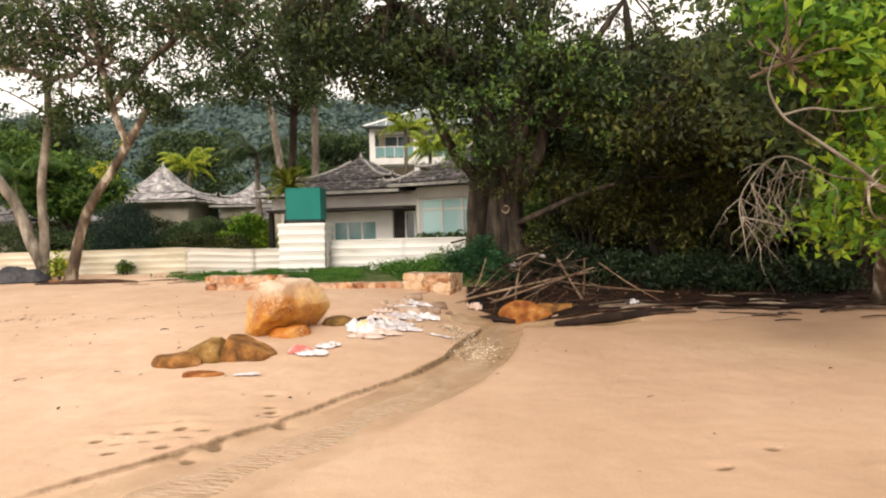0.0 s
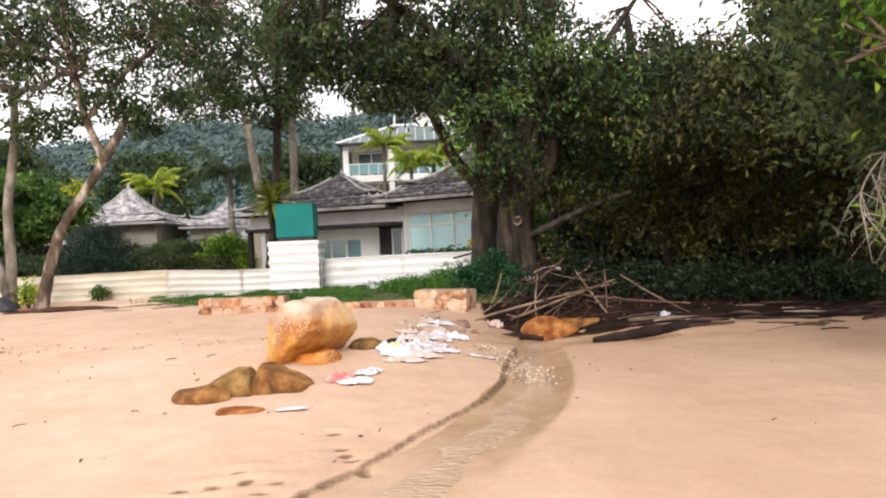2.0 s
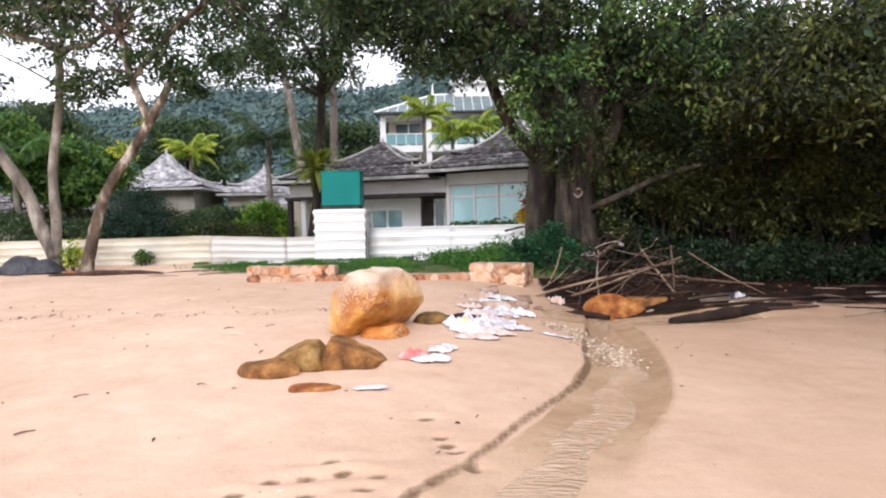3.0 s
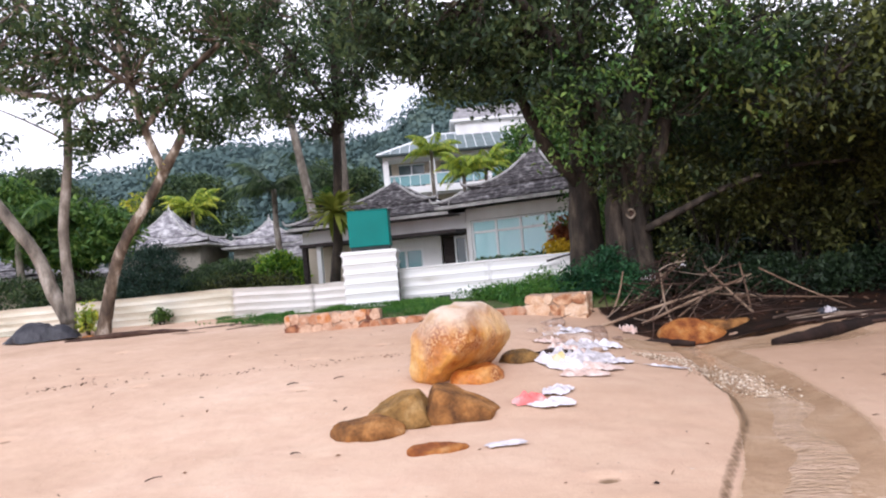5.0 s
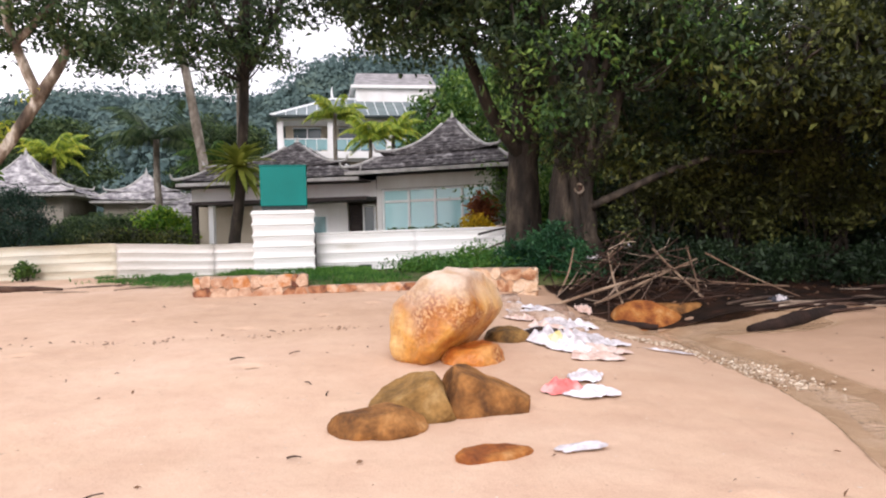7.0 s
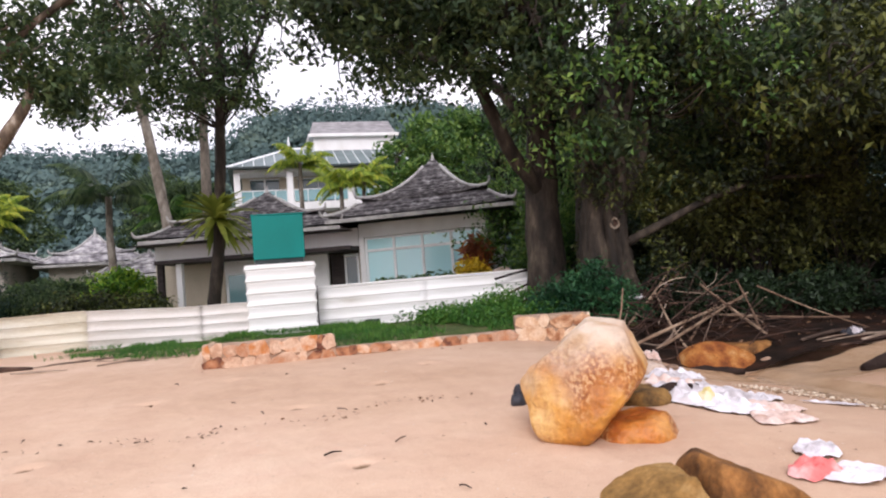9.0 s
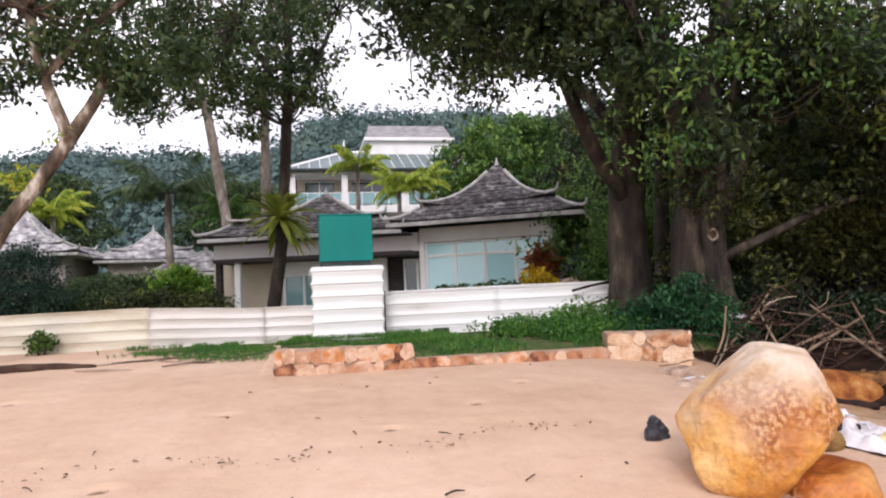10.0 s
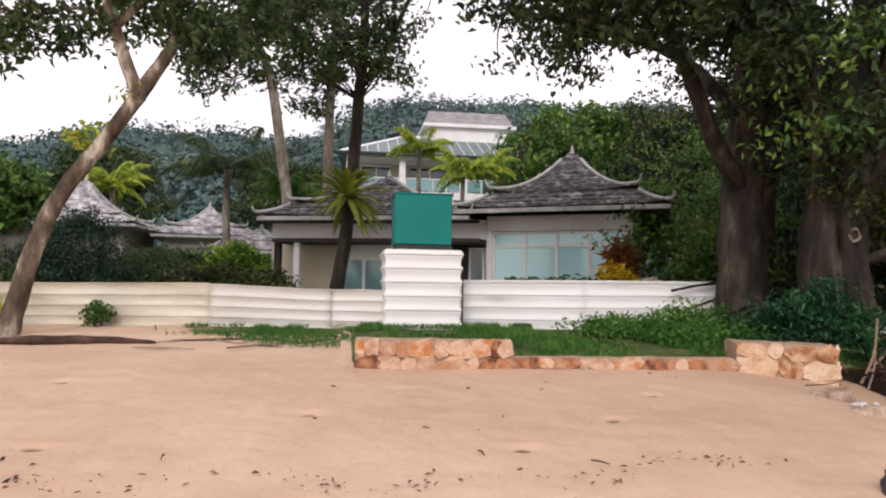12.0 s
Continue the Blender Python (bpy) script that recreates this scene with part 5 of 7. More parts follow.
# the pair of leaning beach trees at the fence
tree("beach_tree", "leaning beach tree with rough brown trunk and sparse crown",
     [([(-10.32, 18.7, 0.30), (-10.2, 18.7, 0.8), (-9.95, 18.7, 1.8), (-9.6, 18.7, 2.65), (-9.15, 18.7, 3.3), (-8.55, 18.7, 4.2)], [0.22, 0.15, 0.126, 0.118, 0.115, 0.112]),
      ([(-8.62, 18.7, 4.1), (-8.3, 18.75, 4.65), (-8.14, 18.8, 5.0), (-8.05, 18.85, 5.25)], [0.125, 0.11, 0.10, 0.07]),
      ([(-8.55, 18.7, 4.15), (-8.95, 18.6, 5.3), (-9.15, 18.6, 6.3), (-9.4, 18.6, 7.6), (-9.5, 18.8, 9.0)], [0.11, 0.09, 0.08, 0.06, 0.04]),
      ([(-8.9, 18.6, 5.2), (-7.9, 18.7, 6.4), (-6.9, 18.9, 7.3), (-5.9, 19.0, 8.1)], [0.07, 0.06, 0.05, 0.03]),
      ([(-9.1, 18.6, 6.2), (-10.3, 18.4, 7.2), (-11.4, 18.3, 8.2)], [0.07, 0.05, 0.03]),
      ([(-8.95, 18.6, 5.35), (-9.5, 18.6, 5.45), (-10.1, 18.6, 5.25), (-10.6, 18.6, 5.0)], [0.04, 0.032, 0.022, 0.01])],
     [(-9.6, 18.7, 7.0, 2.4, 1.8, 1.2), (-7.0, 18.8, 7.3, 2.0, 1.6, 1.2), (-11.6, 18.4, 7.2, 2.0, 1.6, 1.4), (-9.0, 18.8, 8.8, 3.2, 2.2, 1.4), (-10.4, 18.4, 5.5, 1.0, 0.7, 0.5), (-7.4, 18.8, 5.5, 1.2, 0.8, 0.6), (-8.7, 18.9, 5.9, 1.5, 0.9, 0.55), (-6.0, 18.9, 8.6, 2.0, 1.8, 1.4)],
     250, 30, 0.21, 0.17, BARK_BROWN, LEAF_DARK, 170, shell=0.2,
     extra=[("low_leaves", crown_points([(-10.3, 18.6, 4.95, 0.75, 0.5, 0.5), (-9.6, 18.6, 5.2, 0.6, 0.5, 0.4), (-7.6, 18.8, 5.15, 0.9, 0.6, 0.35), (-8.3, 18.8, 5.6, 1.2, 0.7, 0.45), (-6.8, 18.9, 5.7, 0.7, 0.6, 0.4)], 75, 27, 0.17, 0.2)[0], 0.16, LEAF_DARK), ("epiphyte_leaves", crown_points([(-8.75, 18.6, 4.25, 0.22, 0.2, 0.2), (-9.25, 18.6, 3.5, 0.2, 0.2, 0.2)], 10, 14, 0.10)[0], 0.13, LEAF_PALM)])
tree("beach_tree", "slim pale-barked beach tree forking beside the fence",
     [([(-11.2, 19.0, 0.30), (-11.18, 19.0, 0.9), (-11.15, 19.0, 1.75), (-11.18, 19.0, 3.05), (-10.95, 19.0, 4.7), (-10.9, 19.0, 6.05)], [0.18, 0.14, 0.12, 0.11, 0.10, 0.09]),
      ([(-10.9, 19.0, 6.0), (-11.4, 19.0, 6.3), (-11.95, 19.0, 6.4), (-12.9, 19.0, 6.9)], [0.09, 0.08, 0.07, 0.04]),
      ([(-10.9, 19.0, 6.0), (-10.5, 19.0, 6.15), (-10.1, 19.0, 6.2), (-9.4, 19.1, 6.8)], [0.09, 0.08, 0.07, 0.04]),
      ([(-11.2, 19.0, 0.8), (-11.6, 19.0, 1.8), (-11.9, 19.0, 2.6), (-12.65, 19.0, 3.7), (-13.6, 19.1, 5.2), (-14.2, 19.2, 6.8)], [0.17, 0.16, 0.15, 0.13, 0.10, 0.05])],
     [(-12.3, 19.0, 7.5, 2.4, 1.8, 1.2), (-10.0, 19.2, 7.8, 2.0, 1.6, 1.2), (-14.5, 19.2, 7.6, 2.4, 2.0, 1.7), (-15.8, 19.4, 5.6, 1.6, 1.5, 1.3), (-13.4, 19.4, 5.2, 0.9, 0.8, 0.5), (-12.0, 19.0, 9.2, 3.2, 2.2, 1.4)],
     225, 29, 0.21, 0.17, BARK_PALE, LEAF_DARK, 150, shell=0.2)
# the dark slender tree behind the pillar
tree("garden_tree", "dark slender garden tree with airy crown behind the fence",
     [([(-5.62, 23.4, 0.4), (-5.55, 23.4, 1.35), (-5.38, 23.4, 2.4), (-5.25, 23.4, 4.0), (-5.15, 23.4, 5.6), (-5.05, 23.4, 7.1), (-5.1, 23.4, 9.2)], [0.19, 0.16, 0.15, 0.14, 0.13, 0.11, 0.05]),
      ([(-5.12, 23.4, 5.9), (-4.7, 23.4, 6.5), (-4.35, 23.4, 7.3), (-3.8, 23.5, 8.6)], [0.09, 0.08, 0.07, 0.03]),
      ([(-5.12, 23.4, 6.2), (-5.6, 23.4, 7.1), (-6.2, 23.4, 8.2), (-7.1, 23.4, 9.2)], [0.08, 0.07, 0.05, 0.03])],
     [(-5.8, 23.2, 6.6, 1.7, 1.4, 0.9), (-4.5, 23.3, 6.9, 0.9, 1.2, 1.3), (-7.2, 23.3, 7.8, 2.0, 1.7, 1.5), (-4.4, 23.4, 8.8, 1.5, 1.7, 1.6), (-5.8, 23.3, 9.8, 2.5, 1.9, 1.4), (-8.3, 23.4, 9.2, 1.8, 1.6, 1.2), (-4.4, 23.4, 6.5, 0.8, 0.8, 0.7), (-6.6, 23.4, 6.7, 1.0, 0.8, 0.7)],
     215, 30, 0.20, 0.17, BARK, LEAF_DARK, 170, shell=0.2)
for nm, pts, rad, bl, lf in (("garden_tree", [(-6.2, 31, 0.6), (-6.1, 31, 3.2), (-6.05, 31, 5.8), (-6.0, 31, 8.6), (-5.8, 31, 11.5)], [0.22, 0.19, 0.17, 0.14, 0.06], [(-6.3, 31, 10.6, 2.4, 2.0, 1.6), (-5.0, 31, 12.4, 1.8, 1.8, 1.5), (-6.6, 31, 8.6, 1.4, 1.2, 0.9), (-6.8, 31, 7.5, 1.1, 0.9, 0.6)], LEAF_DARK),
                         ("garden_tree", [(-7.0, 30, 0.6), (-7.2, 30, 3.2), (-7.5, 30, 5.5), (-8.0, 30, 8.3), (-8.7, 30, 9.6), (-9.2, 30, 11)], [0.22, 0.19, 0.17, 0.14, 0.10, 0.05], [(-9.6, 30, 8.9, 2.4, 2.0, 1.6), (-10.2, 30, 8.0, 1.3, 1.0, 0.6), (-8.3, 30, 8.2, 1.0, 0.9, 0.6), (-8.2, 30, 10.8, 3.0, 2.2, 1.8), (-11.5, 30, 10.2, 2.4, 2, 1.6)], LEAF_DARK)):
    tree(nm, "slim pale-trunked tree rising between the garden houses", [(pts, rad)], bl, 160, 30, 0.26, 0.22, BARK_PALE, lf, 80, shell=0.2)

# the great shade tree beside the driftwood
# sunlit_leaves: sunlight put in as a second, brighter leaf colour.
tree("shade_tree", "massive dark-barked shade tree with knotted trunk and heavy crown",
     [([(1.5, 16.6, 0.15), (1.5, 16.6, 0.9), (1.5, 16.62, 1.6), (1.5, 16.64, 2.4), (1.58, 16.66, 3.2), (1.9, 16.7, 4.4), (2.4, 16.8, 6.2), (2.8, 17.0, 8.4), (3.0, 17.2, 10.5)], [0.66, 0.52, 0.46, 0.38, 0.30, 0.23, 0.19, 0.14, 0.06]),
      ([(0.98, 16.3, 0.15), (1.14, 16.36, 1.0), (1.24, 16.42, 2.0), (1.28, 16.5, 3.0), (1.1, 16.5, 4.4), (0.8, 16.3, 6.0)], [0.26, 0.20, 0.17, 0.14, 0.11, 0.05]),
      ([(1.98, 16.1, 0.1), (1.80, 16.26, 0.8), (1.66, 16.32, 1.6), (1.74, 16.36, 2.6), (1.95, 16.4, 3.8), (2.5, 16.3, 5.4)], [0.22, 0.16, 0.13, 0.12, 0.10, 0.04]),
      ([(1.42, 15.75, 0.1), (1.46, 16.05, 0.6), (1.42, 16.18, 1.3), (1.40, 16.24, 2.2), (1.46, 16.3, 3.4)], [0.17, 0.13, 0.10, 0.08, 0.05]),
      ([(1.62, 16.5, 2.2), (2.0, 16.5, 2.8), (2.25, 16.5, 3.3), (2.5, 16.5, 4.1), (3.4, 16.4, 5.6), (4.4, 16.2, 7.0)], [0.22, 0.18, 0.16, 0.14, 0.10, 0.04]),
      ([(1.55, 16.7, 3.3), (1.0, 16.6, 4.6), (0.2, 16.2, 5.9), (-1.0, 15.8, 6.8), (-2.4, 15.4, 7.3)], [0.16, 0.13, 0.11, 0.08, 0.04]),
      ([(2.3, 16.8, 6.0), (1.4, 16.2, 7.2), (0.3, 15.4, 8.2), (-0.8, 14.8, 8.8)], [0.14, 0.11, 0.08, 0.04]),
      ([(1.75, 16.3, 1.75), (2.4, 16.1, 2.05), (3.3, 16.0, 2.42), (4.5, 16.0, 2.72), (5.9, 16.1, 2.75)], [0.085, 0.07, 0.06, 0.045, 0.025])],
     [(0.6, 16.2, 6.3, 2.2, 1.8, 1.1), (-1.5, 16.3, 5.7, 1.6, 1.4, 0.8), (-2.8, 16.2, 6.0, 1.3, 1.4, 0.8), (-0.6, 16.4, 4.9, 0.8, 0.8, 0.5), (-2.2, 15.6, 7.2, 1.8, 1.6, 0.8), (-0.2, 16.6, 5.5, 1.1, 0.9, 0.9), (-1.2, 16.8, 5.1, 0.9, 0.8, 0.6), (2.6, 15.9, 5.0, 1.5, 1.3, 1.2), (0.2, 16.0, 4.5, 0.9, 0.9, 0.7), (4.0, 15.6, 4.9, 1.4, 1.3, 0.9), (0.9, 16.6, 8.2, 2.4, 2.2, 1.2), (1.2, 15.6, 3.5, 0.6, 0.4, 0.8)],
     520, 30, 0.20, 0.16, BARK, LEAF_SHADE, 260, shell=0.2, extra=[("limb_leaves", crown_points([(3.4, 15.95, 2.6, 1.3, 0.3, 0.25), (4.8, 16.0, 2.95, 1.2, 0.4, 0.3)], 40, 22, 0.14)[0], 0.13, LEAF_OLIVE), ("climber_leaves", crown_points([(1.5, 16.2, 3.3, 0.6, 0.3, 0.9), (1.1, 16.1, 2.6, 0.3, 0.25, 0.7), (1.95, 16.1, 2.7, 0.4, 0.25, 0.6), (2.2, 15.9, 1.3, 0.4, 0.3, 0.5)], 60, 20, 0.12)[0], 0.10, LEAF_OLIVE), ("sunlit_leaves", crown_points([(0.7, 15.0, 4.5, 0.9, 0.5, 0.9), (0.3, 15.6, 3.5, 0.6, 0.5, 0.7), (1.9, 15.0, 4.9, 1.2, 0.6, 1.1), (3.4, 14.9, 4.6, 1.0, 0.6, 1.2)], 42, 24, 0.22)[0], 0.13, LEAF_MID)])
knot = base("tree_knot", "pale ring-shaped branch scar on the dark trunk", "tree knot", pose(1.47, 16.19, 2.09, 0, 0, 0))
ring_v, ring_f = tube([((0.075 + 0.012 * math.sin(2 * a + 1)) * math.cos(a), -0.02 + 0.02 * math.sin(3 * a), 0.085 * math.sin(a)) for a in [k * math.pi / 5 for k in range(11)]], [0.022] * 11, 6, 0.25)
part("scar_rim", mesh_of("scar_rim", ring_v, ring_f, True), BARK_BROWN, knot)
part("scar_heart", tube_mesh("scar_heart", [(0, 0.12, 0), (0, 0.02, 0), (0, -0.005, 0)], [0.07, 0.07, 0.05], 9, 0.1), DARK_DRIFT, knot)
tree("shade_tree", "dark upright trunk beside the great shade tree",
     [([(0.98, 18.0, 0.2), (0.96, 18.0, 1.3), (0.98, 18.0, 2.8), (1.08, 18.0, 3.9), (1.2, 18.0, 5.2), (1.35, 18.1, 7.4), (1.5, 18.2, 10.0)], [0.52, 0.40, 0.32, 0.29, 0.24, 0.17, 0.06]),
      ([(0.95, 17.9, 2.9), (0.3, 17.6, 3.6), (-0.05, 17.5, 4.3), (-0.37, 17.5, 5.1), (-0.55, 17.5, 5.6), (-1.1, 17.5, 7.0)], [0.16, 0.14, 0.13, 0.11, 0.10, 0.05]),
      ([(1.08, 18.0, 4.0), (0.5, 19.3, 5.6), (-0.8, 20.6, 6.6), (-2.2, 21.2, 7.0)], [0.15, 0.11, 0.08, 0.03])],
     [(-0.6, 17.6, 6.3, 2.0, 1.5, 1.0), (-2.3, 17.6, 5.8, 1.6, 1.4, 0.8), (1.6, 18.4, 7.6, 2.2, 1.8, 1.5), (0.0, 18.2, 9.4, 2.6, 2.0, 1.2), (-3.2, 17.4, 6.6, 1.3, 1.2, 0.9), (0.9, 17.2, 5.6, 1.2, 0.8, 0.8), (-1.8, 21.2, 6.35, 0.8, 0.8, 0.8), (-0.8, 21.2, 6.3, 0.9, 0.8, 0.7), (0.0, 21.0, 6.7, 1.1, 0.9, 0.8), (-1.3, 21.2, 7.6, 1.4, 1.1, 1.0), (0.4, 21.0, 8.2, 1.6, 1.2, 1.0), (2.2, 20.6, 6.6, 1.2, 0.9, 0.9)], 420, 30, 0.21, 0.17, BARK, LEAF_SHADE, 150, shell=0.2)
# the wood on the right: high crowns that roof a dark hollow over the bank
for i, (x, y, h, lean, r) in enumerate(((3.2, 20.8, 6.4, 0.3, 0.18), (5.9, 19.0, 7.2, -0.9, 0.26), (8.2, 17.8, 7.6, 0.3, 0.24), (10.8, 18.5, 8.8, -0.5, 0.30), (8.4, 23.0, 7.4, 0.3, 0.28), (13.2, 16.0, 9.0, 0.2, 0.26), (12.5, 23.5, 10.0, 0.0, 0.3), (16.5, 19.0, 10.0, 0.0, 0.3))):
    z = float(land(x, y)) - 0.1
    pts = [(x, y, z), (x + lean * 0.15, y, z + h * 0.25), (x + lean * 0.45, y, z + h * 0.5), (x + lean * 0.8, y, z + h * 0.75), (x + lean, y, z + h)]
    limb = [(x + lean * 0.45, y, z + h * 0.45), (x + lean - 0.9, y - 1.6, z + h * 0.58), (x + lean - 1.6, y - 3.0, z + h * 0.62)]
    limb2 = [(x + lean * 0.5, y, z + h * 0.5), (x + lean + 1.2, y - 1.4, z + h * 0.60), (x + lean + 2.0, y - 2.8, z + h * 0.60)]
    tree("forest_tree", "tall shaded forest tree with olive crown roofing the bank", [(pts, [r * 1.25, r, r * 0.85, r * 0.6, r * 0.25]), (limb, [r * 0.45, r * 0.3, 0.03]), (limb2, [r * 0.45, r * 0.3, 0.03])],
         [(x + lean, y - 0.4, z + h * 0.80, 2.3, 1.9, h * 0.13), (x + lean - 1.4, y - 2.6, z + h * 0.60, 1.6, 1.5, h * 0.12), (x + lean + 1.5, y - 2.4, z + h * 0.58, 1.6, 1.5, h * 0.12), (x - 0.3, y - 3.2, z + h * 0.42, 1.7, 1.1, h * 0.09), (x + 1.6, y - 3.4, z + h * 0.40, 1.5, 1.0, h * 0.09), (x + 0.5, y - 2.6, z + h * 0.5, 2.0, 1.4, h * 0.08)],
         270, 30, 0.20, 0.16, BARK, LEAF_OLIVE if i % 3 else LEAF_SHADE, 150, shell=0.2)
# Dark leaves carry painted shade; the tall rear shrubs are added to block light.
for i, (x, y, rx, rz, mt) in enumerate(((6.4, 22.4, 2.2, 2.6, LEAF_DEEP_SHADE), (9.6, 21.8, 2.4, 2.8, LEAF_DEEP_SHADE), (3.5, 22.6, 1.1, 2.2, LEAF_MID), (13.0, 20.6, 2.4, 3.0, LEAF_DEEP_SHADE), (16.5, 17.0, 2.0, 2.6, LEAF_DEEP_SHADE), (4.4, 25.5, 2.4, 3.4, LEAF_MID), (9.2, 25.5, 3.0, 4.6, LEAF_DEEP_SHADE),
                                        (14.5, 23.0, 3.0, 4.6, LEAF_DEEP_SHADE), (18.5, 20.0, 3.0, 4.4, LEAF_DEEP_SHADE), (6.0, 28.0, 3.0, 5.0, LEAF_DEEP_SHADE), (11.5, 28.0, 3.2, 5.5, LEAF_DEEP_SHADE), (3.6, 19.8, 0.9, 1.0, LEAF_OLIVE), (8.4, 18.6, 1.0, 0.9, LEAF_DEEP_SHADE))):
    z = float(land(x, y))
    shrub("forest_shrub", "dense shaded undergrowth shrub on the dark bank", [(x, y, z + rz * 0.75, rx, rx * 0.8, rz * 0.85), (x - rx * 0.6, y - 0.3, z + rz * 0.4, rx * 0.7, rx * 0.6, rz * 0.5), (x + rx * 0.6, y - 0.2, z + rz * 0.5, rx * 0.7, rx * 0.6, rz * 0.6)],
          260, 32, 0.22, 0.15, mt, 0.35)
for x, y, z, rx, rz in ((3.6, 17.6, 2.6, 1.0, 1.1), (5.2, 17.2, 2.2, 1.1, 1.2), (7.0, 16.8, 2.1, 1.2, 1.2), (8.9, 16.2, 2.2, 1.2, 1.3), (6.1, 17.8, 3.5, 1.4, 0.9)):
    shrub("forest_shrub", "olive leafy shrub overhanging the dark bank", [(x, y, z, rx, 0.6, rz), (x + 0.5, y - 0.3, z - 0.5, rx * 0.7, 0.5, rz * 0.7), (x - 0.6, y - 0.2, z + 0.4, rx * 0.6, 0.5, rz * 0.6)], 130, 30, 0.20, 0.14, LEAF_KHAKI, 0.15, stems=9)
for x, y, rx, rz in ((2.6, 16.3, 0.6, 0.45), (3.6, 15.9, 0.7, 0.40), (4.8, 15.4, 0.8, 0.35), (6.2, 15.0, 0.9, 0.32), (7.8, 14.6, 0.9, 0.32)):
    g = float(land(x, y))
    shrub("bank_shrub", "low dark undergrowth on the bank behind the driftwood", [(x, y, g + 0.2, rx, 0.5, rz), (x + 0.5, y + 0.3, g + 0.3, rx * 0.7, 0.4, rz)], 90, 26, 0.12, 0.10, LEAF_DEEP_SHADE, 0.1, stems=4)
# low green plants at the foot of the shade trees and over the bank
shrub("bank_shrub", "dark green ferny shrub at the foot of the tree", [(0.85, 16.05, 0.95, 0.5, 0.40, 0.55), (1.25, 15.8, 0.75, 0.4, 0.35, 0.4), (0.4, 16.4, 0.8, 0.45, 0.4, 0.35)], 150, 34, 0.11, 0.10, LEAF_FERN, 0.4, aspect=0.3)
shrub("bank_shrub", "green creeping plants on the grassy bank", [(-0.5, 17.0, 0.66, 1.0, 0.8, 0.17), (-1.2, 17.9, 0.68, 0.9, 0.7, 0.15), (0.2, 16.7, 0.70, 0.7, 0.6, 0.22), (-0.6, 18.4, 0.74, 0.9, 0.5, 0.22), (0.1, 17.9, 0.80, 0.6, 0.5, 0.3)], 330, 30, 0.11, 0.075, LEAF_GRASS, 0.1)
shrub("bank_shrub", "undergrowth over the driftwood, leaves darkened for shade", [(4.0, 16.8, 0.75, 1.2, 0.7, 0.4), (5.8, 16.2, 0.7, 1.0, 0.6, 0.32), (2.9, 17.1, 1.0, 0.8, 0.6, 0.5), (7.8, 15.4, 0.7, 1.0, 0.6, 0.3)], 220, 30, 0.14, 0.10, LEAF_DEEP_SHADE, 0.2)
tree("forest_tree", "low spreading tree whose olive boughs overhang the bank",
     [([(10.2, 15.6, 0.2), (9.9, 15.3, 1.4), (9.3, 14.9, 2.6), (8.5, 14.5, 3.6), (7.4, 14.3, 4.4)], [0.24, 0.2, 0.17, 0.12, 0.06]), ([(9.3, 14.9, 2.6), (9.2, 14.9, 4.2), (8.8, 15.0, 5.6), (8.2, 15.1, 6.8)], [0.13, 0.11, 0.07, 0.03]), ([(9.3, 14.9, 2.6), (7.6, 14.4, 3.2), (6.0, 14.2, 3.6), (4.4, 14.3, 3.8)], [0.12, 0.09, 0.06, 0.03])],
     [(4.6, 14.4, 3.7, 1.4, 0.9, 0.6), (6.5, 14.0, 3.5, 1.6, 1.0, 0.7), (8.6, 13.6, 3.2, 1.7, 1.0, 0.9), (5.6, 14.6, 4.6, 1.8, 1.1, 0.6), (8.0, 14.2, 4.6, 2.0, 1.2, 0.8), (10.6, 13.4, 3.4, 1.7, 1.0, 1.2), (7.7, 15.2, 6.5, 1.3, 0.9, 0.8), (9.4, 14.8, 6.4, 1.5, 1.0, 1.0), (10.8, 14.2, 5.6, 1.5, 1.0, 1.0)], 560, 32, 0.26, 0.15, BARK, LEAF_OLIVE, 150, shell=0.15)


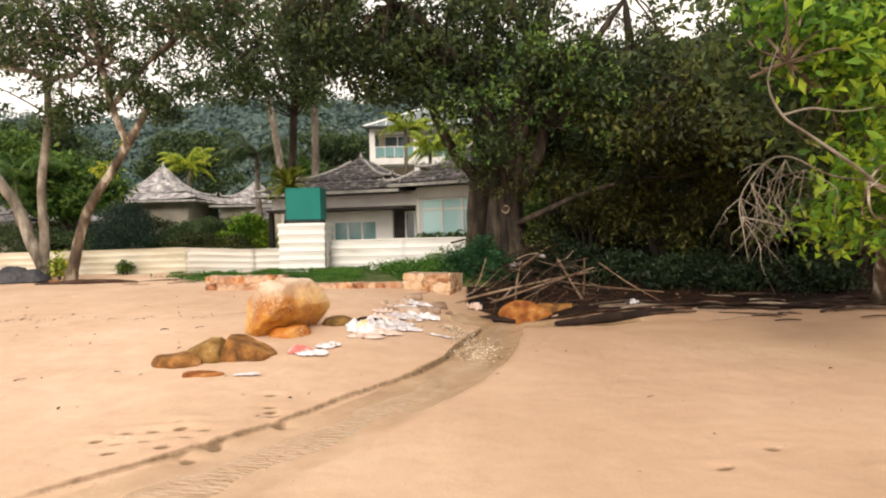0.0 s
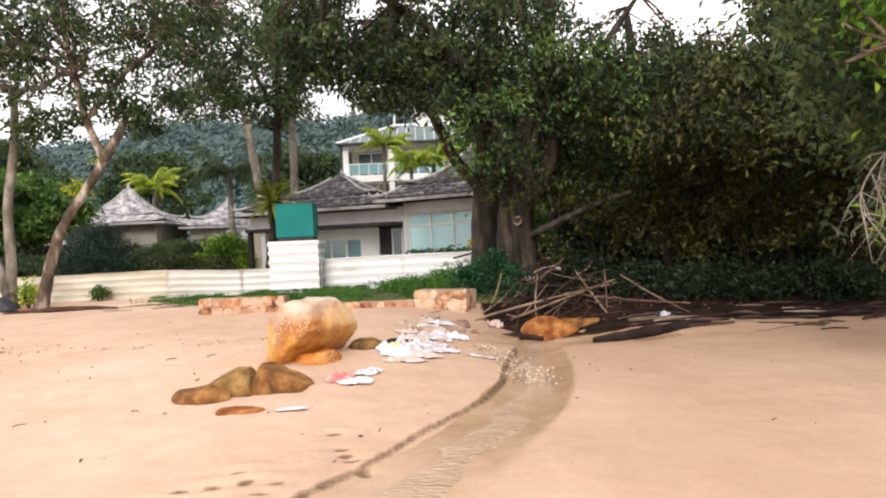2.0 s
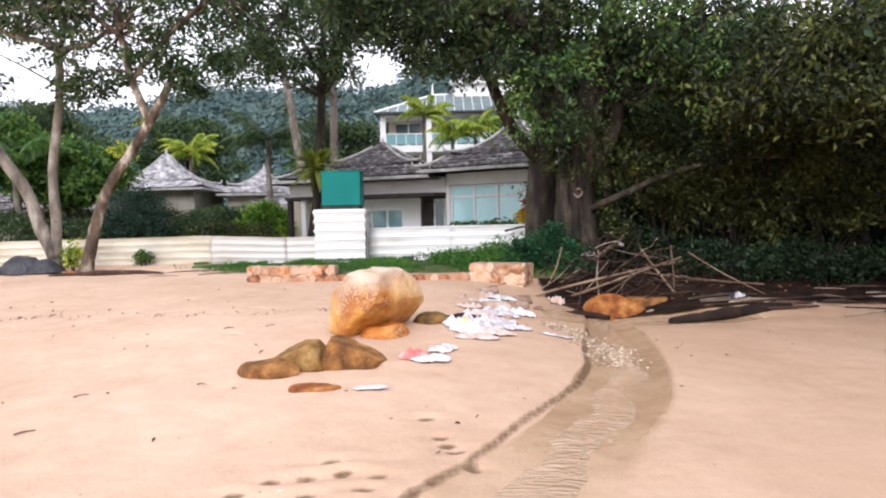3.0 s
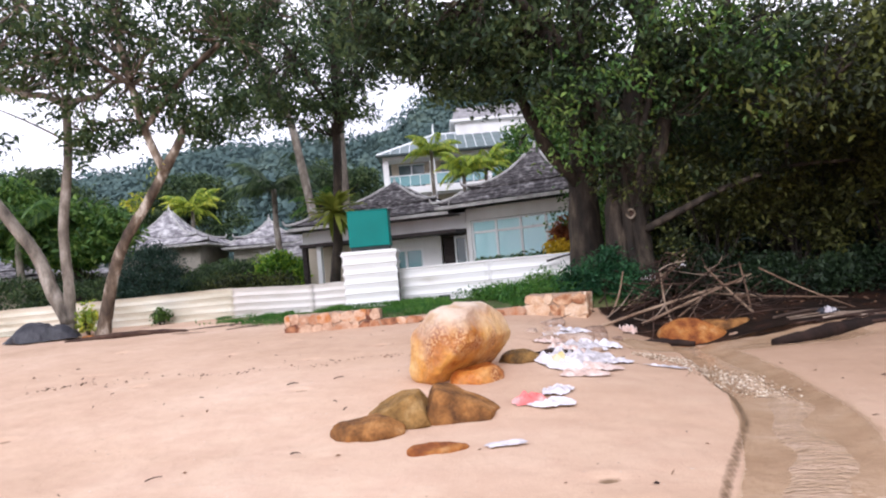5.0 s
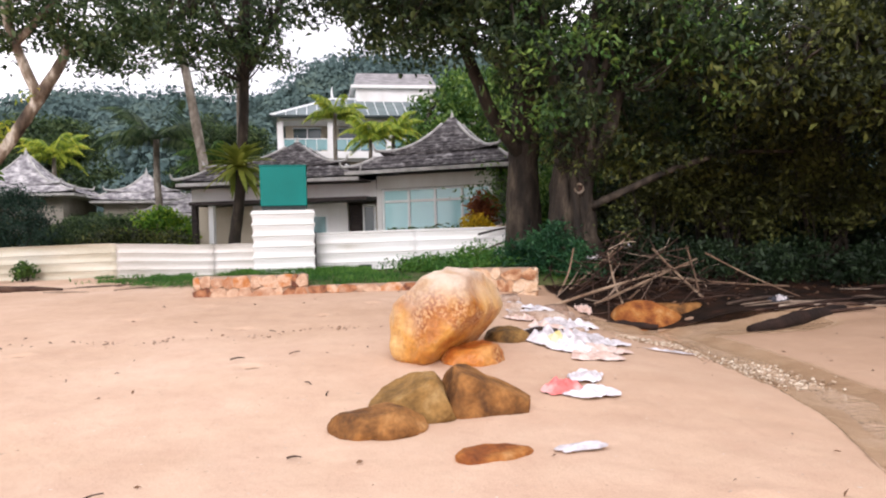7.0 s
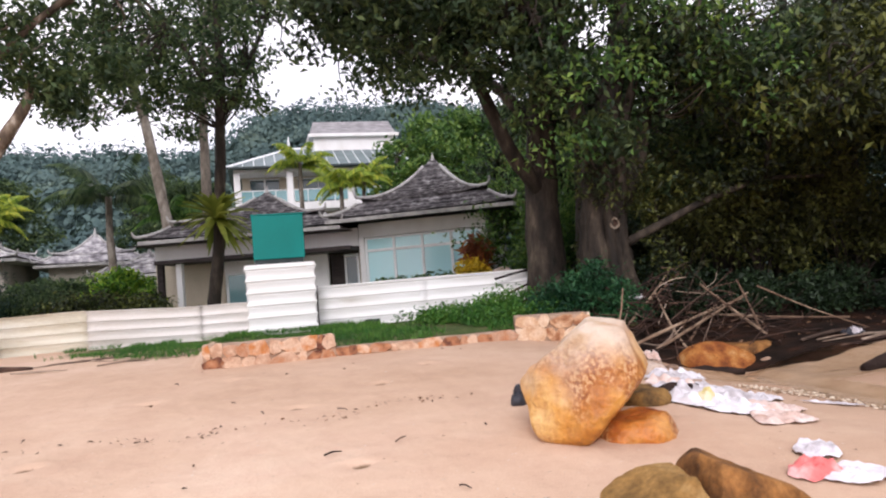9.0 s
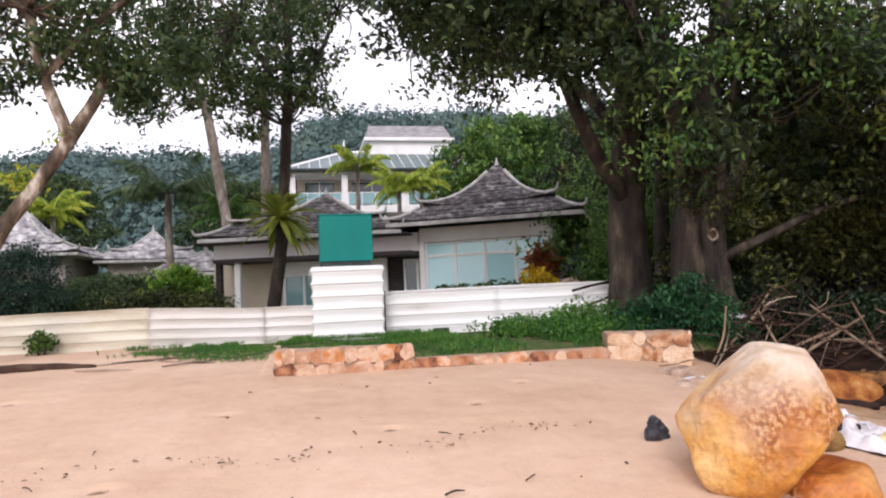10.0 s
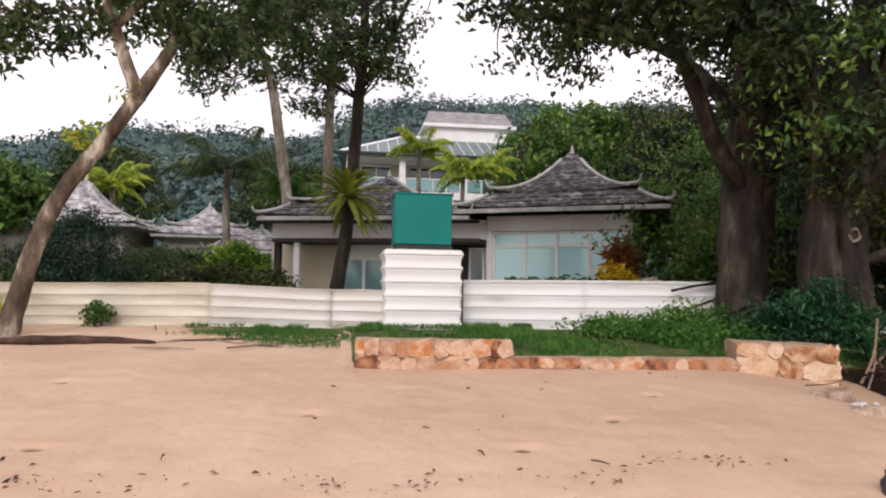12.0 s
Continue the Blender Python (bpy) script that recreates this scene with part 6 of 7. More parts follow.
# ---- the overhanging tree at the water side, with bright leaves and dead boughs ----
# shaded_leaves: the crown's inner shade is put in by a darker leaf colour.
tree("almond_tree", "beach almond tree reaching out with bright yellow-green leaves",
     [([(8.3, 13.4, 0.0), (7.9, 12.6, 1.0), (7.3, 11.6, 2.1), (6.6, 10.6, 3.1), (5.8, 9.6, 3.9), (4.9, 8.6, 4.4)], [0.20, 0.15, 0.11, 0.075, 0.045, 0.02]),
      ([(7.3, 11.6, 2.1), (6.2, 10.0, 2.4), (5.2, 8.6, 2.2), (4.6, 7.6, 2.0)], [0.06, 0.042, 0.028, 0.014]),
      ([(6.6, 10.6, 3.1), (5.4, 9.2, 3.1), (4.4, 8.0, 3.0), (3.7, 7.4, 3.2)], [0.07, 0.05, 0.03, 0.015]),
      ([(7.9, 12.6, 1.0), (6.9, 10.9, 1.3), (6.0, 9.4, 1.4), (5.3, 8.4, 1.3)], [0.07, 0.05, 0.03, 0.015])],
     [(4.85, 7.9, 2.0, 0.70, 0.55, 0.65), (5.4, 8.3, 2.9, 1.0, 0.8, 0.9), (4.5, 7.7, 3.3, 0.70, 0.6, 0.55), (5.0, 8.3, 1.55, 0.7, 0.5, 0.35), (6.3, 9.2, 2.3, 1.0, 0.8, 1.0), (5.2, 8.6, 4.0, 1.3, 1.0, 0.6), (3.9, 7.6, 3.75, 0.6, 0.6, 0.4), (6.6, 9.8, 3.6, 1.4, 1.0, 0.9)],
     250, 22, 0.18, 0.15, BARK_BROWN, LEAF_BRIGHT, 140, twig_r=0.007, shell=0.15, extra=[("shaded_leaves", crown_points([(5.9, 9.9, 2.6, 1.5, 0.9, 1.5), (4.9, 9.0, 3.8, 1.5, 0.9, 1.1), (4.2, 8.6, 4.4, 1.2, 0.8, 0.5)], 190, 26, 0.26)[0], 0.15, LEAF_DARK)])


def dead_bough():
    """A bare silvery bough with a fan of hanging twigs."""
    th = base("dead_bough", "bare silvery dead bough hanging from the overhanging tree", "branch", pose(5.2, 8.2, 1.9))
    inv = Matrix.Translation((-5.2, -8.2, -1.9))
    rnd = random.Random(4)

    def put(name, pts, rad):
        me = tube_mesh(name, pts, rad, 7, 0.12)
        me.transform(inv)
        part(name, me, BARK_PALE, th)
    put("bough", [(5.6, 8.6, 1.75), (4.6, 7.5, 2.0), (4.05, 7.0, 2.17), (3.7, 7.0, 2.42), (3.45, 7.0, 2.61), (3.32, 7.0, 2.92), (3.42, 7.0, 3.25)], [0.020, 0.017, 0.016, 0.014, 0.012, 0.009, 0.004])
    put("bough", [(3.45, 7.0, 2.61), (3.7, 6.95, 2.66), (4.0, 6.95, 2.62), (4.3, 7.0, 2.66)], [0.012, 0.010, 0.007, 0.004])
    put("bough", [(4.6, 7.5, 2.0), (4.0, 7.2, 2.05), (3.55, 7.05, 2.22), (3.28, 7.0, 2.16), (3.05, 7.0, 1.84), (3.08, 7.0, 1.5), (3.12, 7.0, 1.23)], [0.010, 0.009, 0.008, 0.007, 0.006, 0.004, 0.002])
    heads = [(3.28, 7.0, 2.16), (3.15, 7.0, 1.98), (3.05, 7.0, 1.84), (3.06, 7.0, 1.66), (3.5, 7.05, 2.2), (3.7, 7.1, 2.1)]
    for k in range(26):
        a = Vector(heads[k % len(heads)])
        tip = a + Vector((rnd.uniform(-0.34, 0.5), rnd.uniform(-0.25, 0.25), rnd.uniform(-0.75, -0.12)))
        mid = a.lerp(tip, 0.5) + Vector((rnd.uniform(-0.15, 0.15), rnd.uniform(-0.06, 0.06), rnd.uniform(-0.02, 0.10)))
        kink = mid.lerp(tip, 0.5) + Vector((rnd.uniform(-0.07, 0.07), rnd.uniform(-0.05, 0.05), rnd.uniform(-0.03, 0.05)))
        put("twig", [a, mid, kink, tip], [0.004, 0.0032, 0.0022, 0.001])
        fork = mid + Vector((rnd.uniform(-0.2, 0.2), rnd.uniform(-0.1, 0.1), rnd.uniform(-0.3, -0.02)))
        put("twig", [mid, mid.lerp(fork, 0.5), fork], [0.0026, 0.0018, 0.001])


dead_bough()

# ---- big trees, hedges and shrubs of the gardens ----
for x, y, z, r, h, mt, lab in ((4.6, 37.0, 6.2, 3.4, 3.2, LEAF_MID, "broad round garden tree behind the pavilion"), (9.0, 36.0, 5.6, 3.0, 3.4, LEAF_OLIVE, "broad green tree beside the pavilion"), (13.5, 34.0, 6.0, 3.4, 3.8, LEAF_MID, "broad green tree on the garden's edge"),
                               (-22.0, 31.0, 4.6, 2.8, 2.2, LEAF_MID, "leafy garden tree behind the beach trees"), (-17.5, 31.0, 3.8, 2.0, 1.5, LEAF_MID, "leafy garden tree beside the hut"), (-26.5, 33.0, 5.4, 3.2, 2.6, LEAF_DARK, "dark garden tree at the plot's end"), (-20.5, 52.0, 6.5, 3.4, 3.0, LEAF_DARK, "dark tree behind the huts"),
                               (-10.0, 55.0, 6.6, 3.6, 3.2, LEAF_DARK, "dark tree between huts and hillside building"), (-29.0, 48.0, 6.6, 4.0, 3.6, LEAF_DARK, "dark tree beyond the huts"), (14.0, 47.0, 8.0, 4.4, 4.6, LEAF_DARK, "dark tree beside the hillside building"), (-33.0, 38.0, 5.5, 3.2, 3.2, LEAF_DARK, "dark tree at the far garden wall")):
    g = float(land(x, y))
    clumps = [(x, y, z, r * 0.7, r * 0.6, h * 0.7)]
    for k in range(15):
        a, e = RNG.uniform(0, 2 * math.pi), RNG.uniform(-0.55, 1.2)
        q = r * RNG.uniform(0.24, 0.42)
        clumps.append((x + r * 0.85 * math.cos(a) * math.cos(e), y + r * 0.7 * math.sin(a) * math.cos(e), z + h * 0.9 * math.sin(e), q, q, q * 0.75))
    tree("garden_tree", lab, [([(x, y, g - 0.1), (x + 0.1, y, g + z * 0.3), (x, y, z)], [0.26, 0.2, 0.08]), ([(x, y, g + z * 0.35), (x - r * 0.4, y, z), (x - r * 0.7, y, z + h * 0.4)], [0.12, 0.08, 0.03])],
         clumps, 330, 30, 0.30, 0.30, BARK, mt, 40, 0.02, 2.0, shell=0.6)
for blobs, n, size, mt, lab in (([(-11.2, 23.6, 1.65, 1.1, 1.0, 1.2)], 330, 0.085, LEAF_CLIPPED, "dark rounded clipped bush behind the fence"),
                               ([(-9.4, 24.2, 1.15, 0.9, 0.8, 0.7), (-10.0, 25.0, 1.3, 1.0, 0.8, 0.8), (-8.4, 24.0, 1.1, 0.7, 0.7, 0.6)], 260, 0.10, LEAF_DARK, "loose dark green garden shrubs behind the fence"),
                               ([(-8.0, 22.6, 1.15, 1.0, 0.6, 0.65), (-7.2, 22.4, 1.0, 0.8, 0.6, 0.6), (-8.8, 22.6, 1.0, 0.7, 0.6, 0.5)], 260, 0.10, LEAF_OLIVE, "mixed green shrubs along the fence"),
                               ([(-8.8, 30.0, 1.75, 1.0, 0.8, 0.85), (-7.9, 29.7, 1.45, 0.7, 0.7, 0.65), (-9.6, 29.8, 1.3, 0.7, 0.6, 0.6)], 210, 0.17, LEAF_BRIGHT, "light green leafy shrub behind the fence"),
                               ([(-13.4, 23.6, 1.2, 1.6, 0.9, 0.8), (-15.6, 23.8, 1.3, 1.6, 1.0, 0.9), (-18.2, 24.4, 1.2, 1.6, 1.0, 0.8)], 360, 0.12, LEAF_DARK, "dark hedge behind the fence's far end"),
                               ([(4.3, 25.0, 1.6, 1.0, 0.9, 1.0), (5.2, 24.6, 1.9, 1.0, 0.9, 1.4), (3.6, 24.6, 1.2, 0.5, 0.6, 0.6)], 330, 0.12, LEAF_MID, "dense green bush beside the pavilion"),
                               ([(-12.0, 33.0, 1.6, 2.0, 1.4, 0.9), (-10.6, 31.5, 1.6, 1.4, 1.0, 1.0), (-9.6, 31.5, 1.4, 1.0, 0.8, 0.8)], 340, 0.16, LEAF_DARK, "dark shrubs before the huts"),
                               ([(-16.5, 36.0, 1.8, 2.2, 1.0, 1.0), (-20.0, 35.0, 1.8, 2.0, 1.0, 1.0)], 260, 0.18, LEAF_OLIVE, "olive shrubs before the grey hut")):
    shrub("garden_shrub", lab, blobs, n, 34, 0.14, size, mt, 0.55)
shrub("croton", "yellow and red croton shrub by the pavilion", [(1.35, 24.2, 1.55, 0.35, 0.3, 0.42), (1.65, 24.2, 1.4, 0.3, 0.3, 0.3)], 60, 16, 0.10, 0.20, LEAF_YELLOW, 0.3, aspect=0.3)
shrub("red_cordyline", "dark red strap-leaved shrub by the pavilion", [(1.75, 24.6, 2.1, 0.35, 0.3, 0.5)], 40, 12, 0.12, 0.42, LEAF_RED, 0.3, aspect=0.14)
for k in range(7):
    x = -1.0 + k * 0.33
    shrub("border_plant", "low green border plant before the glazed front", [(x, 25.6 - k * 0.1, 1.18, 0.22, 0.2, 0.42)], 22, 14, 0.09, 0.2, LEAF_MID, 0.3, aspect=0.25, stems=2)
shrub("fence_plant", "small green plant growing at the fence's foot", [(-9.54, 20.22, 0.78, 0.2, 0.16, 0.2)], 26, 12, 0.07, 0.12, LEAF_MID, 0.2, stems=3)
shrub("fence_plant", "seedling with yellow-green leaves between the tree stems", [(-10.75, 19.0, 0.85, 0.25, 0.2, 0.45)], 30, 12, 0.09, 0.13, LEAF_PALM, 0.2, stems=3)


# ---- palms ----
def frond_mesh(length, arch, width, n=22, droop=0.55):
    """One pinnate frond along +x: a bent midrib with leaflets either side."""
    data = ([], [])
    rib = [(length * t, 0, arch * t - droop * length * t * t) for t in (0, 0.25, 0.5, 0.75, 1.0)]
    tube(rib, [0.02, 0.016, 0.012, 0.008, 0.004], 5, 0.02, True, data)
    verts, faces = data
    for i in range(n):
        t = 0.15 + 0.85 * i / (n - 1)
        p = Vector((length * t, 0, arch * t - droop * length * t * t))
        ln = width * math.sin(math.pi * min(1, 0.2 + 0.8 * t)) ** 0.6 * (1.05 - 0.55 * t) + 0.05
        for s in (-1, 1):
            tip = p + Vector((ln * 0.45, s * ln * 0.8, -ln * 0.75))
            mid = p.lerp(tip, 0.5) + Vector((0, 0, ln * 0.12))
            k = len(verts)
            verts.extend([p, mid + Vector((0.05 * ln + 0.03, 0, 0.0)), tip, mid - Vector((0.05 * ln + 0.03, 0, 0.0))])
            faces.append((k, k + 1, k + 2, k + 3))
    return mesh_of("frond", verts, faces)


def palm(x, y, z_crown, length, fronds, material, label, trunk_r=0.12, seed=0):
    g = float(land(x, y))
    th = base("palm_tree", label, "palm", pose(x, y, g - 0.05))
    part("trunk", tube_mesh("trunk", [(0, 0, 0), (0.05, 0, (z_crown - g) * 0.35), (-0.03, 0, (z_crown - g) * 0.7), (0, 0, z_crown - g)], [trunk_r * 1.3, trunk_r, trunk_r * 0.9, trunk_r * 0.8], 9, 0.05), BARK_PALE, th)
    rnd = random.Random(seed)
    shapes = [frond_mesh(length, length * a, length * 0.30, droop=d) for a, d in ((1.35, 0.95), (0.95, 0.95), (0.5, 0.85))]
    for k in range(fronds):
        ob = part("frond", shapes[k % 3], material, th)
        ob.matrix_basis = pose(0, 0, z_crown - g, rnd.uniform(-12, 12), rnd.uniform(-14, 14), 360 * k / fronds + rnd.uniform(-14, 14))


palm(-2.35, 36.5, 7.3, 1.5, 15, LEAF_PALM, "slender bright yellow-green palm before the balconies", 0.11, 1)
palm(-0.95, 33.5, 5.8, 1.35, 14, LEAF_PALM, "bright yellow-green palm between the roofs", 0.10, 2)
palm(0.15, 34.5, 6.1, 1.35, 13, LEAF_PALM, "bright palm beside the pavilion roof", 0.10, 3)
palm(-17.7, 45.5, 6.5, 2.0, 20, LEAF_PALM, "bright yellow-green palm behind the hut", 0.14, 4)
palm(-10.2, 36.0, 6.0, 2.7, 18, LEAF_DARK, "dark full-crowned palm before the huts", 0.16, 5)
palm(-18.5, 29.0, 4.3, 2.3, 16, LEAF_MID, "green palm behind the beach trees", 0.15, 6)
palm(-24.0, 28.5, 4.8, 2.4, 16, LEAF_DARK, "dark palm at the garden's far end", 0.16, 7)
palm(-7.7, 34.5, 4.9, 1.5, 14, LEAF_MID, "green palm beside the porch house", 0.12, 8)


def nest_fern(x, y, z, r):
    """A bird's-nest fern: long strap leaves spreading from a trunk."""
    th = base("nest_fern", "big yellow-green strap-leaved fern growing on a trunk", "fern", pose(x, y, z))
    rnd = random.Random(3)
    for k in range(110):
        a, tilt, ln = rnd.uniform(0, 2 * math.pi), rnd.uniform(-0.55, 1.5), r * rnd.uniform(0.7, 1.05)
        d, s = Vector((math.cos(a), math.sin(a), 0)), Vector((-math.sin(a), math.cos(a), 0))
        vs, fs = [], []
        for i in range(6):
            t = i / 5
            p = d * (ln * t * math.cos(tilt * (1 - 0.3 * t))) + Vector((0, 0, ln * (t * math.sin(tilt) - 0.35 * t * t)))
            w = 0.075 * math.sin(math.pi * (0.12 + 0.84 * t))
            vs += [p - s * w + Vector((0, 0, 0.02)), p, p + s * w + Vector((0, 0, 0.02))]
        for i in range(5):
            for j in (0, 1):
                q = i * 3 + j
                fs.append((q, q + 1, q + 4, q + 3))
        part("leaf", mesh_of("leaf", vs, fs, True), LEAF_NEST, th)


nest_fern(-5.36, 23.22, 3.32, 1.02)


# ---- the forested ridge ----
def far_forest():
    """Hundreds of tree crowns over the ridge, too far and many to count."""
    n = 1900
    fx, fy = RNG.uniform(-130, 70, n), 58 + 118 * RNG.random(n) ** 1.2
    keep = (np.abs(fx - 2) > 16) | (fy > 74)
    fx, fy = fx[keep], fy[keep]
    fz = land(fx, fy)
    r = (1.5 + 3.6 * RNG.random(len(fx)) ** 1.6) * (0.8 + 0.004 * fy)
    per = 185
    d = RNG.normal(size=(len(fx), per, 3))
    d /= np.linalg.norm(d, axis=2)[:, :, None]
    d[:, :, 2] = np.abs(d[:, :, 2]) * RNG.uniform(0.55, 1.0, (len(fx), 1)) + 0.03
    lobes = np.sin(d[:, :, 0] * 5 + fx[:, None]) * np.sin(d[:, :, 1] * 5 + fy[:, None]) * np.sin(d[:, :, 2] * 6 + fx[:, None] * 3)
    rad = (0.84 + 0.22 * RNG.random((len(fx), per)) + 0.22 * lobes)[:, :, None]
    p = np.stack([fx, fy, fz - r * 0.10], 1)[:, None, :] + d * rad * r[:, None, None]
    face = d.reshape(-1, 3) + 0.35 * RNG.normal(size=(len(fx) * per, 3))
    face /= np.linalg.norm(face, axis=1)[:, None]
    me = leaves("forest", p.reshape(-1, 3), 0.72, jitter=0.6, aspect=0.75, fold=0.10, facing=face)
    ob = part("far_forest", me, LEAF_FAR_HAZED)
    tagged(ob, "dense forest covering the distant ridge, tinted blue-green for haze", "forest", kind="stuff")


far_forest()

# ---- driftwood, rags, litter ----
def driftwood_pile():
    th = base("driftwood_pile", "tangled heap of grey-brown driftwood and bamboo sticks", "driftwood", pose(1.9, 15.2, 0.1))
    inv = Matrix.Translation((-1.9, -15.2, -0.1))
    rnd = random.Random(12)

    def stick(pts, r0, r1, mt):
        me = tube_mesh("stick", pts, [0.74 * r0 + 0.74 * (r1 - r0) * i / (len(pts) - 1) for i in range(len(pts))], 7, 0.14)
        me.transform(inv)
        part("stick", me, mt, th)
    for a, b, r in (((0.22, 14.23, 0.16), (3.6, 15.55, 0.70), 0.032), ((1.0, 14.5, 0.10), (3.3, 15.3, 0.75), 0.030), ((3.02, 14.2, -0.10), (2.55, 15.5, 0.95), 0.030), ((2.9, 14.5, -0.05), (3.1, 15.3, 0.98), 0.024),
                    ((1.2, 15.9, 0.25), (2.3, 15.7, 1.15), 0.028), ((0.9, 15.4, 0.25), (2.5, 16.2, 1.25), 0.026), ((1.5, 14.1, -0.25), (1.75, 15.6, 0.9), 0.026), ((0.35, 14.6, 0.05), (2.2, 14.2, -0.02), 0.05),
                    ((0.5, 14.2, -0.08), (1.25, 13.9, -0.2), 0.055), ((1.7, 14.7, 0.15), (3.7, 16.1, 0.75), 0.024), ((2.3, 15.6, 0.5), (4.6, 14.6, 0.25), 0.028), ((3.4, 15.2, 0.85), (4.4, 14.0, 0.10), 0.02), ((0.6, 15.1, 0.2), (0.95, 15.2, 1.0), 0.02)):
        a, b = Vector(a), Vector(b)
        m = a.lerp(b, 0.5) + Vector((rnd.uniform(-0.08, 0.08), rnd.uniform(-0.05, 0.05), rnd.uniform(-0.04, 0.06)))
        stick([a, m, b], r * 1.15, r * 0.8, DARK_DRIFT if r > 0.045 else BAMBOO)
    for k in range(170):
        c = Vector((rnd.gauss(2.05, 0.80), rnd.gauss(15.25, 0.48), 0))
        hump = 1.0 * math.exp(-(((c.x - 2.1) / 1.1) ** 2 + ((c.y - 15.4) / 0.6) ** 2))
        c.z = float(land(c.x, c.y)) + 0.04 + rnd.random() * hump
        ang, el, ln = rnd.uniform(-1.4, 1.4), rnd.uniform(-0.5, 0.95), rnd.uniform(0.3, 1.2)
        d = Vector((math.cos(ang) * math.cos(el), math.sin(ang) * math.cos(el), math.sin(el))) * ln * 0.5
        a, b = c - d, c + d
        a.z, b.z = max(a.z, float(land(a.x, a.y)) + 0.02), max(b.z, float(land(b.x, b.y)) + 0.02)
        r = rnd.uniform(0.007, 0.020)
        stick([a, c + Vector((rnd.uniform(-0.06, 0.06), 0, rnd.uniform(-0.04, 0.06))), b], r, r * 0.6, DRIFT if rnd.random() < 0.18 else DARK_DRIFT)


driftwood_pile()


def log(name, pts, radii, material, label, category="log", seg=10):
    th = part(name, tube_mesh(name, pts, radii, seg, 0.16), material)
    return tagged(th, label, category)


log("drift_log", [(1.98, 11.95, -0.02), (2.5, 12.12, 0.0), (3.1, 12.45, 0.02), (3.7, 12.75, 0.03), (4.3, 13.05, 0.04)], [0.05, 0.09, 0.10, 0.09, 0.05], DARK_DRIFT, "black rotten log half sunk in the sand")
log("drift_log", [(0.55, 13.55, -0.1), (0.95, 13.35, -0.08), (1.4, 13.2, -0.12)], [0.05, 0.07, 0.04], DARK_DRIFT, "short black log at the stream's head")
log("drift_log", [(-1.35, 10.95, 0.22), (-1.1, 11.0, 0.24), (-0.85, 11.0, 0.22)], [0.05, 0.06, 0.04], DARK_DRIFT, "dark wood chunk behind the boulder")
log("drift_log", [(-10.4, 17.35, 0.50), (-9.4, 17.5, 0.54), (-8.4, 17.6, 0.53), (-7.9, 17.65, 0.50)], [0.03, 0.06, 0.055, 0.02], DARK_DRIFT, "low dark strip of driftwood on the sand")
rnd = random.Random(21)
for k in range(46):
    x, y = rnd.uniform(3.4, 9.0), rnd.gauss(13.3, 0.5)
    a, ln = rnd.uniform(-0.35, 0.35), rnd.uniform(0.4, 1.7)
    dx, dy = math.cos(a) * ln / 2, math.sin(a) * ln / 2
    r = rnd.uniform(0.012, 0.034)
    log("drift_stick", [(x - dx, y - dy, float(land(x - dx, y - dy)) + r), (x, y + rnd.uniform(-0.08, 0.08), float(land(x, y)) + r * 1.6), (x + dx, y + dy, float(land(x + dx, y + dy)) + r)], [r * 0.7, r, r * 0.5],
        DRIFT if rnd.random() < 0.45 else DARK_DRIFT, "weathered driftwood stick along the bank", "driftwood", 7)
for k in range(14):
    x, y = rnd.uniform(-8.2, -5.5), rnd.uniform(16.9, 18.6)
    a, ln = rnd.uniform(-0.9, 0.9), rnd.uniform(0.4, 1.2)
    dx, dy = math.cos(a) * ln / 2, math.sin(a) * ln / 2
    r = rnd.uniform(0.010, 0.02)
    log("fallen_twig", [(x - dx, y - dy, float(land(x - dx, y - dy)) + r), (x, y + rnd.uniform(-0.12, 0.12), float(land(x, y)) + r * 1.5), (x + dx, y + dy, float(land(x + dx, y + dy)) + r)], [r * 0.6, r, r * 0.4],
        DRIFT, "dry fallen twig at the turf's edge", "twig", 6)
for pts in ([(0.15, 18.78, 1.30), (0.5, 18.70, 1.38), (0.95, 18.58, 1.46)], [(0.35, 18.6, 1.0), (0.65, 18.5, 1.12), (1.0, 18.4, 1.28)], [(-0.4, 17.4, 0.62), (0.25, 17.6, 0.85), (0.8, 17.6, 1.1)]):
    log("leaning_branch", pts, [0.028, 0.022, 0.03], DARK_DRIFT, "dark dead branch leaning on the white fence", "branch", 7)


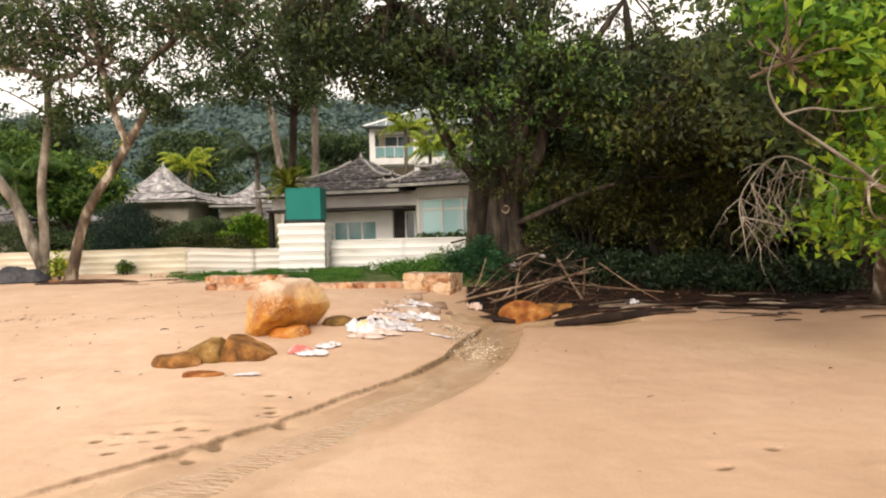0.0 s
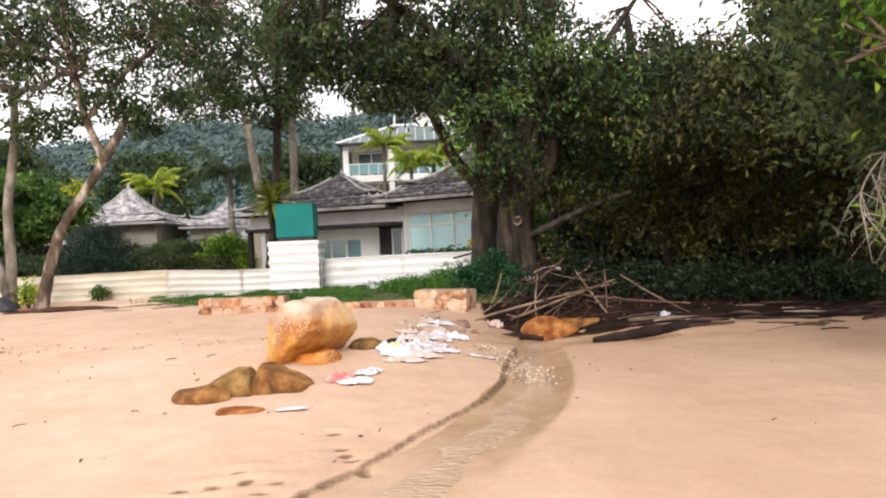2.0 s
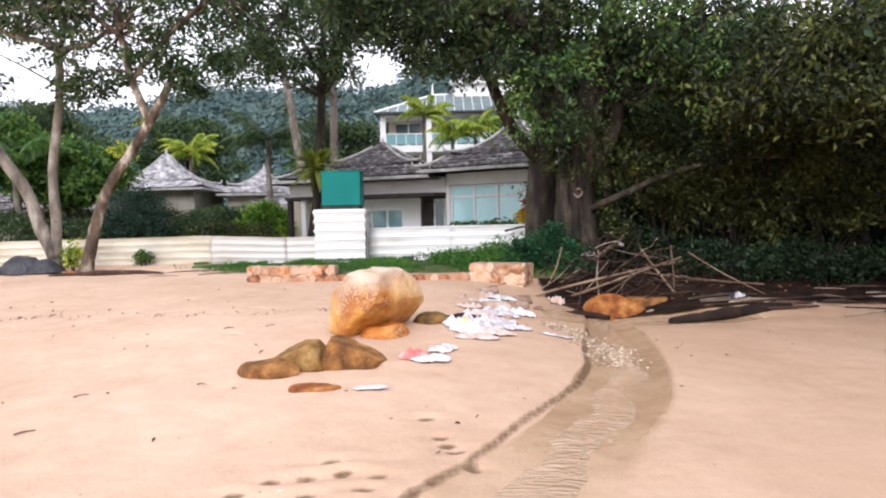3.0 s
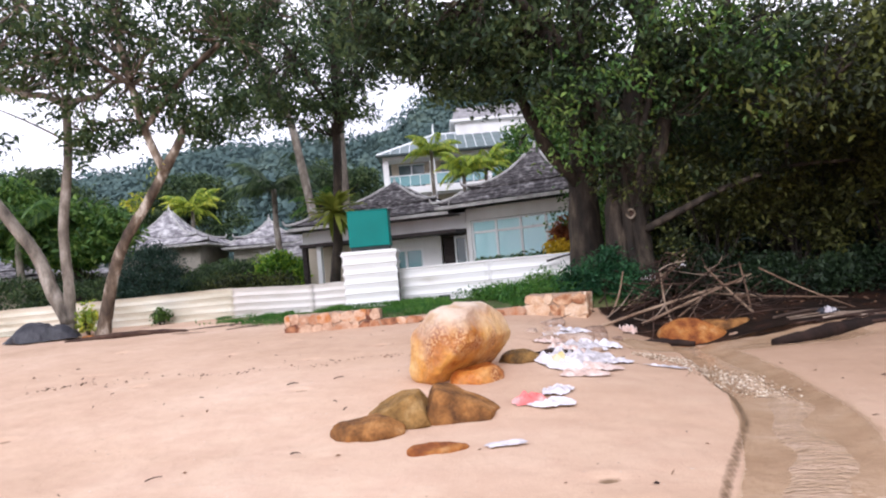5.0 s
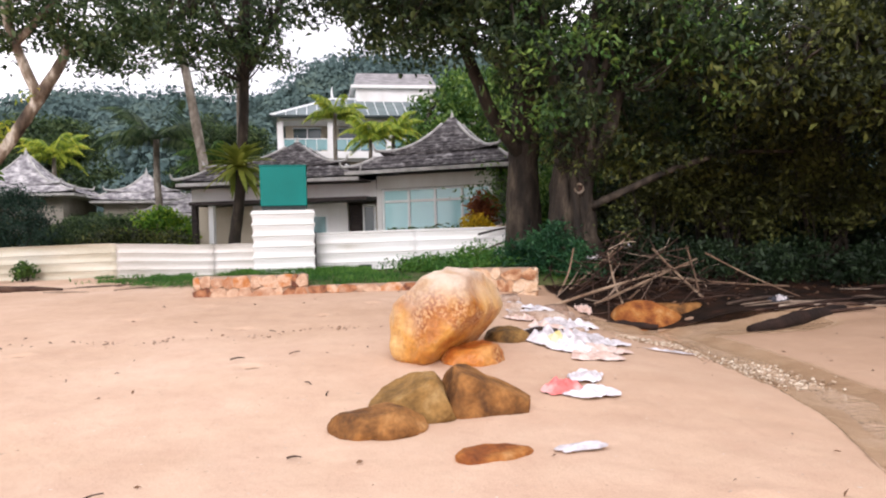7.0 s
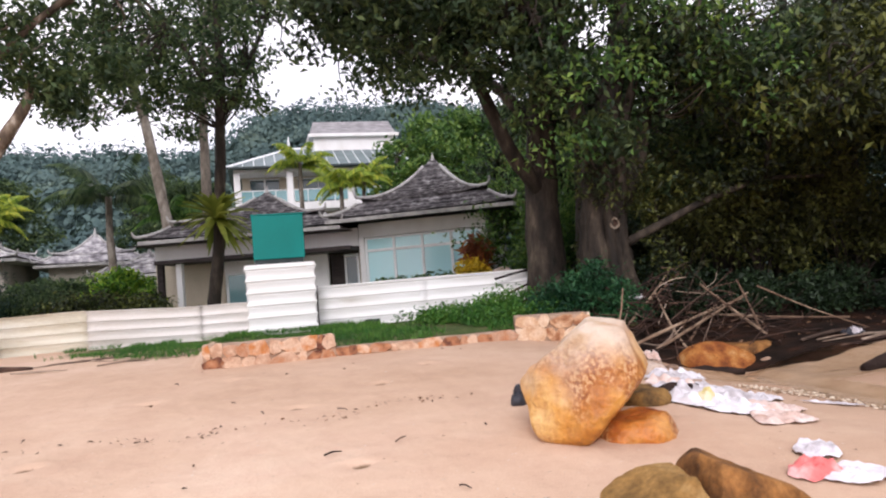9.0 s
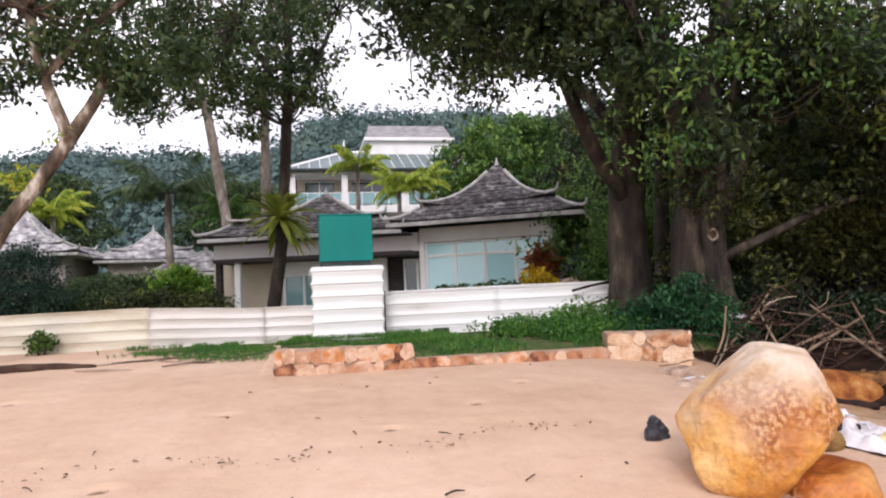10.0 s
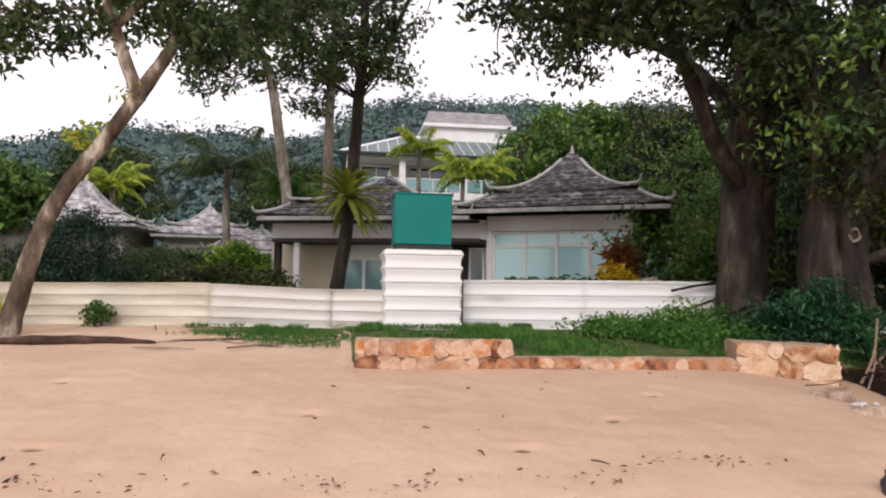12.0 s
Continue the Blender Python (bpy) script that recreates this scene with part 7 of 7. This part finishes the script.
def rag(x, y, sx, sy, turn, material, seed, label, lift=0.05, name="rag", category="rag", dome=0.0, group="rags by the stream"):
    """A crumpled sheet of cloth or plastic lying in folds, with a hem turned down to the ground."""
    n, m = 18, 14
    ca, sa = math.cos(radians(turn)), math.sin(radians(turn))
    verts, faces = [], []
    for j in range(m + 1):
        for i in range(n + 1):
            u, v = 2 * i / n - 1, 2 * j / m - 1
            edge = 1 + 0.22 * noise.noise((u * 1.3 + seed, v * 1.3, seed)) * (abs(u) + abs(v))
            px, py = u * math.sqrt(1 - 0.42 * v * v) * sx * edge, v * math.sqrt(1 - 0.42 * u * u) * sy * edge
            wx, wy = x + px * ca - py * sa, y + px * sa + py * ca
            fold = abs(noise.noise((u * 2.3 + seed, v * 1.7, 3))) * 1.4 + 0.45 * abs(noise.noise((u * 4 + seed, v * 3.2, 7)))
            fall = (1 - max(abs(u), abs(v)) ** 3)
            verts.append((wx, wy, float(land(wx, wy)) + 0.012 + 0.55 * lift * fold * (0.25 + 0.75 * fall) + dome * fall * (0.8 + 0.6 * noise.noise((u * 1.1 + seed, v, 1)))))
    for j in range(m):
        for i in range(n):
            a = j * (n + 1) + i
            faces.append((a, a + 1, a + n + 2, a + n + 1))
    me = mesh_of(name, verts, faces, True)
    tagged(part(name, me, material), label, category, group)


for i, (x, y, sx, sy, t, mt, lf) in enumerate(((-0.82, 11.35, 0.26, 0.24, 20, TAN_CLOTH, 0.22), (-0.98, 11.0, 0.26, 0.28, -15, CLOTH, 0.22), (-0.62, 11.10, 0.24, 0.26, 40, CLOTH, 0.18), (-1.14, 10.62, 0.24, 0.26, 10, CLOTH, 0.17), (-0.80, 10.66, 0.26, 0.26, -30, CLOTH, 0.17),
                                              (-1.04, 10.24, 0.24, 0.22, 5, CLOTH, 0.13), (-0.72, 10.26, 0.22, 0.20, 30, TAN_CLOTH, 0.12), (-0.95, 9.92, 0.28, 0.17, 12, TAN_CLOTH, 0.10), (-0.55, 11.75, 0.3, 0.2, 12, CLOTH, 0.2), (-0.25, 12.15, 0.3, 0.22, -20, CLOTH, 0.2), (-0.40, 10.75, 0.2, 0.14, 35, CLOTH, 0.1),
                                              (-0.62, 12.75, 0.30, 0.20, 15, CLOTH, 0.14), (-0.45, 13.35, 0.34, 0.18, -10, CLOTH, 0.14), (-0.95, 12.15, 0.22, 0.16, 30, TAN_CLOTH, 0.12), (-1.34, 9.20, 0.18, 0.12, 50, CLOTH, 0.13), (-1.46, 8.80, 0.19, 0.14, 25, CLOTH, 0.10), (-1.95, 7.78, 0.15, 0.06, 8, CLOTH, 0.03), (0.1, 10.5, 0.25, 0.05, -25, CLOTH, 0.04))):
    rag(x, y, sx, sy, t, mt, i * 3.7 + 1, "crumpled pinkish rag lying on wet sand" if mt is TAN_CLOTH else "crumpled white rag lying on wet sand", lf)
rag(-1.64, 8.92, 0.15, 0.11, 10, PINK_CLOTH, 77, "crumpled red rag on the sand", 0.09, dome=0.05)
rag(-1.08, 10.56, 0.11, 0.08, 30, YELLOW_CLOTH, 55, "dirty yellow plastic scrap among white rags", 0.06, dome=0.10)
rag(0.68, 14.15, 0.17, 0.12, 50, TAN_CLOTH, 41, "faded pink plastic caught in driftwood", 0.3)
rag(-11.4, 18.25, 0.80, 0.36, 8, TARP, 9, "crumpled black tarpaulin at the foot of a tree", 0.25, "tarpaulin", "tarpaulin", 0.42, group="")
rag(3.75, 13.75, 0.18, 0.12, 0, TARP, 29, "black plastic sheet on the dark bank", 0.2, "plastic_scrap", "rubbish", group="")
rag(3.75, 13.7, 0.10, 0.06, 0, CLOTH, 31, "white plastic scrap on the dark bank", 0.26, "plastic_scrap", "rubbish", group="")


def blob(name, x, y, z, s, material, label, category, seed):
    rock(name, x, y, z, s, seed, material, label, [], 3, 0.18, category=category)


rock("plastic_scrap", -2.395, 11.22, float(land(-2.395, 11.22)) + 0.05, (0.10, 0.07, 0.105), 4.4, TARP, "crumpled black plastic scrap behind the boulder", [((0.8, 0, 0.6), 0.5), ((-0.3, -0.9, 0.2), 0.6), ((-0.9, 0, 0.5), 0.75)], 4, 0.34, 20, "rubbish")
blob("styrofoam_scrap", 1.60, 15.9, 0.82, (0.14, 0.10, 0.05), CLOTH, "white foam scrap on top of the driftwood", "rubbish", 2.0)
blob("styrofoam_scrap", 2.25, 15.9, 1.0, (0.10, 0.07, 0.04), CLOTH, "small white foam scrap in the driftwood", "rubbish", 5.0)

tagged(part("drain_box", box(-2.44, -2.16, 19.28, 19.5, 0.50, 0.70, 0.015), DARK_EDGE), "small dark drain box at the white fence's foot", "drain")
blob("garden_boulder", 2.15, 23.7, 1.0, (0.42, 0.3, 0.62), ROCK_PALE, "grey garden boulder beside the croton", "rock", 8.0)
blob("garden_boulder", 2.75, 23.6, 0.9, (0.4, 0.3, 0.5), ROCK_PALE, "low grey garden boulder behind the fence", "rock", 3.0)

def riffle():
    """Pale pebble-shaped bits, added to stand for the water's glints where the stream bends."""
    n = 900
    k = RNG.random(n) ** 0.8 * 2.7
    cx, cy = np.interp(k, [0, 1, 2, 3, 4], [0.10, 0.42, 0.60, 0.50, 0.26]), np.interp(k, [0, 1, 2, 3, 4], [11.7, 11.04, 9.92, 8.8, 8.1])
    x, y = cx + RNG.normal(size=n) * (0.08 + 0.035 * k), cy + RNG.normal(size=n) * 0.10
    z = land(x, y) + 0.012
    r = RNG.uniform(0.006, 0.019, n)
    unit = np.array([(1, 0, 0), (0, 1, 0), (-1, 0, 0), (0, -1, 0), (0, 0, 0.6), (0, 0, -0.6)])
    turn = RNG.uniform(0, 6.28, n)
    verts, faces = [], []
    for i in range(n):
        c, s = math.cos(turn[i]), math.sin(turn[i])
        for a, b, d in unit * RNG.uniform(0.7, 1.3, (6, 1)):
            verts.append((x[i] + r[i] * (1.5 * a * c - b * s), y[i] + r[i] * (1.5 * a * s + b * c), z[i] + r[i] * d))
        o = i * 6
        for j in range(4):
            faces += [(o + j, o + (j + 1) % 4, o + 4), (o + (j + 1) % 4, o + j, o + 5)]
    tagged(part("stream_pebbles", mesh_of("stream_pebbles", verts, faces, True), GLINT_BIT), "pale pebble-shaped bits standing for glints on the stream", "pebbles", kind="stuff")


# Pale cream that paints the sparkle of the riffle.
GLINT_BIT = surface("pale_glint", [(0.2, (0.26, 0.165, 0.09)), (0.5, (0.54, 0.40, 0.27)), (0.8, (0.80, 0.70, 0.56))], scale=9, rough=0.3, island=True, vary=0.8, bump=0.0, spec=0.6)
riffle()

# ---- litter on the sand, singly too small to count ----
def litter():
    n = 520
    x, y = RNG.uniform(-10, 6, n), 3.0 + 12.0 * RNG.random(n)
    line = int(n * 0.42)
    x[:line] = RNG.uniform(-10, -2.6, line)
    clump = RNG.uniform(-10, -2.6, 46)
    x[:line] = clump[RNG.integers(0, 46, line)] + RNG.normal(size=line) * 0.13
    y[:line] = 11.6 + 0.05 * (x[:line] + 6) + 0.12 * np.sin(x[:line] * 1.7) + 0.10 * np.sin(x[:line] * 5.1) + RNG.normal(size=line) * 0.07
    sd, _ = stream_distance(x, y)
    ok = (sd > 1.2) & ~((x > 0.8) & (y > 13))
    x, y = x[ok], y[ok]
    z = land(x, y) + 0.014
    aim = np.stack([RNG.normal(size=len(x)), RNG.normal(size=len(x)), np.zeros(len(x))], 1) * 3
    me = leaves("beach_litter", np.stack([x, y, z], 1), 0.032, aim, aspect=0.42, jitter=0.9, fold=0.12)
    tagged(part("beach_litter", me, LEAF_DRY), "dry leaf litter and bark bits scattered on the sand", "litter", kind="stuff")
    n = 700
    x, y = RNG.uniform(1.2, 11, n), RNG.uniform(14.0, 17.5, n)
    aim = np.stack([RNG.normal(size=n), RNG.normal(size=n), np.zeros(n)], 1) * 2
    me = leaves("bank_litter", np.stack([x, y, land(x, y) + 0.035], 1), 0.075, aim, jitter=0.6)
    tagged(part("bank_litter", me, LEAF_DRY), "fallen brown leaves on the dark bank", "litter", kind="stuff")


litter()
for k in range(26):
    x, y = rnd.uniform(-9.5, 4.5), rnd.uniform(4.2, 14.2)
    if -2.6 < x < 1.6:
        x -= 4.0
    a, ln, r = rnd.uniform(-1.5, 1.5), rnd.uniform(0.05, 0.16), rnd.uniform(0.003, 0.007)
    dx, dy = math.cos(a) * ln / 2, math.sin(a) * ln / 2
    log("beach_twig", [(x - dx, y - dy, float(land(x - dx, y - dy)) + 0.018), (x, y + rnd.uniform(-0.02, 0.02), float(land(x, y)) + 0.026), (x + dx, y + dy, float(land(x + dx, y + dy)) + 0.018)], [r, r, r * 0.5], DARK_DRIFT,
        "small dark twig lying on the sand", "twig", 6)


# ---- grass ----
def grass(name, xs, ys, n, size, label, mt, taper=None):
    x, y = RNG.uniform(*xs, n), RNG.uniform(*ys, n)
    keep = np.array([noise.noise((a * 0.9, b * 0.9, 2)) + noise.noise((a * 2.5, b * 2.5, 6)) * 0.6 > -0.08 for a, b in zip(x, y)])
    if taper is not None:
        keep &= taper(x, y)
    x, y = x[keep], y[keep]
    ln = size * 0.5
    aim = np.stack([RNG.normal(size=len(x)) * 0.5, RNG.normal(size=len(x)) * 0.5, np.full(len(x), 1.2)], 1)
    me = leaves(name, np.stack([x, y, land(x, y) + ln * 0.8], 1), size, aim, aspect=0.10, jitter=0.6, fold=0.05)
    tagged(part(name, me, mt), label, "grass", kind="stuff")


grass("bank_grass", (-5.1, 1.0), (15.62, 19.9), 15000, 0.13, "short green grass above the rubble wall", LEAF_GRASS, lambda x, y: y < 20.0 - 0.28 * (x + 3.4) * (x > -3.4))
grass("sand_grass", (-8.4, -4.9), (16.5, 20.2), 11000, 0.10, "sparse grass creeping over the sand", LEAF_GRASS, lambda x, y: y > 17.3 + 1.3 * RNG.random(len(x)) ** 2 - 0.25 * (x + 7.0) + np.where(x < -7.2, 1.0, 0))
grass("garden_grass", (-14, 4), (20.9, 26.5), 9000, 0.15, "garden grass behind the fence", LEAF_GRASS)
